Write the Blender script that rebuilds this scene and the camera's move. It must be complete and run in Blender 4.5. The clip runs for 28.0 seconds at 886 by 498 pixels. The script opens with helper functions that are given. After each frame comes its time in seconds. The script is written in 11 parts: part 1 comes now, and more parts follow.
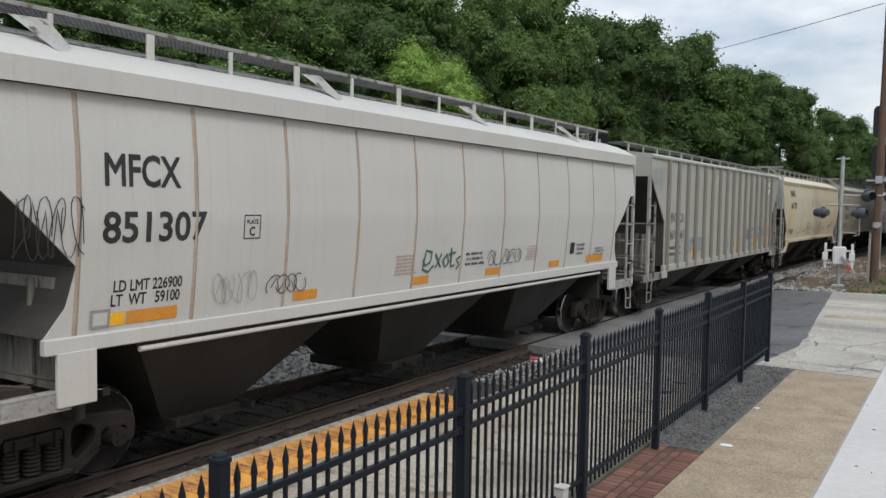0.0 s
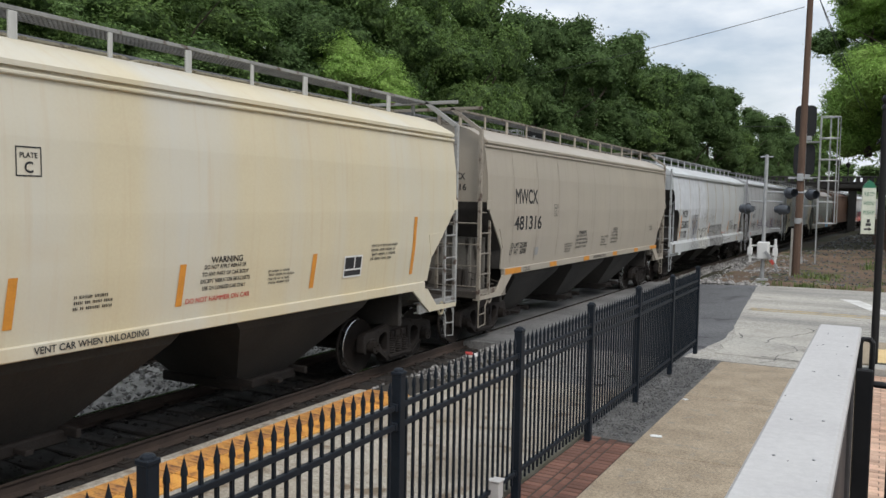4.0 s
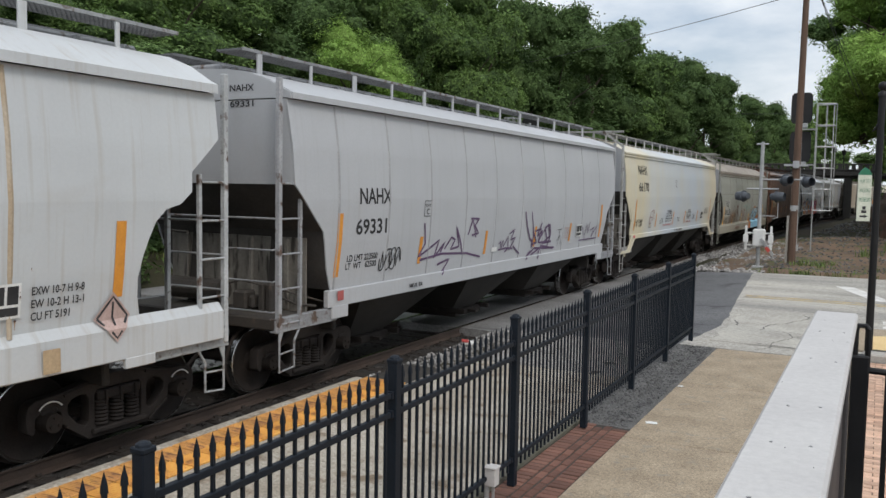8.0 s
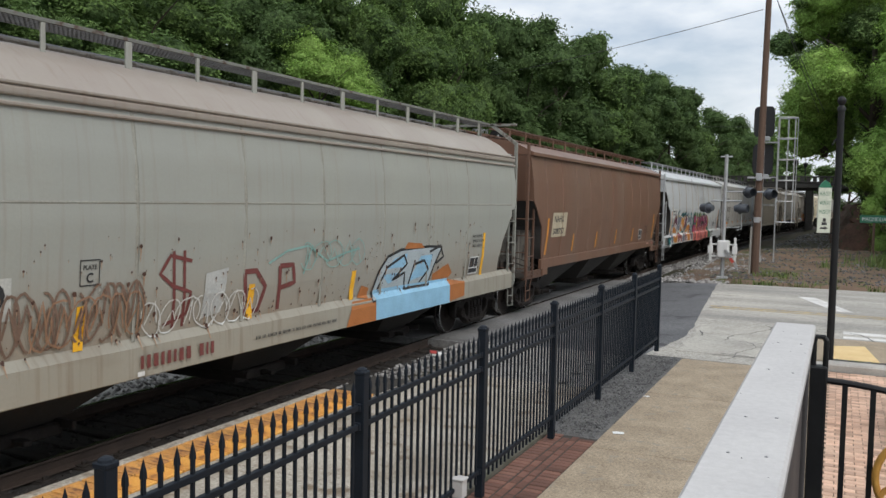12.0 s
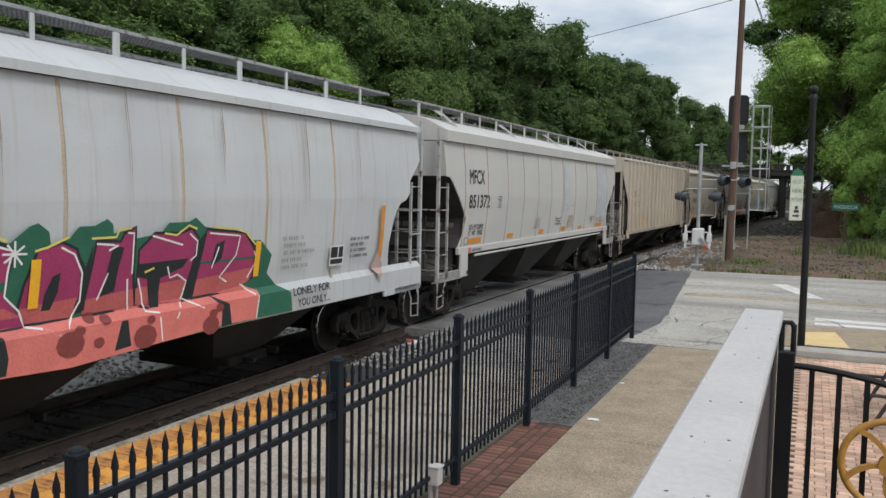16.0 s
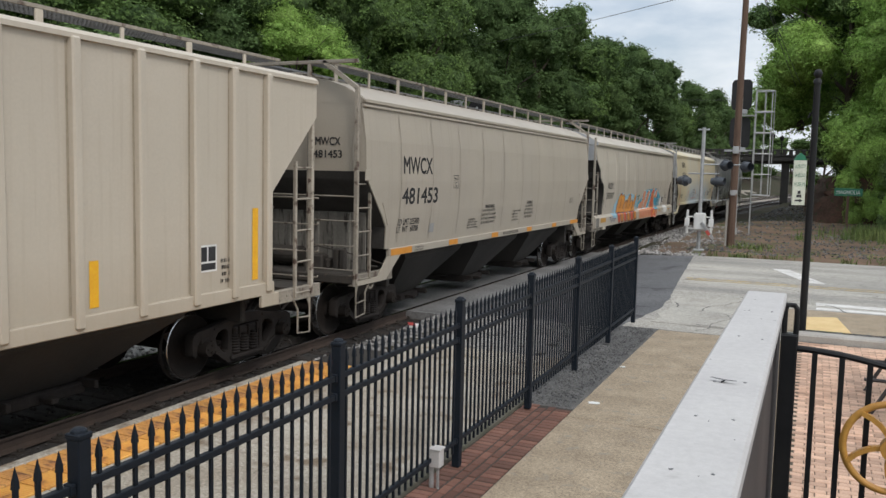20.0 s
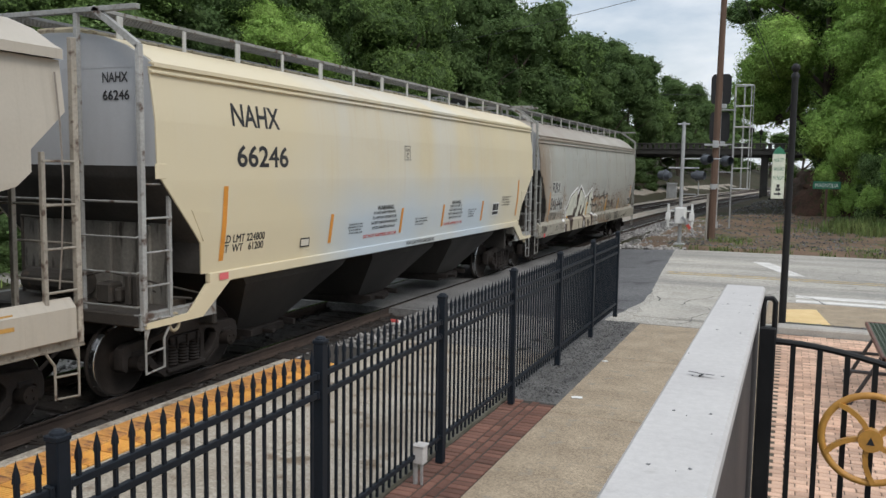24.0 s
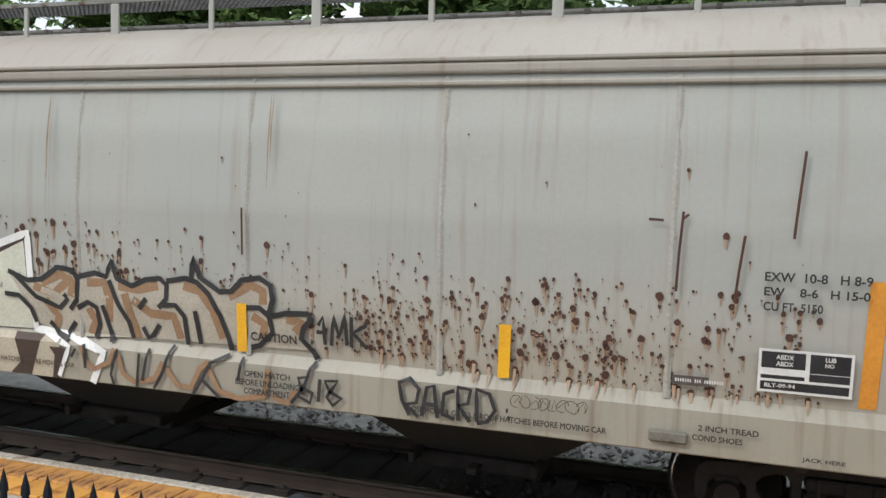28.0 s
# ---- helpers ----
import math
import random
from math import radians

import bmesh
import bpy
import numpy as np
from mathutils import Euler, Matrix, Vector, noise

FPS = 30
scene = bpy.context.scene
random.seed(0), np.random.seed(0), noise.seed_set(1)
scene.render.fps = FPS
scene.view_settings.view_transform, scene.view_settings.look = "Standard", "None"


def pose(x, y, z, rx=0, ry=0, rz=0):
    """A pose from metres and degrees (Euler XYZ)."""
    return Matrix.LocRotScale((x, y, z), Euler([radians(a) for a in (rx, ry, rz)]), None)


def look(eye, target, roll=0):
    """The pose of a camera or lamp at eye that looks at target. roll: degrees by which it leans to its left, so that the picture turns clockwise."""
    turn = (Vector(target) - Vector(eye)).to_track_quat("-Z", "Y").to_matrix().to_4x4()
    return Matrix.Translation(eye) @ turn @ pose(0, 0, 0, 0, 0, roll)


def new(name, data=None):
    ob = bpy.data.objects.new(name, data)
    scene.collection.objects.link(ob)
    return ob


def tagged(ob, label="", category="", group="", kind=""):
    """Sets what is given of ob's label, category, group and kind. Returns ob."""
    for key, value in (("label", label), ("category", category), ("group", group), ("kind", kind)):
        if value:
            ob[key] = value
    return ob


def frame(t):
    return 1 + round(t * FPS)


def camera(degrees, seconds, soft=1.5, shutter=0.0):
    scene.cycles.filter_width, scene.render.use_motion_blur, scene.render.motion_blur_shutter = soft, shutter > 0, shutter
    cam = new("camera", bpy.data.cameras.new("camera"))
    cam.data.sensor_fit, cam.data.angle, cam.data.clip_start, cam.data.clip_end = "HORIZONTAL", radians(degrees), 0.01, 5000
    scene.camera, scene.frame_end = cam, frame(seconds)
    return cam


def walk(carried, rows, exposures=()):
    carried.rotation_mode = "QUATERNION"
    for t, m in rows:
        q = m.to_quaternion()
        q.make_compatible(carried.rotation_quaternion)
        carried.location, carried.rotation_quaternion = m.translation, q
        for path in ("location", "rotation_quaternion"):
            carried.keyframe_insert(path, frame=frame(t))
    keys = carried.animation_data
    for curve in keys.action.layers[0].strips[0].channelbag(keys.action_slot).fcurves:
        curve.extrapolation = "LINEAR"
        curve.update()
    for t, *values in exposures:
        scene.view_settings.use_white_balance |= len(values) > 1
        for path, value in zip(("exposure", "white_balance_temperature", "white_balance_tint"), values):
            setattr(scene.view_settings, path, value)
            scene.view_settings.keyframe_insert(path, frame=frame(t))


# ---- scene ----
# ---- camera and its walk ----
cam = camera(56.08, 28.0)
PATH = [
    (0.0, pose(-0.000, -0.000, 2.800, 86.81, -0.94, 32.33)),
    (0.5, pose(-0.010, -0.006, 2.802, 86.79, -1.05, 31.78)),
    (1.0, pose(0.005, -0.021, 2.818, 86.65, -0.94, 31.55)),
    (1.5, pose(-0.018, -0.000, 2.803, 86.47, -1.03, 30.60)),
    (2.0, pose(-0.008, 0.004, 2.801, 86.52, -1.17, 29.69)),
    (2.5, pose(-0.001, 0.005, 2.802, 86.65, -1.10, 29.32)),
    (3.0, pose(0.012, 0.002, 2.805, 86.70, -0.99, 28.76)),
    (3.5, pose(0.008, 0.005, 2.802, 86.67, -1.03, 28.30)),
    (5.5, pose(0.010, 0.011, 2.802, 86.37, -1.01, 27.00)),
    (6.0, pose(0.009, 0.017, 2.803, 86.33, -0.98, 26.72)),
    (6.5, pose(0.020, 0.010, 2.806, 86.63, -1.02, 26.55)),
    (7.0, pose(0.032, -0.000, 2.807, 86.60, -0.85, 26.68)),
    (7.5, pose(0.015, 0.013, 2.803, 86.13, -0.80, 27.30)),
    (8.0, pose(0.003, 0.020, 2.798, 85.76, -1.01, 27.66)),
    (8.5, pose(-0.007, 0.023, 2.797, 85.74, -1.23, 27.44)),
    (9.0, pose(-0.006, 0.018, 2.799, 85.86, -1.27, 27.34)),
    (9.5, pose(0.005, 0.019, 2.798, 86.04, -1.17, 27.26)),
    (10.0, pose(0.010, 0.017, 2.799, 86.13, -1.13, 27.22)),
    (10.5, pose(0.007, 0.017, 2.800, 86.15, -1.18, 26.78)),
    (11.0, pose(0.006, 0.014, 2.803, 86.20, -1.33, 26.31)),
    (11.5, pose(0.013, 0.012, 2.805, 86.34, -1.25, 25.98)),
    (12.0, pose(0.017, 0.011, 2.806, 86.55, -1.16, 25.51)),
    (12.5, pose(0.016, 0.022, 2.807, 86.65, -1.26, 25.06)),
    (14.5, pose(0.026, 0.023, 2.807, 86.38, -1.82, 24.29)),
    (15.0, pose(0.025, 0.021, 2.803, 86.16, -1.76, 24.22)),
    (15.5, pose(0.035, 0.015, 2.804, 86.00, -1.33, 24.13)),
    (16.0, pose(0.035, 0.021, 2.803, 85.80, -1.09, 23.95)),
    (16.5, pose(0.036, 0.018, 2.805, 85.76, -1.11, 23.91)),
    (17.0, pose(0.034, 0.025, 2.804, 85.63, -1.12, 23.98)),
    (17.5, pose(0.022, 0.028, 2.803, 85.37, -1.26, 23.99)),
    (18.0, pose(0.011, 0.036, 2.792, 85.02, -1.47, 24.18)),
    (18.5, pose(-0.001, 0.031, 2.789, 84.75, -1.43, 24.70)),
    (19.0, pose(0.002, 0.029, 2.789, 84.79, -1.44, 24.90)),
    (19.5, pose(0.010, 0.028, 2.792, 84.88, -1.37, 24.60)),
    (20.0, pose(0.027, 0.029, 2.791, 84.71, -1.28, 24.06)),
    (20.5, pose(0.020, 0.034, 2.790, 84.68, -1.34, 23.46)),
    (21.0, pose(0.019, 0.030, 2.792, 84.83, -1.39, 22.93)),
    (21.5, pose(0.022, 0.028, 2.797, 84.92, -1.37, 22.69)),
    (23.5, pose(0.037, 0.036, 2.794, 84.70, -0.83, 22.86)),
    (24.0, pose(0.034, 0.037, 2.793, 84.47, -0.85, 22.83)),
    (24.5, pose(0.028, 0.038, 2.794, 84.67, -0.90, 22.77)),
    (25.0, pose(0.033, 0.031, 2.799, 85.00, -0.91, 22.99)),
    (25.5, pose(0.031, 0.036, 2.798, 84.95, -0.93, 23.98)),
    (25.9, pose(0.024, 0.019, 2.801, 84.69, -1.04, 27.11)),
    (26.3, pose(0.048, -0.044, 2.827, 84.47, -1.21, 34.62)),
    (26.6, pose(-0.093, 0.013, 2.769, 84.62, -1.12, 43.28)),
    (27.0, pose(-0.344, 0.057, 2.647, 85.16, -0.71, 58.00)),
    (27.4, pose(-0.394, -0.005, 2.705, 85.05, -1.29, 77.18)),
    (27.7, pose(-0.415, -0.247, 2.688, 85.77, -2.01, 92.15)),
    (28.0, pose(-0.321, -0.364, 2.680, 86.34, -1.81, 108.27)),
]
EXPOSURES = [(0.0, -0.16), (1.0, -0.26), (3.5, -0.15), (6.0, -0.17), (7.0, -0.34), (8.0, -0.15), (10.0, -0.10), (12.0, -0.15), (15.0, -0.13), (16.0, -0.23), (17.5, -0.15), (26.4, -0.15), (27.0, 0.14), (28.0, 0.22)]
walk(cam, PATH, EXPOSURES)

# ---- world, sun ----
def nodes_of(owner):
    owner.use_nodes = True
    nt = owner.node_tree
    nt.nodes.clear()
    return nt


SUN_DIR = (-0.55, 0.42, -0.72)  # the way the light travels

world = bpy.data.worlds.new("sky")
scene.world = world
wt = nodes_of(world)
w_out = wt.nodes.new("ShaderNodeOutputWorld")
w_bg = wt.nodes.new("ShaderNodeBackground")
w_sky = wt.nodes.new("ShaderNodeTexSky")
w_sky.sky_type, w_sky.sun_disc = "NISHITA", False
w_sky.sun_elevation = math.asin(-SUN_DIR[2])
w_sky.sun_rotation = math.atan2(-SUN_DIR[0], -SUN_DIR[1])
w_sky.air_density, w_sky.dust_density, w_sky.ozone_density = 1.0, 1.5, 1.2
w_co = wt.nodes.new("ShaderNodeTexCoord")
w_map = wt.nodes.new("ShaderNodeMapping")
w_map.inputs["Scale"].default_value = (2.2, 2.2, 6.0)
w_noise = wt.nodes.new("ShaderNodeTexNoise")
w_noise.inputs["Scale"].default_value = 2.1
w_noise.inputs["Detail"].default_value = 7.0
w_noise.inputs["Roughness"].default_value = 0.55
w_ramp = wt.nodes.new("ShaderNodeValToRGB")
w_ramp.color_ramp.elements[0].position, w_ramp.color_ramp.elements[1].position = 0.36, 0.60
w_ramp.color_ramp.elements[0].color = (0.4, 0.4, 0.4, 1)
w_mix = wt.nodes.new("ShaderNodeMix")
w_mix.data_type = "RGBA"
w_mix.inputs["B"].default_value = (7.9, 8.4, 8.95, 1)
# an overcast sky: brighter overhead than at the horizon
w_xyz = wt.nodes.new("ShaderNodeSeparateXYZ")
w_rise = wt.nodes.new("ShaderNodeMapRange")
w_rise.inputs["From Min"].default_value, w_rise.inputs["From Max"].default_value = 0.1, 0.9
w_rise.inputs["To Min"].default_value, w_rise.inputs["To Max"].default_value = 0.93, 1.42
w_mul = wt.nodes.new("ShaderNodeMix")
w_mul.data_type, w_mul.blend_type = "RGBA", "MULTIPLY"
w_mul.inputs["Factor"].default_value = 1.0
wt.links.new(w_co.outputs["Generated"], w_xyz.inputs["Vector"])
wt.links.new(w_xyz.outputs["Z"], w_rise.inputs["Value"])
wt.links.new(w_mix.outputs["Result"], w_mul.inputs["A"])
wt.links.new(w_rise.outputs["Result"], w_mul.inputs["B"])
w_bg.inputs["Strength"].default_value = 0.125
wt.links.new(w_co.outputs["Generated"], w_map.inputs["Vector"])
wt.links.new(w_map.outputs["Vector"], w_noise.inputs["Vector"])
wt.links.new(w_noise.outputs["Fac"], w_ramp.inputs["Fac"])
wt.links.new(w_ramp.outputs["Color"], w_mix.inputs["Factor"])
wt.links.new(w_sky.outputs["Color"], w_mix.inputs["A"])
wt.links.new(w_mul.outputs["Result"], w_bg.inputs["Color"])
wt.links.new(w_bg.outputs["Background"], w_out.inputs["Surface"])

sun = new("sun", bpy.data.lights.new("sun", "SUN"))
sun.data.energy, sun.data.angle, sun.data.color = 1.5, radians(18), (1.0, 0.945, 0.88)
sun.matrix_world = look((0, 0, 60), Vector((0, 0, 60)) + Vector(SUN_DIR))
scene.view_settings.exposure = 0.0


# ---- materials ----
def mat(name, c1, c2=None, scale=2.0, rough=0.7, metal=0.0, bump=0.15, fine=40.0, stretch=(1, 1, 1),
        c3=None, spots=0.0, per_object=0.0, per_island=0.0, spec=0.5, glow=0.0, grains=0.3, leafy=0.0, speckle=None):
    """A surface of two mixed tones at two scales, with fine relief; c3: a third tone in patches."""
    m = bpy.data.materials.new(name)
    nt = nodes_of(m)
    n, lk = nt.nodes, nt.links
    out, bsdf = n.new("ShaderNodeOutputMaterial"), n.new("ShaderNodeBsdfPrincipled")
    lk.new(bsdf.outputs["BSDF"], out.inputs["Surface"])
    co, mp = n.new("ShaderNodeTexCoord"), n.new("ShaderNodeMapping")
    mp.inputs["Scale"].default_value = stretch
    lk.new(co.outputs["Object"], mp.inputs["Vector"])
    big, small = n.new("ShaderNodeTexNoise"), n.new("ShaderNodeTexNoise")
    big.inputs["Scale"].default_value, big.inputs["Detail"].default_value = scale, 5.0
    small.inputs["Scale"].default_value, small.inputs["Detail"].default_value = fine, 3.0
    lk.new(mp.outputs["Vector"], big.inputs["Vector"])
    lk.new(co.outputs["Object"], small.inputs["Vector"])
    c2 = c2 or tuple(v * 0.75 for v in c1)
    ramp = n.new("ShaderNodeValToRGB")
    ramp.color_ramp.elements[0].position, ramp.color_ramp.elements[1].position = 0.3, 0.7
    ramp.color_ramp.elements[0].color, ramp.color_ramp.elements[1].color = (*c1, 1), (*c2, 1)
    lk.new(big.outputs["Fac"], ramp.inputs["Fac"])
    colour = ramp.outputs["Color"]
    grain = n.new("ShaderNodeMix")
    grain.data_type, grain.blend_type = "RGBA", "OVERLAY"
    grain.inputs["Factor"].default_value = grains
    lk.new(colour, grain.inputs["A"])
    lk.new(small.outputs["Fac"], grain.inputs["B"])
    colour = grain.outputs["Result"]
    if c3:
        patch = n.new("ShaderNodeTexNoise")
        patch.inputs["Scale"].default_value, patch.inputs["Detail"].default_value = scale * 2.7, 6.0
        lk.new(mp.outputs["Vector"], patch.inputs["Vector"])
        cut = n.new("ShaderNodeValToRGB")
        cut.color_ramp.elements[0].position, cut.color_ramp.elements[1].position = 0.62 - spots, 0.72 - spots
        lk.new(patch.outputs["Fac"], cut.inputs["Fac"])
        blend = n.new("ShaderNodeMix")
        blend.data_type = "RGBA"
        blend.inputs["B"].default_value = (*c3, 1)
        lk.new(cut.outputs["Color"], blend.inputs["Factor"])
        lk.new(colour, blend.inputs["A"])
        colour = blend.outputs["Result"]
    for amount, kind, socket in ((per_object, "ShaderNodeObjectInfo", "Random"),
                                 (per_island, "ShaderNodeNewGeometry", "Random Per Island")):
        if amount:
            info, hsv, rng = n.new(kind), n.new("ShaderNodeHueSaturation"), n.new("ShaderNodeMapRange")
            rng.inputs["To Min"].default_value, rng.inputs["To Max"].default_value = 1 - amount, 1 + amount
            lk.new(info.outputs[socket], rng.inputs["Value"])
            lk.new(rng.outputs["Result"], hsv.inputs["Value"])
            lk.new(colour, hsv.inputs["Color"])
            colour = hsv.outputs["Color"]
    for size, amount in speckle or ():
        # grains of sand and stone, each of its own tone
        cells, pick, hsv, rng = n.new("ShaderNodeTexVoronoi"), n.new("ShaderNodeSeparateColor"), n.new("ShaderNodeHueSaturation"), n.new("ShaderNodeMapRange")
        cells.inputs["Scale"].default_value = 1.0 / size
        lk.new(co.outputs["Object"], cells.inputs["Vector"])
        lk.new(cells.outputs["Color"], pick.inputs["Color"])
        lk.new(pick.outputs["Red"], rng.inputs["Value"])
        rng.inputs["To Min"].default_value, rng.inputs["To Max"].default_value = 1 - amount, 1 + amount
        lk.new(rng.outputs["Result"], hsv.inputs["Value"])
        lk.new(colour, hsv.inputs["Color"])
        colour = hsv.outputs["Color"]
    lk.new(colour, bsdf.inputs["Base Color"])
    bsdf.inputs["Metallic"].default_value = metal
    bsdf.inputs["Specular IOR Level"].default_value = spec
    rr = n.new("ShaderNodeMapRange")
    rr.inputs["To Min"].default_value, rr.inputs["To Max"].default_value = max(rough - 0.12, 0.03), min(rough + 0.12, 1)
    lk.new(big.outputs["Fac"], rr.inputs["Value"])
    lk.new(rr.outputs["Result"], bsdf.inputs["Roughness"])
    if bump:
        b = n.new("ShaderNodeBump")
        b.inputs["Strength"].default_value, b.inputs["Distance"].default_value = bump, 0.02
        lk.new(small.outputs["Fac"], b.inputs["Height"])
        lk.new(b.outputs["Normal"], bsdf.inputs["Normal"])
    if leafy:
        tl, mx = n.new("ShaderNodeBsdfTranslucent"), n.new("ShaderNodeMixShader")
        mx.inputs["Fac"].default_value = leafy
        lk.new(colour, tl.inputs["Color"])
        lk.new(bsdf.outputs["BSDF"], mx.inputs[1])
        lk.new(tl.outputs["BSDF"], mx.inputs[2])
        lk.new(mx.outputs["Shader"], out.inputs["Surface"])
    if glow:
        bsdf.inputs["Emission Color"].default_value = (*c1, 1)
        bsdf.inputs["Emission Strength"].default_value = glow
    return m


PAINT_BASE, WORN = {}, {}


def worn(coat, share=0.72):
    """The same coat on steps, ladders and posts: scuffed, dull and rusty."""
    if coat.name not in PAINT_BASE:
        return coat
    if (coat.name, share) not in WORN:
        base = tuple(v * share for v in PAINT_BASE[coat.name])
        WORN[coat.name, share] = mat(coat.name + "_worn", base, tuple(v * 0.7 for v in base), 2.5, 0.75, fine=30, bump=0.2, c3=(0.09, 0.06, 0.045), spots=0.05)
    return WORN[coat.name, share]


def paint(name, base, tint, dirt, amount=0.5, rough=0.5, fade=None):
    """Weathered car paint: tall soft tint bands, thin dirt streaks that run down, and chalky mottling."""
    m = mat(name, base, tuple(v * 0.93 for v in base), scale=0.7, rough=rough, bump=0.04, fine=30, grains=0.07)
    PAINT_BASE[m.name] = base
    nt = m.node_tree
    n, lk = nt.nodes, nt.links
    bsdf = next(x for x in n if x.type == "BSDF_PRINCIPLED")
    colour = bsdf.inputs["Base Color"].links[0].from_socket
    co = next(x for x in n if x.type == "TEX_COORD")
    for stretch, size, tone, lo, hi, gain in (((0.2, 0.55, 0.07), 1.6, tint, 0.42, 0.72, 0.75),
                                              ((1.0, 5.0, 0.22), 2.4, dirt, 0.55, 0.85, amount),
                                              ((3.0, 24.0, 0.7), 1.5, dirt, 0.62, 0.9, amount * 0.8),
                                              ((0.2, 0.35, 1.1), 2.2, dirt, 0.58, 0.9, amount * 0.6)):
        mp, tx, cut, mix, mul = (n.new(k) for k in ("ShaderNodeMapping", "ShaderNodeTexNoise", "ShaderNodeMapRange",
                                                    "ShaderNodeMix", "ShaderNodeMath"))
        mp.inputs["Scale"].default_value = stretch
        tx.inputs["Scale"].default_value, tx.inputs["Detail"].default_value = size, 4.0
        cut.inputs["From Min"].default_value, cut.inputs["From Max"].default_value = lo, hi
        mul.operation, mul.inputs[1].default_value = "MULTIPLY", gain
        mix.data_type = "RGBA"
        mix.inputs["B"].default_value = (*tone, 1)
        lk.new(co.outputs["Object"], mp.inputs["Vector"])
        lk.new(mp.outputs["Vector"], tx.inputs["Vector"])
        lk.new(tx.outputs["Fac"], cut.inputs["Value"])
        lk.new(cut.outputs["Result"], mul.inputs[0])
        lk.new(mul.outputs["Value"], mix.inputs["Factor"])
        lk.new(colour, mix.inputs["A"])
        colour = mix.outputs["Result"]
    for tone, axis, z0, z1, share in fade or ():
        # an old coat that has washed or rusted to another tone along an axis, in soft patches
        xyz, rng, mix, tx, mul = (n.new(k) for k in ("ShaderNodeSeparateXYZ", "ShaderNodeMapRange", "ShaderNodeMix", "ShaderNodeTexNoise", "ShaderNodeMath"))
        lk.new(co.outputs["Object"], xyz.inputs["Vector"])
        lk.new(xyz.outputs[axis], rng.inputs["Value"])
        rng.inputs["From Min"].default_value, rng.inputs["From Max"].default_value = z1, z0
        rng.inputs["To Max"].default_value = share * 1.7
        tx.inputs["Scale"].default_value, tx.inputs["Detail"].default_value = 0.5, 3.0
        lk.new(co.outputs["Object"], tx.inputs["Vector"])
        mul.operation = "MULTIPLY"
        lk.new(rng.outputs["Result"], mul.inputs[0])
        lk.new(tx.outputs["Fac"], mul.inputs[1])
        mix.data_type = "RGBA"
        mix.inputs["B"].default_value = (*tone, 1)
        lk.new(mul.outputs["Value"], mix.inputs["Factor"])
        lk.new(colour, mix.inputs["A"])
        colour = mix.outputs["Result"]
    lk.new(colour, bsdf.inputs["Base Color"])
    return m


M_ASPHALT = mat("asphalt_new", (0.090, 0.091, 0.095), (0.14, 0.14, 0.143), 0.5, 0.85, fine=25, bump=0.4, grains=0.4, spec=0.3, speckle=[(0.03, 0.25)], c3=(0.055, 0.055, 0.058), spots=0.05)
M_ROAD = mat("asphalt_old", (0.44, 0.415, 0.365), (0.25, 0.24, 0.22), 0.45, 0.9, fine=18, bump=0.4, grains=0.5, spec=0.3, speckle=[(0.05, 0.16), (0.02, 0.15)],
             stretch=(0.35, 1.6, 1), c3=(0.23, 0.215, 0.19), spots=0.0)
M_CROSSING = mat("asphalt_crossing", (0.24, 0.235, 0.23), (0.15, 0.148, 0.145), 0.35, 0.75, fine=22, bump=0.3, grains=0.4, spec=0.4, speckle=[(0.03, 0.2)], stretch=(0.3, 2.2, 1), c3=(0.11, 0.108, 0.105), spots=0.02)
M_TAR = mat("crack_tar", (0.10, 0.097, 0.09), (0.15, 0.145, 0.135), 3.0, 0.9)
M_PATCH = mat("road_patch", (0.44, 0.42, 0.37), (0.33, 0.31, 0.275), 1.4, 0.95, fine=14, bump=0.7, grains=0.5)
M_WALK = mat("walk_concrete", (0.365, 0.295, 0.21), (0.265, 0.212, 0.15), 2.2, 0.9, fine=45, bump=0.3, grains=0.6, spec=0.3, speckle=[(0.011, 0.2)],
             c3=(0.27, 0.235, 0.185), spots=0.03)
M_SLAB = mat("platform_concrete", (0.42, 0.385, 0.325), (0.29, 0.25, 0.195), 1.1, 0.9, fine=24, bump=0.3, grains=0.5, speckle=[(0.02, 0.2)],
             c3=(0.19, 0.145, 0.10), spots=0.06)
M_CURB = mat("curb_concrete", (0.42, 0.40, 0.36), (0.32, 0.3, 0.27), 2.0, 0.9, bump=0.3)
M_MOSS = mat("mossy_concrete", (0.15, 0.14, 0.11), (0.10, 0.10, 0.07), 3.0, 0.95, bump=0.4)
M_GRAVEL = mat("fine_gravel", (0.085, 0.083, 0.080), (0.17, 0.165, 0.158), 2.2, 0.95, fine=120, bump=0.9)
M_STONED = mat("ballast_stone_oily", (0.048, 0.042, 0.037), (0.028, 0.024, 0.022), 6.0, 0.85, fine=60, bump=0.4, per_island=0.5)
M_STONE = mat("ballast_stone", (0.30, 0.29, 0.275), (0.19, 0.18, 0.17), 6.0, 0.9, fine=60, bump=0.4, per_island=0.55)
M_STONEG = mat("dark_pebble", (0.13, 0.13, 0.128), (0.08, 0.08, 0.08), 6.0, 0.9, fine=60, bump=0.3, per_island=0.6)
M_BED = mat("ballast_bed", (0.04, 0.036, 0.032), (0.024, 0.022, 0.020), 4.0, 0.95, fine=45, bump=1.0)
M_BEDFAR = mat("ballast_bed_light", (0.32, 0.31, 0.29), (0.20, 0.19, 0.175), 5.0, 0.95, fine=30, bump=1.0)
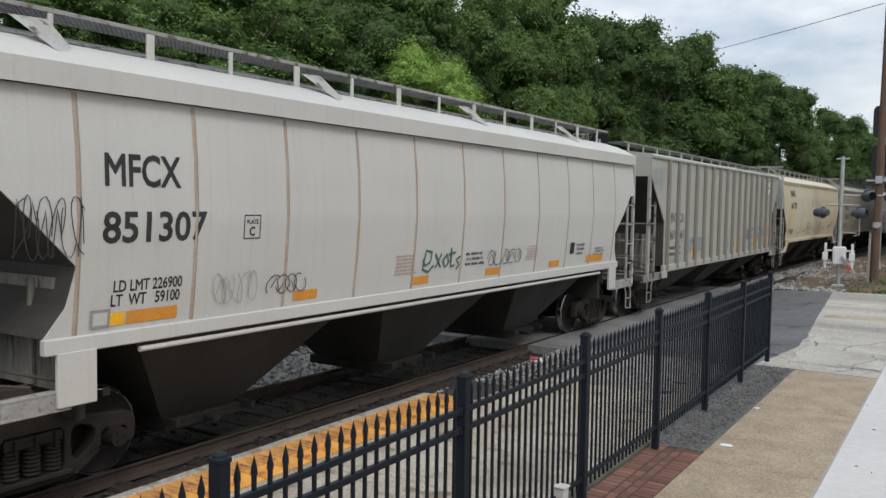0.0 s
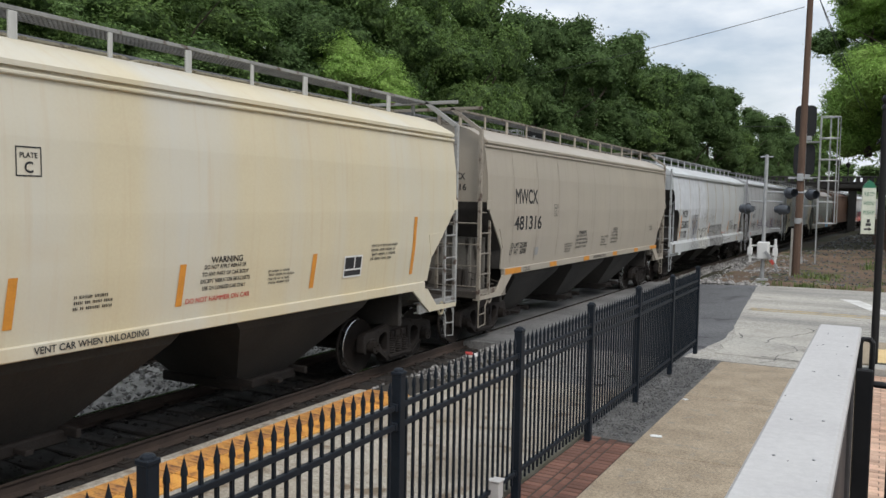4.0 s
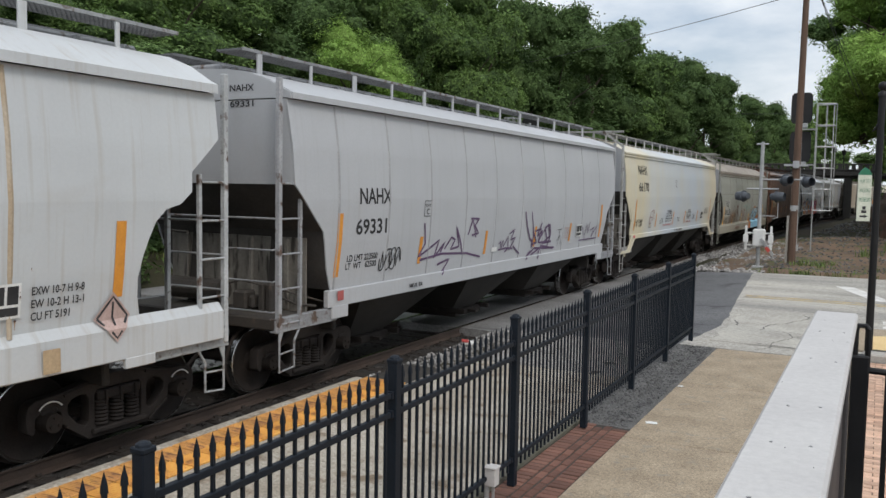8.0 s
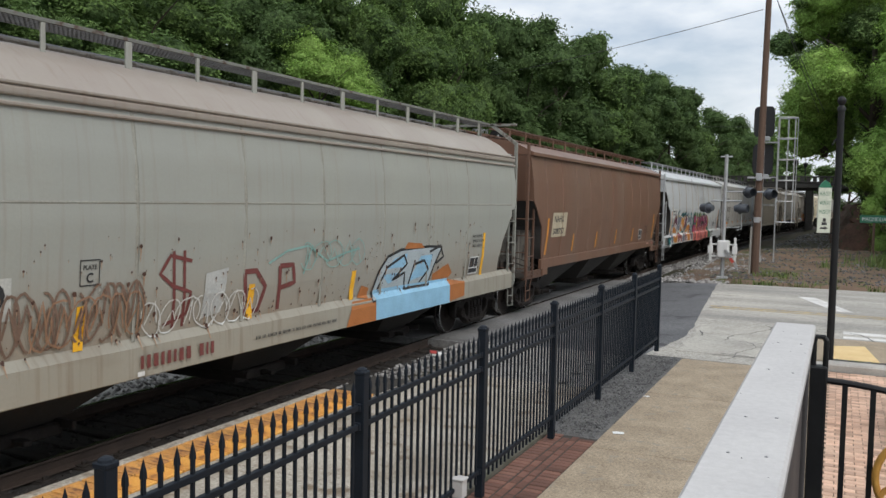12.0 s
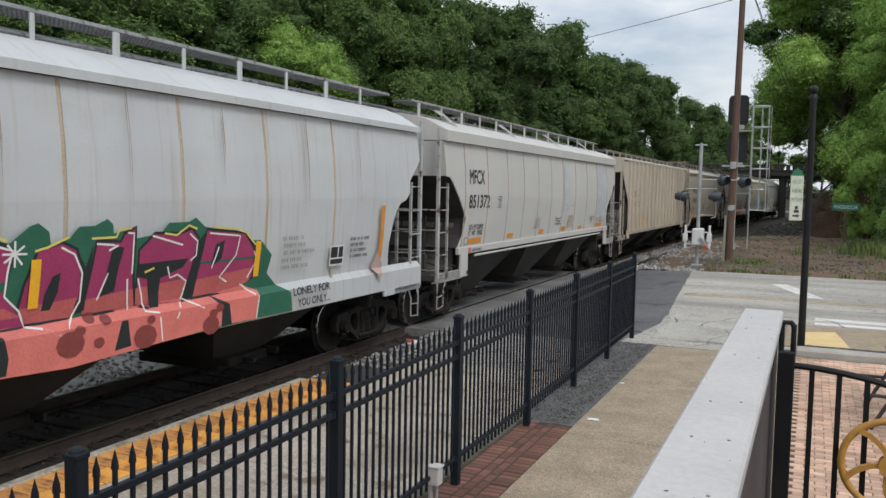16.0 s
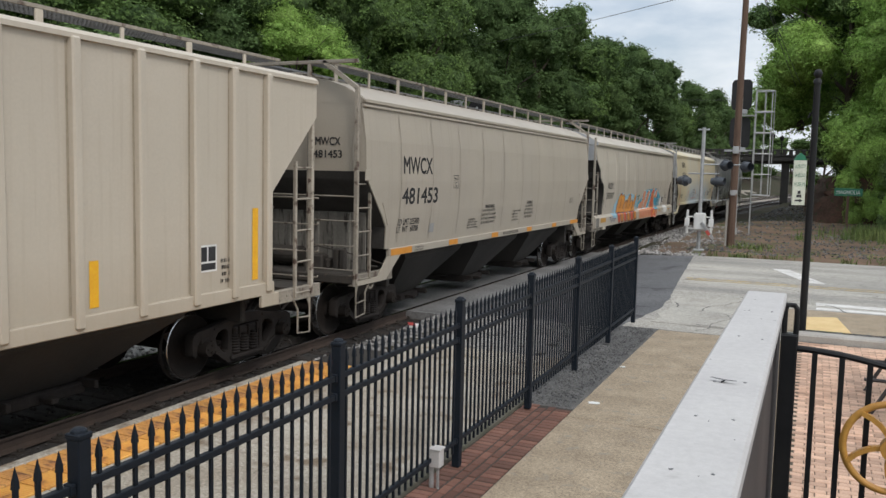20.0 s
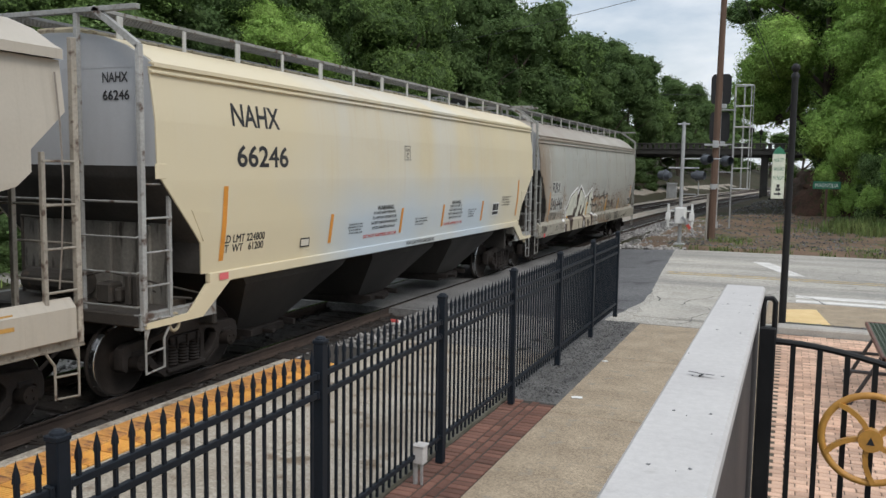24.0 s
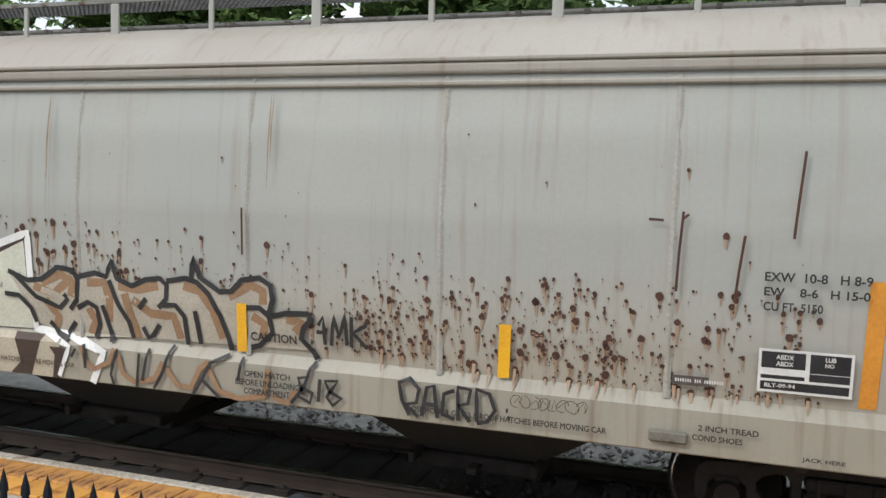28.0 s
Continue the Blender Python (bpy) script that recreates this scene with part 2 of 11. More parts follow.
M_BEDMID = mat("ballast_bed_brown", (0.38, 0.34, 0.285), (0.22, 0.19, 0.155), 2.0, 0.95, fine=14, bump=1.0, grains=0.7)
M_DIRT = mat("dirt", (0.19, 0.125, 0.085), (0.095, 0.072, 0.052), 0.35, 0.95, fine=18, bump=0.8, spec=0.15,
             c3=(0.075, 0.085, 0.035), spots=0.08)
M_CLAY = mat("bank_clay", (0.088, 0.05, 0.036), (0.045, 0.03, 0.023), 0.9, 0.95, fine=9, bump=1.0, grains=0.6, c3=(0.035, 0.045, 0.02), spots=0.08, spec=0.1)
M_GROUND = mat("ground_soil", (0.06, 0.047, 0.034), (0.035, 0.04, 0.02), 0.12, 0.95, fine=8, bump=0.8, spec=0.12)
M_BRICK = mat("brick_paver", (0.175, 0.080, 0.055), (0.118, 0.060, 0.044), 3.0, 0.9, fine=50, bump=0.3, per_object=0.35)
M_BRICKF = mat("brick_paver_far", (0.175, 0.080, 0.055), (0.118, 0.060, 0.044), 3.0, 0.9, fine=50, bump=0.3, per_island=0.35)
M_BRICKP = mat("patio_brick", (0.60, 0.41, 0.30), (0.47, 0.29, 0.20), 0.8, 0.9, fine=50, bump=0.3, per_object=0.3,
               per_island=0.0)
M_BRICKJ = mat("patio_brick_far", (0.60, 0.41, 0.30), (0.47, 0.29, 0.20), 0.8, 0.9, fine=50, bump=0.3, per_island=0.3)
M_MORTAR = mat("joint_sand", (0.045, 0.04, 0.034), None, 3.0, 0.95)
M_SAND = mat("mossy_joint_sand", (0.115, 0.088, 0.062), (0.070, 0.060, 0.040), 3.0, 0.95)
M_TACTILE = mat("tactile_yellow", (0.80, 0.44, 0.10), (0.60, 0.27, 0.06), 1.6, 0.75, fine=40, bump=0.2,
                c3=(0.26, 0.11, 0.045), spots=0.04, per_object=0.12)
M_TACTILEW = mat("tactile_worn", (0.72, 0.38, 0.10), (0.42, 0.20, 0.075), 2.2, 0.8, fine=40, bump=0.2,
                 c3=(0.21, 0.10, 0.05), spots=0.10, stretch=(0.6, 3.0, 1), per_object=0.12)
M_FENCE = mat("fence_paint", (0.006, 0.010, 0.016), (0.010, 0.014, 0.021), 6.0, 0.55, bump=0.05, spec=0.22)
M_BLACK = mat("black_iron", (0.008, 0.008, 0.009), (0.012, 0.012, 0.012), 6.0, 0.5, bump=0.05, spec=0.3)
M_COLUMN = mat("column_paint", (0.085, 0.10, 0.125), (0.07, 0.085, 0.11), 3.0, 0.45, bump=0.03)
M_CAP = mat("rail_cap", (0.505, 0.49, 0.475), (0.455, 0.44, 0.43), 4.0, 0.6, fine=60, bump=0.06, grains=0.12, c3=(0.37, 0.355, 0.34), spots=-0.03, speckle=[(0.004, 0.03)])
M_PANEL = mat("dark_panel", (0.055, 0.05, 0.05), (0.04, 0.036, 0.036), 2.0, 0.6)
M_GOLD = mat("gold_paint", (0.55, 0.29, 0.06), (0.46, 0.22, 0.045), 5.0, 0.45, bump=0.05)
M_RAIL = mat("rail_rust", (0.060, 0.040, 0.030), (0.040, 0.028, 0.022), 2.5, 0.8, fine=50, bump=0.3)
M_RAILTOP = mat("rail_head", (0.55, 0.55, 0.56), (0.42, 0.41, 0.4), 3.0, 0.22, metal=1.0, bump=0.02)
M_TIE = mat("tie_wood", (0.036, 0.028, 0.022), (0.022, 0.018, 0.016), 2.0, 0.9, fine=25, bump=0.6, stretch=(0.4, 4, 4),
            per_object=0.25)
M_WOOD = mat("pole_wood", (0.13, 0.078, 0.052), (0.085, 0.052, 0.037), 3.0, 0.85, fine=25, bump=0.5, stretch=(6, 6, 0.3))
M_GALV = mat("galvanised", (0.45, 0.46, 0.46), (0.34, 0.345, 0.35), 4.0, 0.5, metal=0.55, bump=0.06)
M_SIGBLACK = mat("signal_black", (0.007, 0.007, 0.008), None, 3.0, 0.6)
M_WHITE = mat("road_white", (0.72, 0.71, 0.68), (0.5, 0.48, 0.45), 3.0, 0.8, c3=(0.32, 0.3, 0.28), spots=0.0)
M_YELLOW = mat("road_yellow", (0.52, 0.38, 0.16), (0.36, 0.29, 0.17), 2.0, 0.85, c3=(0.27, 0.25, 0.22), spots=0.1)
M_RAMP = mat("ramp_yellow", (0.70, 0.52, 0.26), (0.62, 0.44, 0.2), 2.0, 0.8)
M_SIGN = mat("sign_white", (0.62, 0.66, 0.55), None, 2.0, 0.5)
M_SIGNGREEN = mat("sign_green", (0.02, 0.17, 0.09), None, 2.0, 0.5)
M_INK = mat("ink_black", (0.012, 0.012, 0.014), (0.03, 0.03, 0.032), 4.0, 0.6, bump=0.02)
M_INKW = mat("ink_white", (0.72, 0.72, 0.70), (0.6, 0.6, 0.58), 4.0, 0.6, bump=0.02)
M_INKRED = mat("ink_red", (0.55, 0.08, 0.06), None, 4.0, 0.6, bump=0.02)
M_BRIDGE = mat("bridge_concrete", (0.055, 0.052, 0.048), (0.035, 0.034, 0.032), 0.6, 0.9, fine=10, bump=0.4)


def foliage(name, c1, c2, bump=0.0, island=0.17, leafy=0.25):
    """Leaves: two mixed greens over whole boughs, each leaf of its own tone, with leaf-sized relief on the inner mass."""
    m = mat(name, c1, c2, 5.0, 0.7, fine=60, bump=0.0, per_island=island, spec=0.06, leafy=leafy, grains=0.35, speckle=[(0.012, 0.22), (0.0065, 0.38)])
    if bump:
        n, lk = m.node_tree.nodes, m.node_tree.links
        bsdf = next(x for x in n if x.type == "BSDF_PRINCIPLED")
        co = next(x for x in n if x.type == "TEX_COORD")
        cells, b = n.new("ShaderNodeTexVoronoi"), n.new("ShaderNodeBump")
        cells.inputs["Scale"].default_value = 95.0
        b.inputs["Strength"].default_value, b.inputs["Distance"].default_value = bump, 0.25
        b.invert = True
        lk.new(co.outputs["Object"], cells.inputs["Vector"])
        lk.new(cells.outputs["Distance"], b.inputs["Height"])
        lk.new(b.outputs["Normal"], bsdf.inputs["Normal"])
    return m


M_LEAF = foliage("leaves", (0.090, 0.150, 0.047), (0.144, 0.220, 0.066))
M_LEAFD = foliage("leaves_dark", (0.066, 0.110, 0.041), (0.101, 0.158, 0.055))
M_LEAFL = foliage("leaves_light", (0.215, 0.350, 0.084), (0.30, 0.445, 0.118), leafy=0.35)
M_LEAFM = foliage("leaves_fresh", (0.150, 0.235, 0.088), (0.215, 0.315, 0.12), leafy=0.3)
# crown filling in darker leaf green, so gaps between leaves look shaded
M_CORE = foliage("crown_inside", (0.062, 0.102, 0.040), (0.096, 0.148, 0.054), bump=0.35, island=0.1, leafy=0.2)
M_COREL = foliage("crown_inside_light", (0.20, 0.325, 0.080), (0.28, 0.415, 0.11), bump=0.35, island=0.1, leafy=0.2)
M_BARK = mat("bark", (0.08, 0.06, 0.045), (0.05, 0.04, 0.03), 2.0, 0.9, fine=15, bump=0.6, stretch=(4, 4, 0.5))
M_GRASS = mat("weeds", (0.07, 0.13, 0.025), (0.13, 0.15, 0.045), 1.0, 0.8, bump=0.0, per_island=0.4)
M_TRUCK = mat("truck_steel", (0.032, 0.027, 0.024), (0.02, 0.017, 0.016), 4.0, 0.8, fine=40, bump=0.25, spec=0.2)
M_WHEEL = mat("wheel_steel", (0.03, 0.024, 0.021), (0.02, 0.017, 0.015), 3.0, 0.8, fine=40, bump=0.15, spec=0.15)
M_TREAD = mat("wheel_tread", (0.6, 0.6, 0.6), (0.5, 0.5, 0.5), 3.0, 0.25, metal=1.0, bump=0.02)
M_GRIME = mat("thick_grime", (0.040, 0.034, 0.029), (0.070, 0.060, 0.050), 3.0, 0.8, fine=40, bump=0.3, c3=(0.10, 0.075, 0.055), spots=0.0)
P_BULK = mat("bulkhead_grime", (0.25, 0.235, 0.205), (0.13, 0.12, 0.105), 1.6, 0.8, fine=25, bump=0.15, stretch=(2.4, 1, 0.4), c3=(0.05, 0.044, 0.038), spots=0.06)
M_GRATE = mat("grating", (0.20, 0.205, 0.21), (0.14, 0.145, 0.15), 3.0, 0.6, metal=0.4)
M_FLASHER = mat("flasher_grey", (0.075, 0.085, 0.10), (0.05, 0.056, 0.066), 3.0, 0.5)
M_CABLE = mat("cable", (0.05, 0.05, 0.055), None, 3.0, 0.6)
M_RUST = mat("rust_spot", (0.058, 0.028, 0.020), (0.085, 0.038, 0.024), 8.0, 0.9)
M_RUSTDRIP = mat("rust_drip", (0.30, 0.19, 0.12), (0.36, 0.25, 0.17), 8.0, 0.9)
M_WASH = mat("rust_wash", (0.29, 0.215, 0.15), (0.24, 0.165, 0.105), 6.0, 0.9)
M_ORANGE = mat("reflector_orange", (0.66, 0.27, 0.035), (0.56, 0.23, 0.03), 5.0, 0.5, bump=0.02)
M_AMBER = mat("reflector_yellow", (0.85, 0.45, 0.02), (0.75, 0.38, 0.02), 5.0, 0.5, bump=0.02)
M_PINK = mat("tag_pink", (0.75, 0.16, 0.17), None, 5.0, 0.5)
INKS = {}


def ink(name, c):
    """A flat spray or sign colour, made once."""
    if name not in INKS:
        INKS[name] = mat("spray_" + name, c, tuple(v * 0.82 for v in c), 3.0, 0.6, bump=0.02)
    return INKS[name]


# ---- mesh tools ----
class Shape:
    """Collects vertices and faces; boxes with chamfers, rods, sweeps, grids."""

    def __init__(self):
        self.v, self.f = [], []

    def add(self, verts, faces):
        k = len(self.v)
        self.v += [tuple(p) for p in verts]
        self.f += [tuple(i + k for i in f) for f in faces]
        return self

    def box(self, x0, x1, y0, y1, z0, z1, b=0.0):
        if b <= 0:
            v = [(x, y, z) for x in (x0, x1) for y in (y0, y1) for z in (z0, z1)]
            return self.add(v, [(0, 1, 3, 2), (4, 6, 7, 5), (0, 4, 5, 1), (2, 3, 7, 6), (0, 2, 6, 4), (1, 5, 7, 3)])
        b = min(b, (x1 - x0) / 2.1, (y1 - y0) / 2.1, (z1 - z0) / 2.1)
        c = ((x0 + x1) / 2, (y0 + y1) / 2, (z0 + z1) / 2)
        h = ((x1 - x0) / 2, (y1 - y0) / 2, (z1 - z0) / 2)
        v, idx = [], {}
        for sx in (-1, 1):
            for sy in (-1, 1):
                for sz in (-1, 1):
                    s = (sx, sy, sz)
                    for a in range(3):
                        p = [c[i] + s[i] * (h[i] - (0 if i == a else b)) for i in range(3)]
                        idx[s, a] = len(v)
                        v.append(p)
        f = []
        for a in range(3):
            o, q = (a + 1) % 3, (a + 2) % 3
            for s in (-1, 1):
                ring = []
                for so, sq in ((-1, -1), (1, -1), (1, 1), (-1, 1)):
                    k = [0, 0, 0]
                    k[a], k[o], k[q] = s, so, sq
                    ring.append(idx[tuple(k), a])
                f.append(ring if s > 0 else ring[::-1])
            for so in (-1, 1):
                for sq in (-1, 1):
                    k0, k1 = [0, 0, 0], [0, 0, 0]
                    k0[a], k1[a] = -1, 1
                    k0[o] = k1[o] = so
                    k0[q] = k1[q] = sq
                    r = [idx[tuple(k0), o], idx[tuple(k1), o], idx[tuple(k1), q], idx[tuple(k0), q]]
                    f.append(r if so * sq > 0 else r[::-1])
        for s in [(x, y, z) for x in (-1, 1) for y in (-1, 1) for z in (-1, 1)]:
            r = [idx[s, 0], idx[s, 1], idx[s, 2]]
            f.append(r if s[0] * s[1] * s[2] > 0 else r[::-1])
        return self.add(v, f)

    def rod(self, p0, p1, r0, r1=None, n=10):
        p0, p1 = Vector(p0), Vector(p1)
        r1 = r0 if r1 is None else r1
        d = (p1 - p0).normalized()
        u = d.orthogonal().normalized()
        w = d.cross(u)
        v = [p + (u * math.cos(a) + w * math.sin(a)) * r for p, r in ((p0, r0), (p1, r1))
             for a in [2 * math.pi * i / n for i in range(n)]]
        f = [(i, (i + 1) % n, n + (i + 1) % n, n + i) for i in range(n)]
        return self.add(v, f + [tuple(range(n))[::-1], tuple(range(n, 2 * n))])

    def path(self, pts, r, n=8):
        """A bent round bar through the points, mitred at the bends."""
        pts = [Vector(p) for p in pts]
        ways = [(b - a).normalized() for a, b in zip(pts, pts[1:])]
        u = ways[0].orthogonal().normalized()
        v = []
        for i, p in enumerate(pts):
            d = (ways[max(i - 1, 0)] + ways[min(i, len(ways) - 1)]).normalized()
            u = (u - d * u.dot(d)).normalized()
            w = d.cross(u)
            v += [p + (u * math.cos(a) + w * math.sin(a)) * r for a in [2 * math.pi * k / n for k in range(n)]]
        m = len(pts)
        f = [(j * n + i, j * n + (i + 1) % n, (j + 1) * n + (i + 1) % n, (j + 1) * n + i) for j in range(m - 1) for i in range(n)]
        return self.add(v, f + [tuple(range(n))[::-1], tuple(range((m - 1) * n, m * n))])

    def bar(self, p0, p1, w, h, up=(0, 0, 1)):
        """A rectangular bar from p0 to p1, w wide and h high."""
        p0, p1 = Vector(p0), Vector(p1)
        d = (p1 - p0).normalized()
        s = d.cross(Vector(up))
        s = s.normalized() if s.length > 1e-4 else d.orthogonal().normalized()
        t = s.cross(d)
        v = [p + s * (a * w / 2) + t * (b * h / 2) for p in (p0, p1) for a, b in ((-1, -1), (1, -1), (1, 1), (-1, 1))]
        return self.add(v, [(3, 2, 1, 0), (4, 5, 6, 7), (0, 1, 5, 4), (1, 2, 6, 5), (2, 3, 7, 6), (3, 0, 4, 7)])

    def sweep(self, section, y0, y1, closed=True):
        """A section of (x, z) points drawn out along y."""
        n = len(section)
        v = [(x, y, z) for y in (y0, y1) for x, z in section]
        f = [(i, (i + 1) % n, n + (i + 1) % n, n + i) for i in range(n if closed else n - 1)]
        if closed:
            f += [tuple(range(n))[::-1], tuple(range(n, 2 * n))]
        return self.add(v, f)

    def sheet(self, rows, thick=None):
        """A grid of points; thick: an offset vector, for a closed plate."""
        nr, nc = len(rows), len(rows[0])
        v = [p for r in rows for p in r]
        f = [(i * nc + j, i * nc + j + 1, (i + 1) * nc + j + 1, (i + 1) * nc + j) for i in range(nr - 1) for j in range(nc - 1)]
        if thick:
            k = nr * nc
            v = v + [(p[0] + thick[0], p[1] + thick[1], p[2] + thick[2]) for p in v]
            f = f + [tuple(i + k for i in q)[::-1] for q in f]
            edge = [j for j in range(nc)] + [i * nc + nc - 1 for i in range(1, nr)] + \
                   [(nr - 1) * nc + j for j in range(nc - 2, -1, -1)] + [i * nc for i in range(nr - 2, 0, -1)]
            f += [(a, a + k, b + k, b) for a, b in zip(edge, edge[1:] + edge[:1])]
        return self.add(v, f)

    def turn(self, outline, axis_p=(0, 0, 0), n=24, axis="x"):
        """An outline of (along, radius) points turned about an axis."""
        v = []
        for a in [2 * math.pi * i / n for i in range(n)]:
            for s, r in outline:
                c, d = r * math.cos(a), r * math.sin(a)
                p = (s, c, d) if axis == "x" else ((c, s, d) if axis == "y" else (c, d, s))
                v.append(tuple(q + o for q, o in zip(p, axis_p)))
        m = len(outline)
        f = [(i * m + j, i * m + j + 1, ((i + 1) % n) * m + j + 1, ((i + 1) % n) * m + j) for i in range(n) for j in range(m - 1)]
        return self.add(v, f)

    def mesh(self, name="mesh", smooth=None):
        me = bpy.data.meshes.new(name)
        me.from_pydata(self.v, [], self.f)
        if smooth:
            me.polygons.foreach_set("use_smooth", [True] * len(me.polygons))
            me.set_sharp_from_angle(angle=radians(smooth))
        me.update()
        return me


def part(name, shape, material, parent=None, label="", smooth=None, at=None):
    """Links a shape (or a mesh to share) as one mesh object under a thing or a part."""
    me = shape.mesh(name, smooth) if isinstance(shape, Shape) else shape
    if not me.materials:
        me.materials.append(material)
    ob = new(name, me)
    if parent:
        ob.parent = parent
    if at is not None:
        ob.matrix_basis = at
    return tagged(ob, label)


def thing(name, label, category, group="", kind="", at=None):
    ob = new(name)
    ob.empty_display_size = 0.2
    if at is not None:
        ob.matrix_basis = at
    return tagged(ob, label, category, group, kind)


def structure(name, shape, material, label, category="", smooth=None):
    return tagged(part(name, shape, material, smooth=smooth), label, category, "", "structure")


def broaden(v, f, weight):
    """Moves the outline of flat lettering outwards, for a broad stencil stroke."""
    key = {}
    same = [key.setdefault((round(p[0], 5), round(p[1], 5)), i) for i, p in enumerate(v)]
    rim = set()
    for q in f:
        area = sum(v[a][0] * v[b][1] - v[b][0] * v[a][1] for a, b in zip(q, q[1:] + q[:1]))
        ring = q if area > 0 else q[::-1]
        for a, b in zip(ring, ring[1:] + ring[:1]):
            e = (same[a], same[b])
            if e[::-1] in rim:
                rim.discard(e[::-1])
            else:
                rim.add(e)
    push = {}
    for a, b in rim:
        d = Vector((v[b][1] - v[a][1], v[a][0] - v[b][0]))
        if d.length > 1e-7:
            d.normalize()
            push.setdefault(a, []).append(d)
            push.setdefault(b, []).append(d)
    out = []
    for i, p in enumerate(v):
        ds = push.get(same[i], [])
        n = sum(ds, Vector((0, 0)))
        if n.length < 1e-4:
            out.append(p[:2])
            continue
        n.normalize()
        n *= weight / max(n.dot(ds[0]), 0.5)
        out.append((p[0] + n.x, p[1] + n.y))
    return out


def cut_level(v, f, levels):
    """Cuts flat lettering along level lines, so that it can follow a bent wall."""
    bm = bmesh.new()
    vs = [bm.verts.new((p[0], p[1], 0)) for p in v]
    for q in f:
        if len(set(q)) == len(q):
            bm.faces.new([vs[i] for i in q])
    for h in levels:
        bmesh.ops.bisect_plane(bm, geom=bm.verts[:] + bm.edges[:] + bm.faces[:], plane_co=(0, h, 0), plane_no=(0, 1, 0))
    bm.verts.index_update()
    out = [tuple(p.co.xy) for p in bm.verts], [tuple(p.index for p in q.verts) for q in bm.faces]
    bm.free()
    return out


def text_shape(text, size, weight=0.0):
    """Lettering as a flat mesh in x and y, its lower left corner near the origin; returns verts and faces."""
    cu = bpy.data.curves.new("lettering", "FONT")
    cu.body, cu.size, cu.offset = text, size, 0.0
    cu.resolution_u = 3
    ob = bpy.data.objects.new("lettering", cu)
    me = bpy.data.meshes.new_from_object(ob)
    v = [tuple(p.co) for p in me.vertices]
    f = [tuple(q.vertices) for q in me.polygons]
    bpy.data.objects.remove(ob)
    bpy.data.meshes.remove(me)
    bpy.data.curves.remove(cu)
    if not v:
        return [], []
    if weight:
        v = broaden(v, f, weight)
    x0, y0 = min(p[0] for p in v), min(p[1] for p in v)
    return [(p[0] - x0, p[1] - y0) for p in v], f


# ---- the train ----
TRACK_X, RAIL_Z = -8.4, -0.1


def bend(y):
    """How far the line has swung to the right at y, and its heading there."""
    d = max(y - 25.0, 0.0)
    return d * d / 2600.0, d / 1300.0


STRETCH, STRETCH_FROM = 1.043, 12.0


def stretched(y):
    """Places along the train are noted in a shorter measure; this turns them into metres."""
    return STRETCH_FROM + STRETCH * (y - STRETCH_FROM)


def travelled(t):
    """How far the train has come; it loses a little speed on the way."""
    return STRETCH * (9.69 * t - 0.0141 * t * t)


def lerp_at(z, pts):
    """Piecewise linear value at z of points (value, z) sorted by z."""
    if z <= pts[0][1]:
        return pts[0][0]
    for (a, za), (b, zb) in zip(pts, pts[1:]):
        if z <= zb:
            return a + (b - a) * (z - za) / max(zb - za, 1e-6)
    return pts[-1][0]


class CarForm:
    """The measures of one kind of hopper car: side profile, end cut, sill, lip, seams or ribs."""

    def __init__(self, side, end, sill, lip, seams=(), ribs=(), sill_from=0.0, sill_out=0.04, bays=3, deep=False, arch=False,
                 fascia=0.0, grooves=(), roof_top=4.45, drop=0.0):
        self.side, self.end = sorted(side, key=lambda p: p[1]), sorted(end, key=lambda p: p[1])
        self.sill, self.lip, self.seams, self.ribs, self.sill_from = sill, lip, seams, ribs, sill_from
        self.ledge = 0.045 if deep else 0.001
        self.sill_x = lerp_at(sill[1], self.side) + (0.085 if deep else sill_out)
        self.bays, self.deep, self.arch, self.fascia, self.grooves, self.roof_top = bays, deep, arch, fascia, grooves, roof_top
        self.drop = drop

    def x(self, z):
        a, b = self.sill[1] - self.ledge, self.sill[1] + self.ledge
        if z <= a:
            return self.sill_x
        if z < b:
            return self.sill_x + (lerp_at(b, self.side) - self.sill_x) * (z - a) / (b - a)
        return lerp_at(z, self.side)

    def cut(self, z):
        return lerp_at(z, self.end)


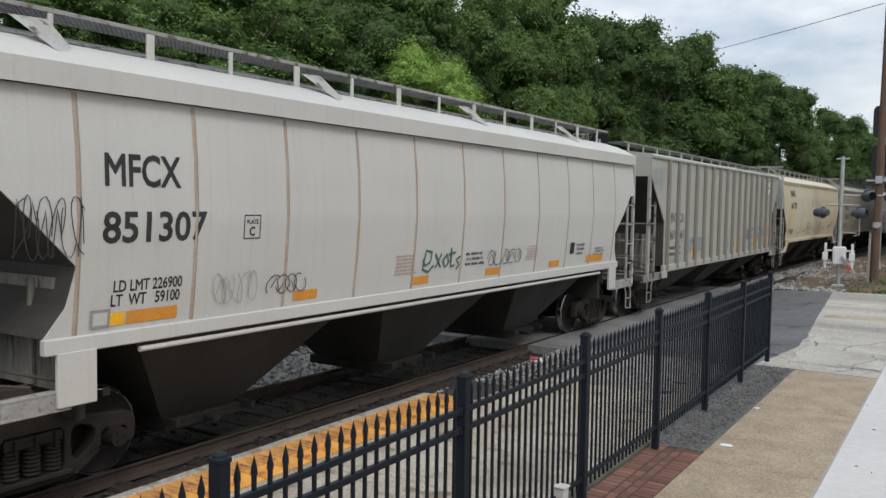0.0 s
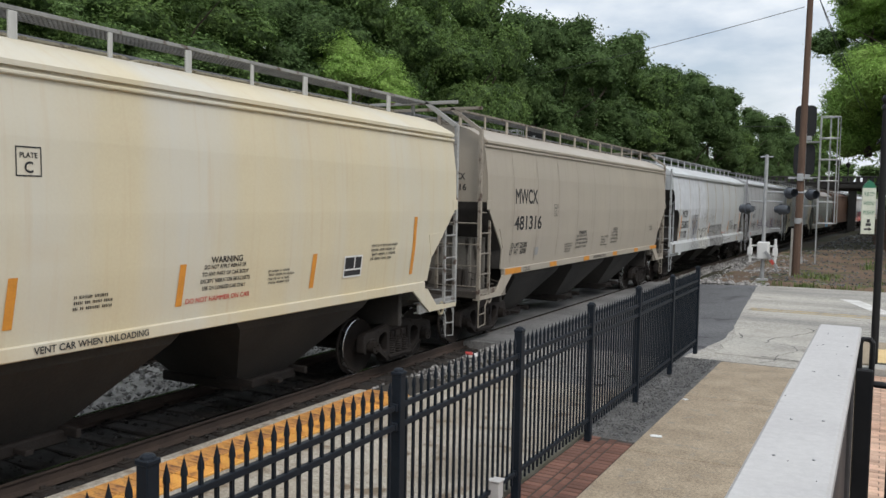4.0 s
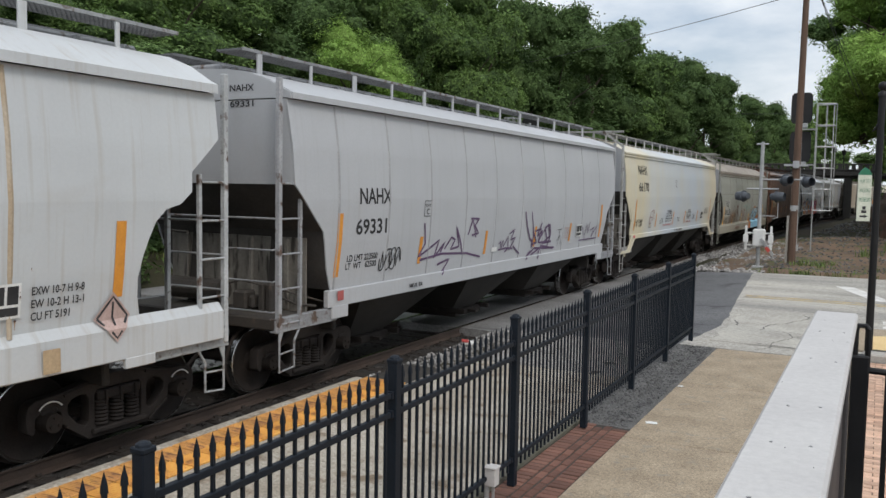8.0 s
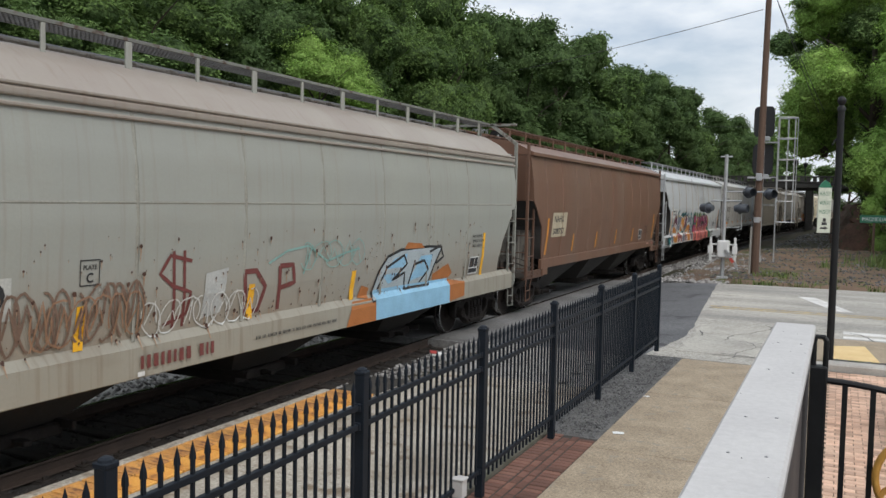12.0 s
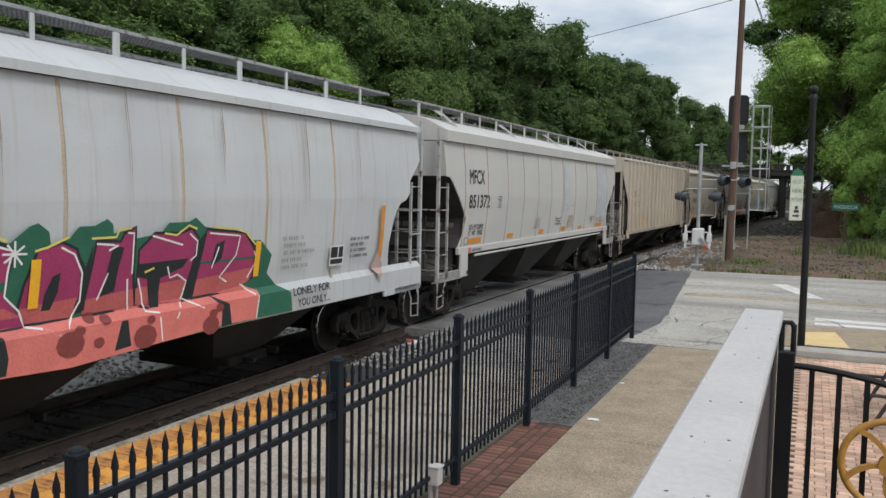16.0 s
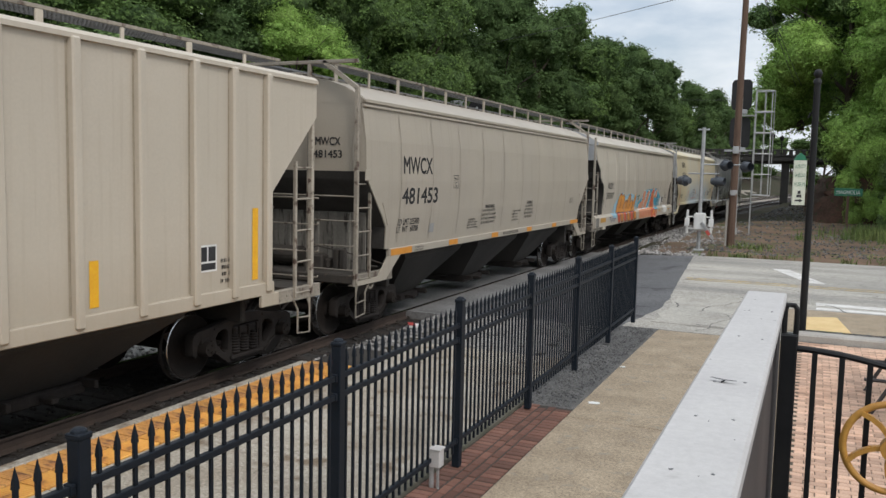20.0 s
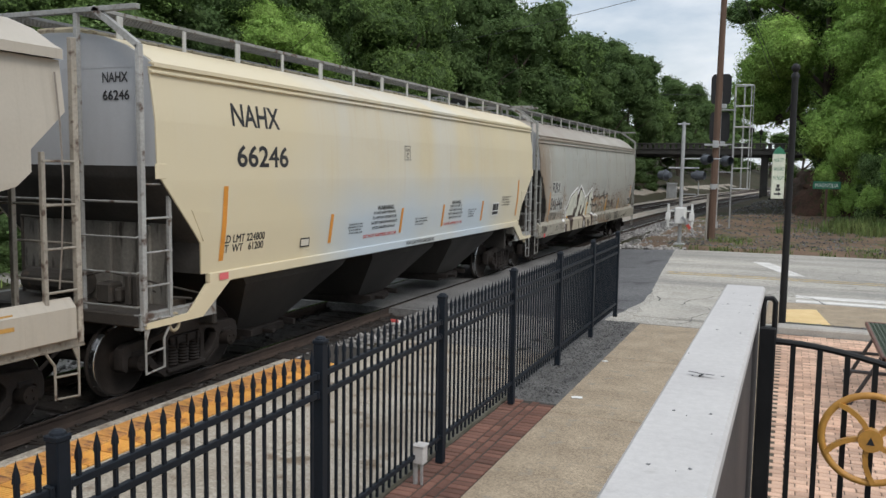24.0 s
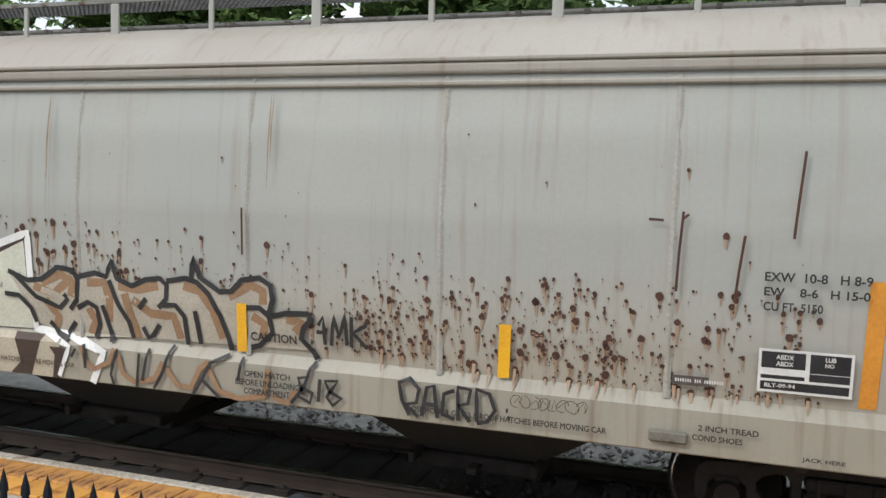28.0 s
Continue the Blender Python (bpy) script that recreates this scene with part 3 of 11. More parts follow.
PANEL_SEAMS = [1.14, 2.44, 3.76, 5.06, 6.36, 7.66, 8.96, 10.27, 11.58, 12.82, 14.05]
FORMS = {
    "panel": CarForm([(1.50, 1.62), (1.555, 2.1), (1.60, 2.7), (1.58, 3.3), (1.52, 3.9)],
                     [(0, 3.9), (0.03, 3.15), (0.25, 3.12), (0.42, 2.99), (1.18, 2.26), (1.09, 1.89), (0.89, 1.62)],
                     (1.47, 1.62), 3.86, seams=PANEL_SEAMS, sill_from=0.88, fascia=0.22),
    "smooth": CarForm([(1.50, 1.50), (1.57, 2.1), (1.60, 2.7), (1.58, 3.4), (1.49, 4.05)],
                      [(0, 4.05), (0, 2.87), (0.06, 2.71), (0.81, 1.90), (0.87, 1.50)],
                      (1.36, 1.50), 4.02, sill_from=1.0, arch=True, grooves=(3.96, 4.06)),
    "ribbed": CarForm([(1.55, 1.30), (1.56, 4.2)], [(0, 4.2), (0.0, 3.66), (1.18, 2.47), (1.2, 1.3)],
                      (1.14, 1.32), 4.14, ribs=[1.43 + 0.785 * i for i in range(17)], sill_from=1.1, roof_top=4.34, sill_out=0.05, drop=0.15),
    "deep": CarForm([(1.50, 1.45), (1.56, 2.0), (1.60, 2.7), (1.57, 3.3), (1.49, 3.96)],
                    [(0, 3.96), (0, 3.41), (0.45, 3.02), (0.46, 2.80), (0.64, 2.66), (0.84, 2.61), (0.98, 2.48), (1.07, 2.3), (1.15, 2.1), (1.2, 1.9), (1.19, 1.7), (1.14, 1.45)],
                    (1.06, 1.45), 3.93, seams=[0.95 + 1.71 * i for i in range(9)], sill_from=-0.05, deep=True, fascia=0.10),
    "grooved": CarForm([(1.48, 1.27), (1.55, 1.7), (1.60, 2.6), (1.57, 3.3), (1.49, 3.82)],
                       [(0, 3.82), (0, 2.88), (0.11, 2.70), (0.26, 2.69), (0.27, 2.53), (0.39, 2.44), (0.52, 2.25), (0.74, 1.98), (0.9, 1.58), (0.87, 1.27)],
                       (0.87, 1.27), 3.80, seams=[1.98 + 1.82 * i for i in range(7)], sill_from=0.1, deep=True, arch=True,
                       grooves=(3.70, 3.80, 3.90)),
    "round": CarForm([(1.50, 1.40), (1.58, 2.1), (1.61, 2.7), (1.58, 3.4), (1.49, 4.05)],
                     [(0, 4.05), (0.05, 2.9), (0.40, 2.55), (0.71, 2.25), (0.86, 1.7), (1.0, 1.40)],
                     (1.15, 1.40), 4.02, seams=[1.02 + 1.32 * i for i in range(10)], sill_from=0.9, fascia=0.08),
}
CACHE = {}


def shared(key, build, smooth=None):
    """One mesh for all alike pieces."""
    if key not in CACHE:
        CACHE[key] = build().mesh(str(key[0]), smooth)
    return CACHE[key]


def plain(me, material):
    """The shared mesh in another paint."""
    key = ("painted", me.name, material.name)
    if key not in CACHE:
        c = me.copy()
        c.materials.clear()
        c.materials.append(material)
        CACHE[key] = c
    return CACHE[key]


# -- pieces of a car, in the car's space: x across, y along, z from the rail top --
def side_sheet(fm, length, sgn):
    zs = sorted({fm.sill[1], *[p[1] for p in fm.side], *[p[1] for p in fm.end if fm.sill[1] < p[1] < fm.lip], fm.lip,
                 *[fm.sill[1] + (fm.lip - fm.sill[1]) * i / 12 for i in range(13)]})
    zs = [z for z in zs if fm.sill[1] <= z <= fm.lip]
    rows = []
    for z in zs:
        c = fm.cut(z)
        rows.append([(sgn * lerp_at(z, fm.side), -length / 2 + c + (length - 2 * c) * j / 24, z) for j in range(25)])
    if sgn < 0:
        rows = [r[::-1] for r in rows]
    return Shape().sheet(rows, (-sgn * 0.02, 0, 0))


def end_sheet(fm, length, sgn, low, high):
    zs = sorted({*[p[1] for p in fm.end], fm.lip, low, high} | {fm.sill[1] + (fm.lip - fm.sill[1]) * i / 8 for i in range(9)})
    zs = [z for z in zs if low <= z <= high]
    rows = []
    for z in zs:
        w = lerp_at(z, fm.side) - 0.03
        rows.append([(w * (2 * j / 6 - 1), sgn * (length / 2 - fm.cut(z) - 0.006), z) for j in range(7)])
    if sgn > 0:
        rows = [r[::-1] for r in rows]
    return Shape().sheet(rows, (0, -sgn * 0.02, 0))


def roof_section(fm):
    w, z = lerp_at(fm.lip, fm.side), fm.lip
    top = fm.roof_top
    if fm.fascia:
        s = [(w + 0.02, z + 0.015), (w + 0.085, z), (w + 0.085, z + fm.fascia)]
    else:
        s = [(w + 0.05, z), (w + 0.05, z + 0.05)]
    z1 = s[-1][1]
    s += [(w - 0.02, z1 + 0.05), (w * 0.78, z1 + (top - z1) * 0.55), (w * 0.55, z1 + (top - z1) * 0.85), (w * 0.32, top), (0, top + 0.02)]
    return s


def roof(fm, length):
    s = roof_section(fm)
    full = s + [(-x, z) for x, z in s[-2::-1]]
    return Shape().sweep(full, -length / 2 + 0.03, length / 2 - 0.03)


def end_arch(fm, length, sgn):
    """The plate that closes the roof at the end."""
    s = [(x * 0.985, z) for x, z in roof_section(fm)]
    full = s + [(-x, z) for x, z in s[-2::-1]]
    return Shape().sweep(full, *sorted((sgn * (length / 2 - 0.029), sgn * (length / 2 - 0.002))))


def roof_rib(fm, length, z, k):
    """A rolled rib along the eaves."""
    w = lerp_at(z, fm.side) if z <= fm.lip else lerp_at(fm.lip, fm.side)
    return Shape().box(*sorted((k * (w - 0.02), k * (w + 0.045))), -length / 2, length / 2, z - 0.022, z + 0.022, 0.012)


def hopper_bay(fm, y0, y1):
    """A bay under the sill: sloping sheets that narrow to the outlet."""
    zt, zb = fm.sill[1] + 0.02, 0.34
    y1 -= 0.5
    w, m = fm.x(zt + 0.05) - 0.10, y0 + 0.46 * (y1 - y0)
    top = [(-w, y0, zt), (w, y0, zt), (w, y1, zt), (-w, y1, zt)]
    k = 0.3 / (zt - zb)
    ya, yb = y0 + (m - 0.55 - y0) * k, y1 - (y1 - m - 0.55) * k
    mid = [(-w * 0.95, ya, zt - 0.3), (w * 0.95, ya, zt - 0.3), (w * 0.95, yb, zt - 0.3), (-w * 0.95, yb, zt - 0.3)]
    bot = [(-0.62, m - 0.55, zb), (0.62, m - 0.55, zb), (0.62, m + 0.55, zb), (-0.62, m + 0.55, zb)]
    f = [(0, 1, 2, 3), (11, 10, 9, 8)] + [(a + i, a + 4 + i, a + 4 + (i + 1) % 4, a + (i + 1) % 4) for a in (0, 4) for i in range(4)]
    sh = Shape().add(top + mid + bot, f)
    return sh


def outlet_gate(y):
    sh = Shape().box(-0.75, 0.75, y - 0.6, y + 0.6, 0.22, 0.36, 0.02)
    sh.box(0.75, 0.95, y - 0.05, y + 0.05, 0.26, 0.32, 0.01)
    for s in (-1, 1):
        sh.box(0.30, 0.95, y + s * 0.58 - 0.03, y + s * 0.58 + 0.03, 0.30, 0.40, 0.01)
    return sh


def wheelset():
    sh = Shape()
    for s in (-1, 1):
        o = [(s * 0.665, 0.10), (s * 0.68, 0.40), (s * 0.68, 0.475), (s * 0.71, 0.48), (s * 0.72, 0.455), (s * 0.80, 0.45),
             (s * 0.806, 0.438), (s * 0.81, 0.42), (s * 0.79, 0.40), (s * 0.765, 0.30), (s * 0.77, 0.16), (s * 0.82, 0.12), (s * 0.83, 0.0)]
        sh.turn(o, n=28)
    sh.rod((-1.06, 0, 0), (1.06, 0, 0), 0.085, n=14)
    for s in (-1, 1):
        sh.rod((s * 1.0, 0, 0), (s * 1.16, 0, 0), 0.115, 0.10, n=14)
        for i in range(3):
            a = i * 2.094
            sh.rod((s * 1.15, 0.055 * math.cos(a), 0.055 * math.sin(a)), (s * 1.18, 0.055 * math.cos(a), 0.055 * math.sin(a)), 0.018, n=6)
    return sh


def plate_shape(loops, x0, x1, edge=0.012):
    """A plate in the y-z plane between x0 and x1 with rounded edges; the first loop is its outline, the others are holes."""
    cu = bpy.data.curves.new("plate", "CURVE")
    cu.dimensions, cu.fill_mode = "2D", "BOTH"
    cu.extrude, cu.bevel_depth, cu.bevel_resolution = (x1 - x0) / 2 - edge, edge, 1
    cu.offset = -edge
    for loop in loops:
        sp = cu.splines.new("POLY")
        sp.points.add(len(loop) - 1)
        for q, (a, b) in zip(sp.points, loop):
            q.co = (a, b, 0, 1)
        sp.use_cyclic_u = True
    ob = bpy.data.objects.new("plate", cu)
    me = bpy.data.meshes.new_from_object(ob)
    sh = Shape().add([((x0 + x1) / 2 + p.co.z, p.co.x, p.co.y) for p in me.vertices], [tuple(q.vertices) for q in me.polygons])
    bpy.data.objects.remove(ob)
    bpy.data.meshes.remove(me)
    bpy.data.curves.remove(cu)
    return sh


def side_frame(sgn):
    """A cast truck frame: arched top, pedestal jaws over the bearings, two oval windows and the spring window."""
    x0, x1 = sorted((sgn * 0.93, sgn * 1.07))
    half = [(0.0, 0.815), (0.30, 0.81), (0.52, 0.755), (0.78, 0.715), (1.02, 0.70), (1.10, 0.655), (1.13, 0.56), (1.12, 0.40), (1.07, 0.355), (1.03, 0.375),
            (1.02, 0.52), (0.96, 0.565), (0.79, 0.565), (0.73, 0.52), (0.72, 0.40), (0.665, 0.35), (0.50, 0.215), (0.40, 0.155), (0.0, 0.145)]
    outer = half + [(-a, b) for a, b in half[-2:0:-1]]
    eye = [(0.395, 0.60), (0.43, 0.645), (0.50, 0.655), (0.60, 0.625), (0.655, 0.565), (0.645, 0.49), (0.585, 0.42), (0.50, 0.335), (0.44, 0.315), (0.40, 0.35), (0.39, 0.46)]
    mid = [(-0.29, 0.255), (0.29, 0.255), (0.315, 0.30), (0.315, 0.62), (0.28, 0.67), (-0.28, 0.67), (-0.315, 0.62), (-0.315, 0.30)]
    sh = plate_shape([outer, eye, [(-a, b) for a, b in eye], mid], x0, x1)
    xo = sgn * 1.075
    for s in (-1, 1):
        # bearing adapters and the ribs that stiffen the jaws
        sh.box(*sorted((sgn * 0.92, sgn * 1.09)), s * 0.875 - 0.10, s * 0.875 + 0.10, 0.535, 0.60, 0.015)
        sh.bar((xo, s * 0.70, 0.69), (xo, s * 0.37, 0.75), 0.03, 0.03, up=(1, 0, 0))
        sh.bar((xo, s * 0.68, 0.37), (xo, s * 0.41, 0.185), 0.03, 0.035, up=(1, 0, 0))
    sh.box(*sorted((sgn * 0.90, sgn * 1.12)), -0.37, 0.37, 0.20, 0.262, 0.015)
    # the bolster's end in its window, with two pockets
    sh.box(*sorted((sgn * 0.92, sgn * 1.10)), -0.29, 0.29, 0.545, 0.655, 0.02)
    for s in (-1, 0, 1):
        sh.box(*sorted((sgn * 1.09, sgn * 1.13)), s * 0.2 - 0.015, s * 0.2 + 0.015, 0.50, 0.66, 0.006)
    return sh


def chalk_mark(sgn, s):
    """An inspector's chalk arc over a bearing."""
    pts = [(sgn * 1.105, s * 0.875 + 0.17 * math.cos(a), 0.50 + 0.17 * math.sin(a)) for a in [0.7 + 1.75 * i / 10 for i in range(11)]]
    return Shape().path(pts, 0.008, n=5)


def spring_nest(sgn):
    sh = Shape()
    for k in (-0.21, 0.0, 0.21):
        o = []
        for i in range(15):
            o.append((0.27 + i * 0.02, 0.085 if i % 2 else 0.068))
        sh.turn(o, (sgn * 1.03, k, 0), n=12, axis="z")
    return sh


def bolster():
    sh = Shape().box(-0.95, 0.95, -0.2, 0.2, 0.42, 0.72, 0.05)
    sh.rod((0, 0, 0.7), (0, 0, 0.86), 0.3, n=16)
    for s in (-1, 1):
        sh.bar((-0.85, s * 0.42, 0.32), (0.85, s * 0.42, 0.32), 0.08, 0.10)
    return sh


def ladder(z0, z1, y_post, y_stile, x, n_rungs):
    sh = Shape()
    sh.box(x - 0.03, x + 0.02, y_stile - 0.025, y_stile + 0.025, z0, z1, 0.006)
    for i in range(n_rungs):
        z = z0 + 0.06 + (z1 - z0 - 0.15) * i / (n_rungs - 1)
        sh.rod((x, y_post, z), (x, y_stile, z), 0.014, n=6)
        sh.rod((x, y_stile - 0.0, z), (x + 0.03, y_stile, z), 0.02, n=6)
    return sh


def stirrup(x, yp, ys, z, e):
    """A bent step below the ladder with a rung half way."""
    yi, yo = ys + e * 0.10, yp - e * 0.02
    sh = Shape().path([(x, ys, z), (x, ys, z - 0.06), (x, yi, z - 0.2), (x, yi, 0.45), (x, yo, 0.42), (x, yo, z)], 0.016, n=6)
    sh.rod((x, yi, 0.68), (x, yo, 0.66), 0.013, n=6)
    return sh.add([(x - 0.012, yo, z), (x - 0.012, yo, z - 0.22), (x - 0.012, yo - e * 0.10, z), (x + 0.004, yo, z), (x + 0.004, yo, z - 0.22), (x + 0.004, yo - e * 0.10, z)],
                  [(0, 1, 2), (5, 4, 3), (0, 3, 4, 1), (1, 4, 5, 2), (2, 5, 3, 0)])


def running_board(length):
    """Open steel grating: bearing bars, cross bars and an edge strip, one board on each side of the hatches."""
    sh = Shape()
    for s in (1, -1):
        a, b = sorted((s * 0.40, s * 0.82))
        for i in range(7):
            x = a + (b - a) * i / 6
            sh.box(x - 0.006, x + 0.006, -length / 2 - 0.1, length / 2 + 0.1, 4.665, 4.70)
        y = -length / 2 - 0.1
        while y < length / 2 + 0.1:
            sh.box(a, b, y - 0.008, y + 0.008, 4.672, 4.695)
            y += 0.06
    return sh


def board_edge(length, s):
    return Shape().box(s * 0.83 - 0.012, s * 0.83 + 0.012, -length / 2 - 0.1, length / 2 + 0.1, 4.664, 4.708, 0.004)


def board_post(fm, wide):
    z = fm.roof_top - 0.10
    w = 0.05 if wide else 0.028
    return Shape().box(0.815, 0.845, -w, w, z - 0.06, 4.66 - fm.drop, 0.006).box(0.80, 0.90, -w, w, z - 0.08, z - 0.03, 0.006)


def roof_hatch(fm, length):
    half = length / 10 - 0.06
    sh = Shape().box(-0.32, 0.32, -half, half, fm.roof_top - 0.02, fm.roof_top + 0.09, 0.03)
    for k in (-2, -1, 0, 1, 2):
        sh.box(0.28, 0.40, k * half * 0.42 - 0.03, k * half * 0.42 + 0.03, fm.roof_top + 0.02, fm.roof_top + 0.075, 0.008)
    return sh


def gusset(fm):
    """A sheet-metal fin from the roof up to the board."""
    w = lerp_at(fm.lip, fm.side)
    z0 = fm.lip + fm.fascia
    return Shape().add([(w * 0.90, 0, z0 + 0.10), (0.82, -0.20, 4.58), (0.82, 0.18, 4.60), (w * 0.78, 0.18, z0 + 0.22),
                        (w * 0.90, 0.015, z0 + 0.10), (0.82, -0.185, 4.58), (0.82, 0.195, 4.60), (w * 0.78, 0.195, z0 + 0.22)],
                       [(0, 1, 2, 3), (7, 6, 5, 4), (0, 4, 5, 1), (1, 5, 6, 2), (2, 6, 7, 3), (3, 7, 4, 0)])


def coupler(sgn):
    sh = Shape().box(-0.09, 0.09, *sorted((sgn * -0.2, sgn * 0.62)), 0.74, 0.96, 0.03)
    sh.box(-0.17, 0.17, *sorted((sgn * 0.55, sgn * 0.74)), 0.70, 1.0, 0.05)
    sh.rod((0.25, 0, 0.72), (0.18, sgn * 0.55, 0.30), 0.025, n=6)
    return sh


def end_platform(fm, length, sgn):
    """The end sill, its deck and the draft beam."""
    y = sgn * length / 2
    a, b = sorted((y + sgn * 0.22, y + sgn * 0.10))
    sh = Shape().box(-1.5, 1.5, a, b, 0.98, 1.14, 0.02)
    a, b = sorted((y + sgn * 0.1, y - sgn * 1.3))
    sh.box(-0.28, 0.28, a, b, 0.72, 1.10, 0.03)
    for x in (-0.85, 0.85):
        sh.box(x - 0.05, x + 0.05, a, b, 0.98, 1.10, 0.015)
    a, b = sorted((y + sgn * 0.12, y - sgn * 0.5))
    sh.box(-1.4, 1.4, a, b, 1.11, 1.135)
    return sh


def deck_channel(length, sgn, k):
    """The painted channel along the side of the end deck, with its bolts."""
    y = sgn * length / 2
    a, b = sorted((y + sgn * 0.22, y - sgn * 1.15))
    sh = Shape().box(*sorted((k * 1.46, k * 1.51)), a, b, 0.96, 1.145, 0.01)
    for z in (0.962, 1.125):
        sh.box(*sorted((k * 1.40, k * 1.515)), a, b, z - 0.012, z + 0.012, 0.004)
    for i in range(5):
        yb = y + sgn * (0.16 - 0.28 * i)
        sh.rod((k * 1.508, yb, 1.05), (k * 1.524, yb, 1.05), 0.014, n=6)
    return sh


def bulkhead(fm, length, sgn):
    """The upright plate between the end deck and the slope sheet."""
    y = sgn * (length / 2 - fm.cut(2.15) + 0.02)
    return Shape().box(-1.28, 1.28, *sorted((y, y - sgn * 0.02)), 1.10, 2.15)


def stiffener(fm, length, sgn, x):
    y = sgn * (length / 2 - fm.cut(2.15) + 0.022)
    return Shape().box(x - 0.04, x + 0.04, *sorted((y, y + sgn * 0.05)), 1.12, 2.13, 0.008)


def hand_brake(length, sgn):
    """The spoked hand wheel on its stand."""
    y = sgn * (length / 2 + 0.02)
    sh = Shape().box(-0.02, 0.10, *sorted((y - sgn * 0.12, y - sgn * 0.04)), 1.1, 2.35, 0.01)
    sh.box(-0.14, 0.18, *sorted((y - sgn * 0.16, y - sgn * 0.02)), 2.02, 2.42, 0.03)
    c = (0.04, y + sgn * 0.05, 2.22)
    ring = [(c[0] + 0.28 * math.cos(a), c[1], c[2] + 0.28 * math.sin(a)) for a in [2 * math.pi * i / 20 for i in range(21)]]
    sh.path(ring, 0.014, n=6)
    for i in range(5):
        a = 2 * math.pi * i / 5
        sh.rod(c, (c[0] + 0.28 * math.cos(a), c[1], c[2] + 0.28 * math.sin(a)), 0.011, n=5)
    return sh.rod((c[0], y - sgn * 0.06, c[2]), (c[0], c[1] + sgn * 0.03, c[2]), 0.04, n=8)


def brake_gear(fm, length, sgn):
    """Valve block, reservoir, pipes and rods on the end deck."""
    y = sgn * (length / 2 - 0.35)
    sh = Shape().rod((-0.9, y, 1.36), (0.1, y, 1.36), 0.16, n=16)
    sh.box(0.35, 0.6, y - 0.12, y + 0.12, 1.13, 1.40, 0.03)
    sh.box(0.62, 0.72, y - 0.09, y + 0.09, 1.15, 1.34, 0.03)
    for x in (0.85, 0.98):
        sh.box(x - 0.05, x + 0.05, y - 0.10, y + 0.02, 1.13, 1.52, 0.02)
    sh.path([(-0.9, y - 0.1, 1.2), (-0.9, y - 0.1, 2.2), (-0.3, y - 0.3, 2.2)], 0.022, n=6)
    sh.path([(0.6, y, 1.3), (0.9, y - sgn * 0.2, 1.32), (1.2, y - sgn * 0.25, 1.22), (1.36, y - sgn * 0.5, 1.18)], 0.018, n=6)
    sh.path([(0.1, y, 1.45), (0.5, y + sgn * 0.1, 1.55), (1.1, y - sgn * 0.1, 1.42), (1.38, y - sgn * 0.75, 1.2)], 0.014, n=6)
    return sh


def centre_prop(fm, length, sgn):
    """Upright braces between the end deck and the slope sheet."""
    y = sgn * (length / 2 - 0.6)
    sh = Shape()
    for x in (-0.75, 0.75):
        sh.bar((x, y, 1.1), (x, y - sgn * 0.15, 2.3), 0.12, 0.10, up=(0, 1, 0))
    sh.box(-1.3, 1.3, *sorted((sgn * (length / 2 - 1.35), sgn * (length / 2 - 1.45))), 0.75, fm.sill[1] + 0.1, 0.02)
    return sh


def build_truck(car, y, chalk=False):
    tr = part("truck", shared(("truck_bolster",), bolster, 40), M_TRUCK, car, at=pose(0, y, 0))
    for s in (1, -1):
        part("side_frame", shared(("side_frame", s), lambda: side_frame(s), 35), M_TRUCK, tr)
        part("spring", shared(("spring", s), lambda: spring_nest(s), 60), M_TRUCK, tr)
    if chalk:
        for e in (-1, 1):
            part("chalk_mark", shared(("chalk", e), lambda: chalk_mark(1, e)), M_INKW, tr, "white chalk arc over the bearing")
    sets = []
    for ya in (-0.875, 0.875):
        me = shared(("wheelset",), wheelset, 35)
        if len(me.materials) == 0:
            me.materials.append(M_WHEEL)
            me.materials.append(M_TREAD)
            for p in me.polygons:
                c = p.center
                if abs(c.x) > 0.795 and all(math.hypot(me.vertices[i].co.y, me.vertices[i].co.z) > 0.436 for i in p.vertices):
                    p.material_index = 1
                if 0.72 < abs(c.x) < 0.805 and all(math.hypot(me.vertices[i].co.y, me.vertices[i].co.z) > 0.44 for i in p.vertices):
                    p.material_index = 1
        ob = part("wheelset", me, M_WHEEL, tr, at=pose(0, ya, 0.457))
        sets.append((ob, ya))
    return sets


CARS = []


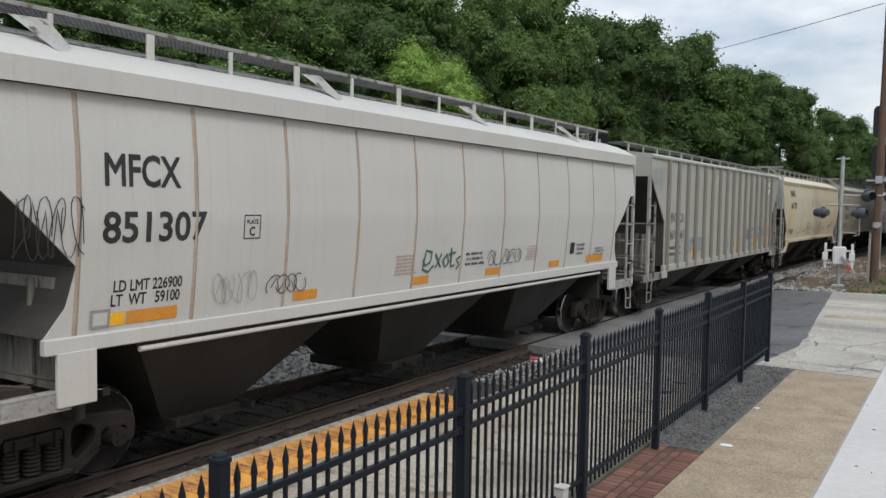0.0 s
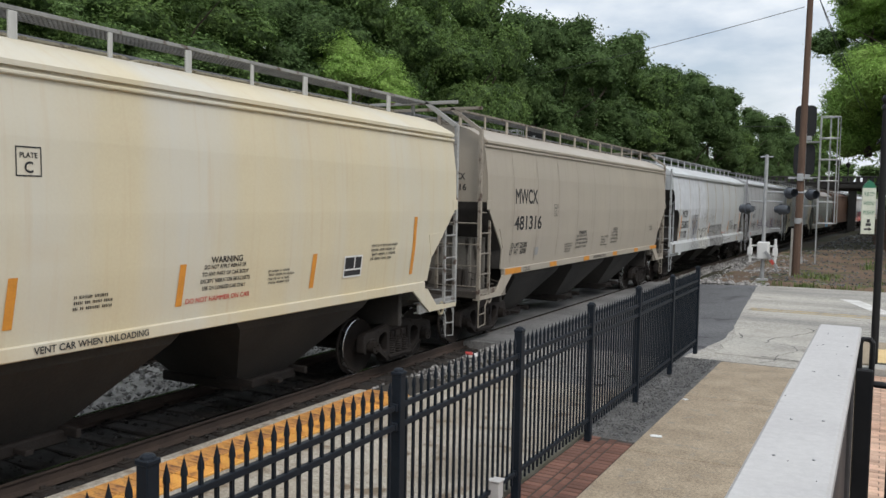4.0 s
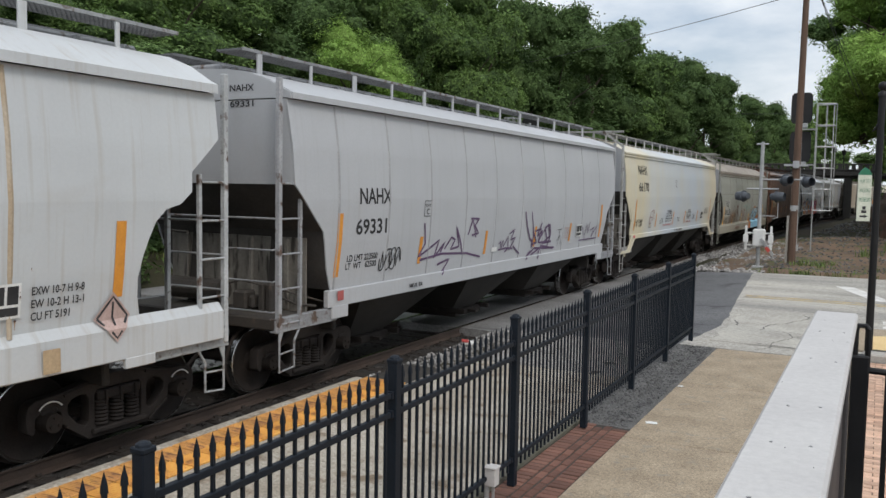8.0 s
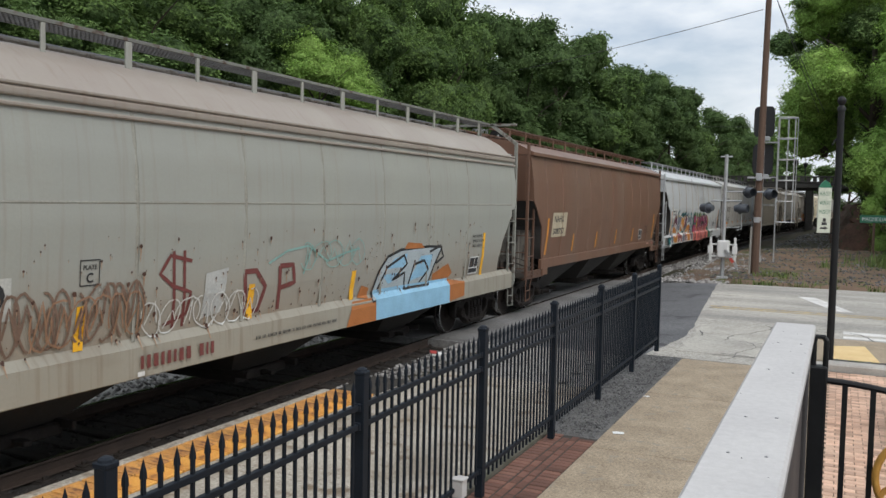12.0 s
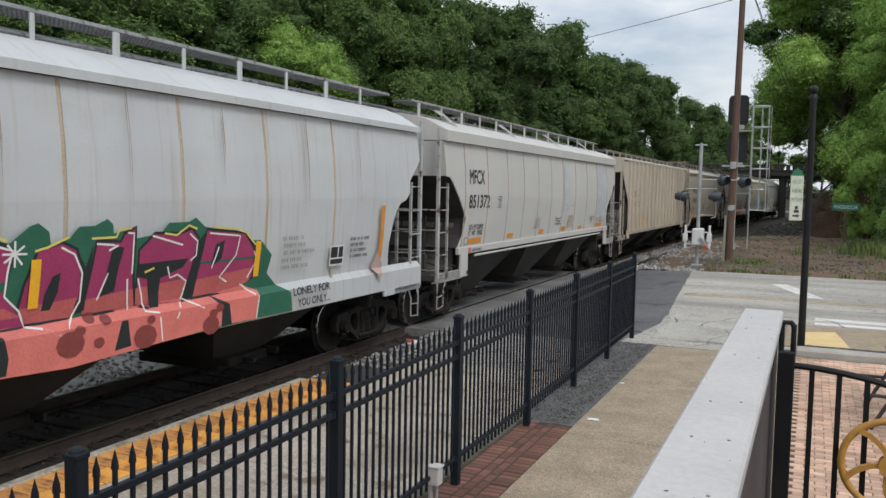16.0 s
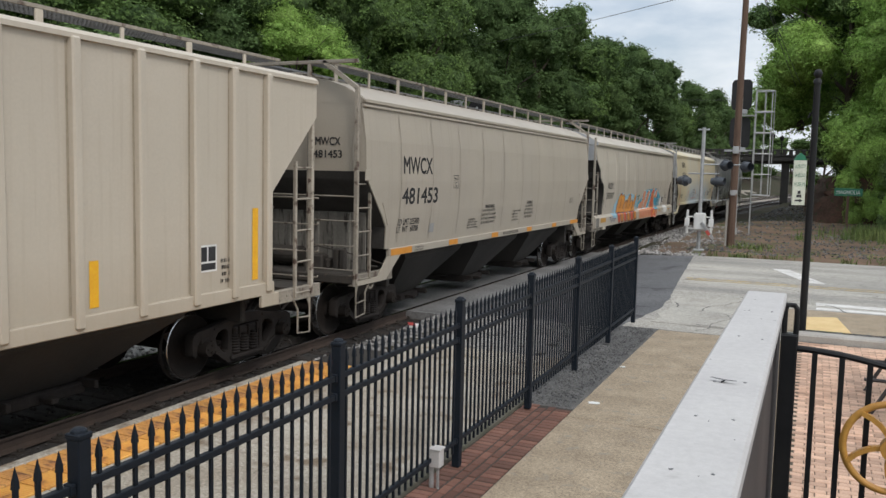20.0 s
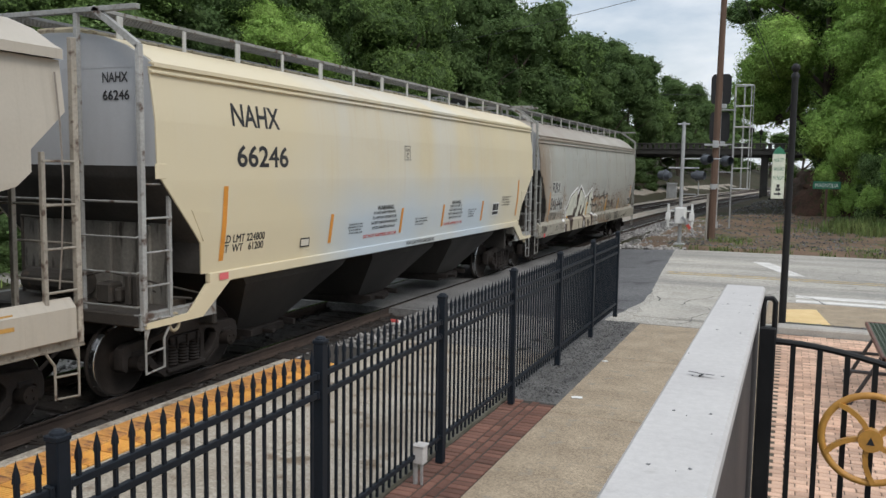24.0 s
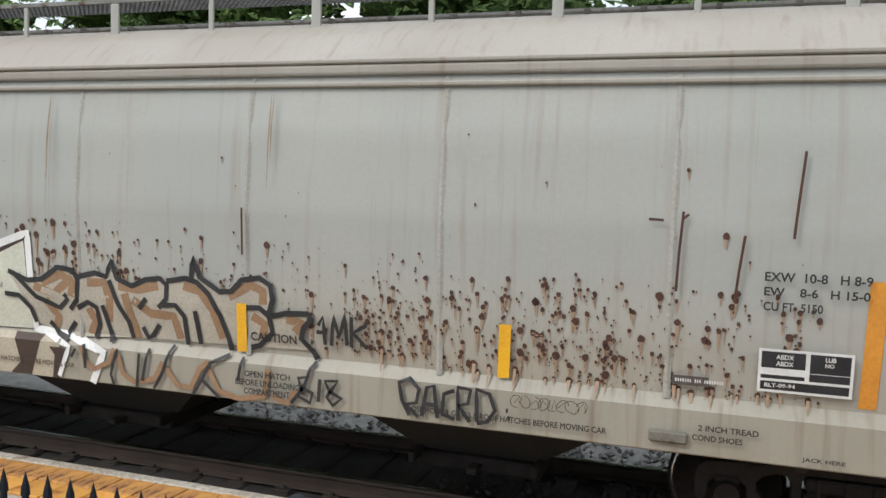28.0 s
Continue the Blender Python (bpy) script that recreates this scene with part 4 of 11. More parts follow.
class Side:
    """Lays flat marks on the camera side of a car: u along from the leading end, z from the rail."""

    def __init__(self, car, fm, length):
        self.car, self.fm, self.length, self.layer, self.shift, self.scale = car, fm, length, 0, 0.0, STRETCH

    def spot(self, u, z, off):
        return (self.fm.x(z) + off, self.scale * (u + self.shift) - self.length / 2, z)

    def lift(self):
        self.layer += 1
        return 0.004 + 0.0003 * self.layer

    def trapezoids(self, sh, poly, off):
        zs = sorted({p[1] for p in poly})
        fine = []
        for a, b in zip(zs, zs[1:]):
            n = max(1, int((b - a) / 0.12))
            fine += [a + (b - a) * i / n for i in range(n)]
        fine.append(zs[-1])
        if zs[0] < self.fm.sill[1] < zs[-1]:
            fine = sorted(fine + [self.fm.sill[1] - self.fm.ledge, self.fm.sill[1] + self.fm.ledge])
        edges = list(zip(poly, poly[1:] + poly[:1]))
        for za, zb in zip(fine, fine[1:]):
            if zb - za < 1e-7:
                continue
            zm, hit = (za + zb) / 2, []
            for (ua, va), (ub, vb) in edges:
                if (va <= zm < vb) or (vb <= zm < va):
                    g = (ub - ua) / (vb - va)
                    hit.append((ua + g * (zm - va), ua + g * (za - va), ua + g * (zb - va)))
            hit.sort()
            for (_, a0, a1), (_, b0, b1) in zip(hit[::2], hit[1::2]):
                sh.add([self.spot(a0, za, off), self.spot(b0, za, off), self.spot(b1, zb, off), self.spot(a1, zb, off)], [(0, 1, 2, 3)])

    def patch(self, name, polys, material, label=""):
        off = self.lift()
        sheets = [Shape() for _ in polys] if len(polys) < 12 else [Shape()] * len(polys)
        for sh, p in zip(sheets, polys):
            self.trapezoids(sh, p, off)
        for sh in sheets[:1] if len(polys) >= 12 else sheets:
            ob = part(name, sh, material, self.car, label)
        return ob

    def rect(self, name, u0, u1, z0, z1, material, label="", lean=0.0):
        return self.patch(name, [[(u0, z0), (u1, z0), (u1 + lean, z1), (u0 + lean, z1)]], material, label)

    def strokes(self, name, lines, width, material, label=""):
        for line in lines:
            sh, off = Shape(), self.lift()
            pts = []
            for a, b in zip(line, line[1:]):
                n = max(1, int(math.hypot(b[0] - a[0], b[1] - a[1]) / 0.07))
                pts += [(a[0] + (b[0] - a[0]) * i / n, a[1] + (b[1] - a[1]) * i / n) for i in range(n)]
            pts.append(line[-1])
            rim = []
            for i, p in enumerate(pts):
                a, b = pts[max(i - 1, 0)], pts[min(i + 1, len(pts) - 1)]
                d = math.hypot(b[0] - a[0], b[1] - a[1]) or 1
                nx, nz = -(b[1] - a[1]) / d, (b[0] - a[0]) / d
                w = width / 2
                rim.append((self.spot(p[0] + nx * w, p[1] + nz * w, off), self.spot(p[0] - nx * w, p[1] - nz * w, off)))
            for (a, b), (c, d) in zip(rim, rim[1:]):
                sh.add([a, b, d, c], [(0, 1, 2, 3)])
            ob = part(name, sh, material, self.car, label)
        return ob

    def words(self, text, u0, u1, z0, z1, material=None, name="lettering", weight=0.021):
        v, f = text_shape(text, 1.0, weight)
        w, h = max(p[0] for p in v), max(p[1] for p in v)
        bends = [(z - z0) / (z1 - z0) * h for _, z in self.fm.side if z0 + 0.01 < z < z1 - 0.01]
        if bends:
            v, f = cut_level(v, f, bends)
        off = self.lift()
        sh = Shape().add([self.spot(u0 + p[0] / w * (u1 - u0), z0 + p[1] / h * (z1 - z0), off) for p in v], f)
        return part(name, sh, material or M_INK, self.car)

    def end_words(self, text, x0, x1, z0, z1, material=None):
        v, f = text_shape(text, 1.0, 0.019)
        w, h = max(p[0] for p in v), max(p[1] for p in v)
        pos = []
        for p in v:
            z = z0 + p[1] / h * (z1 - z0)
            pos.append((x0 + p[0] / w * (x1 - x0), -self.length / 2 + self.fm.cut(z) - 0.003, z))
        return part("lettering", Shape().add(pos, f), material or M_INK, self.car)

    def lines_of_print(self, u0, u1, z0, z1, n, material=None, seed=0):
        """Small stencilled print too fine to read, as bars."""
        rnd, polys = random.Random(seed), []
        h = (z1 - z0) / (n * 1.9)
        for i in range(n):
            z, u = z1 - (i + 0.8) * (z1 - z0) / n, u0 + rnd.uniform(0, 0.05)
            stop = u1 - rnd.uniform(0, (u1 - u0) * 0.25)
            while u < stop:
                for _ in range(rnd.randint(2, 8)):
                    w = h * rnd.uniform(0.25, 0.5)
                    polys.append([(u, z), (u + w, z), (u + w, z + h), (u, z + h)])
                    u += w + h * 0.3
                u += h * 0.7
        return tagged(self.patch("stencil_print", polys, material or M_INK), kind="stuff")

    def scribble(self, u0, u1, z0, z1, n, width, material, seed, label=""):
        """A loose spray tag: joined loops and spikes that cannot be read."""
        rnd, lines = random.Random(seed), []
        step = (u1 - u0) / n
        for i in range(n):
            c, r = u0 + step * (i + 0.5), step * rnd.uniform(0.5, 0.75)
            zc, h = (z0 + z1) / 2, (z1 - z0) / 2
            a0, a1 = rnd.uniform(0, 6), rnd.uniform(3.2, 6.6)
            lean = rnd.uniform(-0.3, 0.3)
            lines.append([(c + r * math.cos(a0 + a1 * k / 14) + lean * h * math.sin(a0 + a1 * k / 14),
                           zc + h * rnd.uniform(0.92, 1.05) * math.sin(a0 + a1 * k / 14)) for k in range(15)])
            if rnd.random() < 0.75:
                lines.append([(c - r * rnd.uniform(0.2, 0.9), zc - h * rnd.uniform(0.2, 1)), (c + r * rnd.uniform(-0.2, 0.5), zc + h * rnd.uniform(0.3, 1.1)),
                              (c + r * rnd.uniform(0.2, 0.9), zc - h * rnd.uniform(0, 0.9))])
        return self.strokes("spray_tag", lines, width, material, label)

    def flecks(self, n, u0, u1, z0, z1, material, seed, label=""):
        """Smears and scuffs: short upright dabs."""
        rnd, sh, off = random.Random(seed), Shape(), self.lift()
        for _ in range(n):
            u, z = rnd.gauss((u0 + u1) / 2, (u1 - u0) / 4), rnd.gauss((z0 + z1) / 2, (z1 - z0) / 4)
            w, h = rnd.uniform(0.006, 0.03), rnd.uniform(0.02, 0.12)
            sh.add([self.spot(u - w, z, off), self.spot(u + w * 0.6, z - h * 0.3, off), self.spot(u + w, z + h, off), self.spot(u - w * 0.5, z + h * 0.8, off)], [(0, 1, 2, 3)])
        tagged(part("scuffing", sh, material, self.car, label), kind="stuff")

    def stain(self, u, w, z0, z1, lean=0.0):
        """A rusty wash: many thin runs side by side, each of its own length."""
        rnd, sh, off = random.Random(int(u * 100 + z0 * 7)), Shape(), self.lift()
        n = max(4, int(w / 0.018))
        for _ in range(n):
            a = rnd.gauss(0, w / 2.2)
            top, low = z1 - (z1 - z0) * 0.25 * rnd.random() ** 2, z0 + (z1 - z0) * rnd.random() ** 1.3 * 0.8
            b = rnd.uniform(0.002, 0.006)
            zs = [top + (low - top) * i / 4 for i in range(5)]
            rim = [(self.spot(u + a - b * f + lean * i / 4, z, off), self.spot(u + a + b * f + lean * i / 4, z, off)) for i, (z, f) in enumerate(zip(zs, (0.4, 1, 0.9, 0.6, 0.15)))]
            for (p, q), (r, t) in zip(rim, rim[1:]):
                sh.add([p, q, t, r], [(0, 1, 2, 3)])
        tagged(part("rust_staining", sh, M_WASH, self.car, "brown rust runs on the side"), kind="stuff")

    def rust(self, n, u0, u1, z0, z1, seed, big=1.0):
        rnd, dots, tails = random.Random(seed), Shape(), Shape()
        low, top = self.lift(), self.lift()
        for _ in range(n):
            u = rnd.uniform(u0, u1)
            z = z0 + (z1 - z0) * rnd.random() ** 1.5
            if rnd.random() < 0.6:
                u = u0 + (u1 - u0) * (rnd.randint(0, 6) + 0.5 + rnd.gauss(0, 0.22)) / 7
            r = big * rnd.choice((0.004, 0.005, 0.006, 0.007, 0.009, 0.011, 0.014, 0.018, 0.027)) * rnd.uniform(0.8, 1.2)
            if not (u0 - 0.3 < u < u1 + 0.3):
                continue
            dots.add([self.spot(u + r * math.cos(k * 0.7854) * rnd.uniform(0.7, 1.1), z + r * math.sin(k * 0.7854) * rnd.uniform(0.8, 1.3), top)
                      for k in range(8)], [tuple(range(8))])
            t = r * rnd.uniform(2, 7)
            tails.add([self.spot(u - r * 0.55, z, low), self.spot(u - r * 0.12, z - t, low), self.spot(u + r * 0.12, z - t, low), self.spot(u + r * 0.55, z, low)], [(0, 1, 2, 3)])
        tagged(part("rust", dots, M_RUST, self.car, "dark rust blisters on the side"), kind="stuff")
        tagged(part("rust_staining", tails, M_RUSTDRIP, self.car, "pale rust runs under the blisters"), kind="stuff")


def hopper_car(lead, tail, form, coat, label, underside=None, board_paint=None, frame_paint=None, roof_paint=None, ribs=(), end_paint=None, seams=(), sill_paint=None, chalk=False):
    """A covered hopper whose roof lip runs from lead to tail along the line when the clip starts."""
    lead, tail = stretched(lead), stretched(tail)
    fm, length = FORMS[form], tail - lead
    car = thing("hopper_car", label, "freight car", "cars of the freight train")
    ln = round(length, 2)
    frame_paint, roof_paint, under = frame_paint or coat, roof_paint or coat, underside or coat
    for s in (1, -1):
        part("side_sheet", side_sheet(fm, length, s), coat, car, smooth=30)
        part("end_panel", end_sheet(fm, length, s, fm.end[-2][1], fm.lip), end_paint or coat, car, smooth=25)
        part("end_arch", end_arch(fm, length, s), end_paint or coat, car)
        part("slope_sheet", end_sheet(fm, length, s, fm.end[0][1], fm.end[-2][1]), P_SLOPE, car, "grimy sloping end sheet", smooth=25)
        a, b = -length / 2 + fm.sill_from, length / 2 - fm.sill_from
        x = s * fm.sill_x
        x0, x1 = sorted((x, x - s * 0.09))
        if fm.deep:
            za, zb = fm.sill[1] - fm.ledge, fm.sill[1] + fm.ledge
            xb = s * (lerp_at(zb, fm.side) - 0.004)
            sec = [(x - s * 0.10, fm.sill[0]), (x - s * 0.012, fm.sill[0]), (x, fm.sill[0] + 0.012), (x, za - 0.01), (x - s * 0.008, za), (xb, zb), (x - s * 0.10, zb)]
            part("side_sill", Shape().sweep(sec if s > 0 else sec[::-1], a, b), sill_paint or coat, car)
        else:
            part("side_sill", Shape().box(x0, x1, a, b, fm.sill[0], fm.sill[1], 0.012), sill_paint or coat, car)
        part("end_platform", end_platform(fm, length, s), M_GRIME, car, "end deck under thick dark grime")
        for k in (1, -1):
            part("deck_channel", deck_channel(length, s, k), worn(frame_paint, 0.6), car)
        if not fm.deep:
            plate_ob = part("bulkhead", bulkhead(fm, length, s), P_BULK, car, "grimy pale end plate streaked with oil")
            for x in (-0.95, -0.3, 0.3, 0.95):
                part("stiffener", stiffener(fm, length, s, x), P_BULK, plate_ob)
        part("coupler", coupler(s), M_TRUCK, car, at=pose(0, s * (length / 2 + 0.1), 0))
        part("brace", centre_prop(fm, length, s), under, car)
    part("roof", roof(fm, length), roof_paint, car, smooth=25)
    for z in fm.grooves:
        for k in (1, -1):
            part("roof_rib", roof_rib(fm, length, z, k), roof_paint, car)
    y0, y1 = -length / 2 + 1.75, length / 2 - 1.75
    for i in range(fm.bays):
        a = y0 + (y1 - y0) * i / fm.bays
        b = y0 + (y1 - y0) * (i + 1) / fm.bays
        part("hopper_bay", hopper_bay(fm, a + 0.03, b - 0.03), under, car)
        part("outlet_gate", outlet_gate(a + 0.03 + 0.46 * (b - a - 0.56)), M_TRUCK, car)
    part("running_board", running_board(length), board_paint or M_GRATE, car, at=pose(0, 0, -fm.drop))
    for s in (1, -1):
        part("board_edge", board_edge(length, s), worn(frame_paint, 0.6), car, at=pose(0, 0, -fm.drop))
    u = 0.25
    k = 0
    while u < length - 0.2:
        for s in (1, -1):
            me = plain(shared(("board_post", form, k % 2, s), lambda: board_post(fm, k % 2 == 0)), frame_paint)
            part("board_post", me, frame_paint, car, at=pose(0, u - length / 2, 0) if s > 0 else pose(0, u - length / 2, 0, 0, 0, 180))
        u += 1.16
        k += 1
    for i in range(5):
        me = plain(shared(("roof_hatch", form), lambda: roof_hatch(fm, length)), worn(roof_paint, 0.6))
        part("roof_hatch", me, worn(roof_paint, 0.6), car, at=pose(0, -length / 2 + length * (i + 0.5) / 5, 0))
    if form == "panel":
        for i in range(4):
            for s in (1, -1):
                me = plain(shared(("gusset", form), lambda: gusset(fm)), worn(roof_paint, 0.8))
                part("fin", me, worn(roof_paint, 0.8), car, at=pose(0, -length / 2 + length * (i + 0.3) / 4, 0, 0, 0, 0 if s > 0 else 180))
    # corner posts, ladders and steps
    top = 4.25 if fm.arch else fm.end[-2][1] + 0.04 if form == "ribbed" else fm.lip + 0.25
    for s in (1, -1):
        for e in (-1, 1):
            yp, ys = e * (length / 2 + 0.16), e * (length / 2 - 0.27)
            if form == "ribbed":
                yp, ys = e * (length / 2 - 0.04), e * (length / 2 - 0.48)
            wy = 0.07 if form == "ribbed" and e < 0 else 0.035
            post = Shape().box(s * 1.5 - 0.035, s * 1.5 + 0.035, yp - wy, yp + wy, 1.0, top, 0.008)
            if fm.arch:
                post.bar((s * 1.5, yp, top - 0.02), (s * 0.85, yp, 4.68), 0.07, 0.07, up=(0, 1, 0))
            part("corner_post", post, worn(frame_paint, 0.85), car)
            low = fm.sill[0] if fm.deep else 1.0
            part("ladder", ladder(low, 3.0 if form != "smooth" else 2.75, yp, ys, s * 1.52, 5), worn(frame_paint), car)
            part("stirrup", stirrup(s * 1.5, yp, ys, 1.0, e), worn(frame_paint), car)
            yj = e * (length / 2 - 1.2)
            if form == "smooth":
                xo = s * (fm.sill_x + 0.002)
                o = [(yj - e * 0.22, fm.sill[0] + 0.01), (yj + e * 0.36, 0.96), (yj + e * 1.36, 0.96), (yj + e * 1.36, 1.03), (yj + e * 0.62, 1.05), (yj + e * 0.28, fm.sill[0] + 0.01)]
                part("gusset_plate", Shape().add([(x, y, z) for x in (xo - s * 0.03, xo) for y, z in o],
                     [(0, 1, 2, 3, 4, 5), (11, 10, 9, 8, 7, 6)] + [(i, 6 + i, 6 + (i + 1) % 6, (i + 1) % 6) for i in range(6)]), coat, car)
                xs = sorted((s * (fm.x(2.8) - 0.01), s * (fm.x(2.8) + 0.008)))
                ya = sorted((e * (length / 2 + 0.04), e * (length / 2 - 0.14)))
                part("doubler_plate", Shape().box(*xs, *ya, 2.72, 2.90, 0.006), coat, car)
                o = [(e * (length / 2 - 0.60), 2.33), (e * (length / 2 - 0.97), 2.29), (e * (length / 2 - 0.85), 1.93)]
                part("doubler_plate", Shape().add([(s * (fm.x(z) + d), y, z) for d in (-0.004, 0.012) for y, z in o],
                     [(0, 1, 2), (5, 4, 3), (0, 3, 4, 1), (1, 4, 5, 2), (2, 5, 3, 0)]), coat, car)
                yl = e * (length / 2 - 0.35)
                lug = Shape().path([(s * 1.5, yl + 0.09 * math.cos(a * 0.5236), 0.97 + 0.11 * math.sin(a * 0.5236)) for a in range(13)], 0.022, n=6)
                part("pull_lug", lug, worn(coat, 0.6), car, "heavy steel towing ring")
                continue
            if form == "grooved":
                continue
            part("jacking_pad", Shape().box(*sorted((s * (fm.sill_x - 0.05), s * (fm.sill_x + 0.005))), yj - 0.2, yj + 0.2, min(0.98, fm.sill[0] - 0.1), fm.sill[0] + 0.02, 0.01), coat, car)
    for e in (-1, 1):
        yp = e * (length / 2 + 0.16)
        bars = Shape().rod((-1.5, yp, 2.45), (1.5, yp, 2.45), 0.015, n=6)
        bars.box(0.54, 0.60, yp - 0.03, yp + 0.03, 1.1, 4.64 if fm.arch else 3.95 if form == "ribbed" else 3.3, 0.006)
        for zr in (1.22, 1.62, 2.04):
            yr = yp + e * 0.05
            bars.path([(0.57, yp, zr), (0.60, yr, zr), (1.44, yr, zr), (1.5, yp, zr + 0.03)], 0.013, n=6)
        bars.box(-1.5, 1.5, yp - 0.035, yp + 0.035, top - 0.03 if not fm.arch else 4.64, top + 0.03 if not fm.arch else 4.70, 0.006) if fm.arch else None
        part("end_rail", bars, worn(frame_paint), car)
    part("brake_gear", brake_gear(fm, length, -1), M_GRIME, car)
    part("hand_brake", hand_brake(length, 1), M_GRIME, car, "black spoked hand wheel on a stand")
    for u in [STRETCH * u for u in seams or fm.seams]:
        if u < length - 1.0:
            strip = Shape()
            rows = []
            z0, z1 = fm.sill[1] + 0.01, fm.lip - 0.02
            for i in range(9):
                z = z0 + (z1 - z0) * i / 8
                rows.append([(fm.x(z) + 0.001, u - length / 2 - 0.028, z), (fm.x(z) + 0.012, u - length / 2, z), (fm.x(z) + 0.001, u - length / 2 + 0.028, z)])
            strip.sheet(rows)
            part("weld_seam", strip, SEAM_OF.get(coat.name, coat), car)
    if form == "grooved" and coat is P_GREYD:
        weld = Shape().sheet([[(fm.x(z) + d, u - length / 2, z) for z, d in ((2.785, 0.001), (2.80, 0.007), (2.815, 0.001))] for u in (0.3, length - 0.3)])
        part("weld_seam", weld, SEAM_OF.get(coat.name, coat), car)
    for u in [STRETCH * u for u in ribs or fm.ribs]:
        if u < length - 1.1:
            for s in (1, -1):
                x0, x1 = sorted((s * 1.54, s * 1.645))
                part("side_rib", shared(("side_rib", s, coat.name), lambda: Shape().box(x0, x1, -0.056, 0.056, fm.sill[0] + 0.05, fm.lip + 0.02, 0.02)),
                     RIB_OF.get(coat.name, coat), car, at=pose(0, u - length / 2, 0))
                if s > 0:
                    part("rib_seam", shared(("rib_seam", coat.name), lambda: Shape().add([(fm.x(z) + 0.002, y, z) for z in (fm.sill[1] + 0.02, fm.lip - 0.03) for y in (-0.085, 0.075)], [(0, 1, 3, 2)])),
                         RIB_SEAM.get(coat.name, coat), car, at=pose(0, u - length / 2, 0))
    if form == "panel":
        part("train_line", Shape().rod((1.5, -length / 2 + 1.9, 1.40), (1.5, length / 2 - 1.9, 1.40), 0.028, n=8), coat, car)
    sets = []
    for e in (-1, 1):
        sets += build_truck(car, e * (length / 2 - 1.05), chalk)
    side = Side(car, fm, length)
    if form == "deep":
        side.rect("grimy_panel", 0.0, 0.40, fm.sill[0] + 0.02, fm.sill[1] - 0.05, P_BULK, "dirty plate beside the step")
    CARS.append((car, (lead + tail) / 2, sets))
    return side


# ---- ground, road, platform ----
def ground_height(x, y):
    off, _ = bend(y)
    xx = x - off
    h = -0.06
    if -20 < xx < -6.3 and not (15.0 < y < 31.5):
        h = -0.42
    if xx < -16.5:
        h = -0.35 + min((-16.5 - xx) * 0.30, 6.0)
    if y > 48 and xx > -4.5:
        h = min((xx + 4.5) * 0.22, 4.5) * min((y - 48) / 40, 1)
    if 14.8 < y < 31.6 and -17.5 < xx < 14:
        h = -0.40
    h += 0.10 * noise.noise(Vector((x * 0.35, y * 0.35, 0))) if (y > 33 or xx < -17 or y < -15) else 0
    return h


def build_ground():
    xs = [-900, -500, -250, -120] + [-70 + 2.0 * i for i in range(25)] + [-20.2 + 0.7 * i for i in range(47)] + [14, 18, 24, 34, 60, 120, 260, 520, 900]
    ys = [-600, -300, -120, -60] + [-40 + 2.5 * i for i in range(20)] + [10.5 + 0.75 * i for i in range(55)] + [54 + 4 * i for i in range(40)] + [240, 320, 500, 900, 1500]
    sh = Shape().sheet([[(x, y, ground_height(x, y)) for x in xs] for y in ys])
    structure("ground", sh, M_GROUND, "brown soil with leaf litter and sparse grass", "ground", smooth=60)


def build_dirt():
    """Bare reddish dirt and grass beyond the road."""
    rows = []
    for i in range(25):
        y = 31.2 + i * 1.1
        rows.append([(x + bend(y)[0], y, ground_height(x + bend(y)[0], y) + 0.045 + 0.05 * noise.noise(Vector((x, y, 3))))
                     for x in [-5.6 + 0.9 * j for j in range(24)]])
    structure("dirt_verge", Shape().sheet(rows), M_DIRT, "bare reddish dirt verge with weeds beside the road", "dirt", smooth=60)


def road_z(x):
    t = min(max((x + 6.6) / 4.0, 0), 1)
    return -0.118 + 0.118 * t * t * (3 - 2 * t)


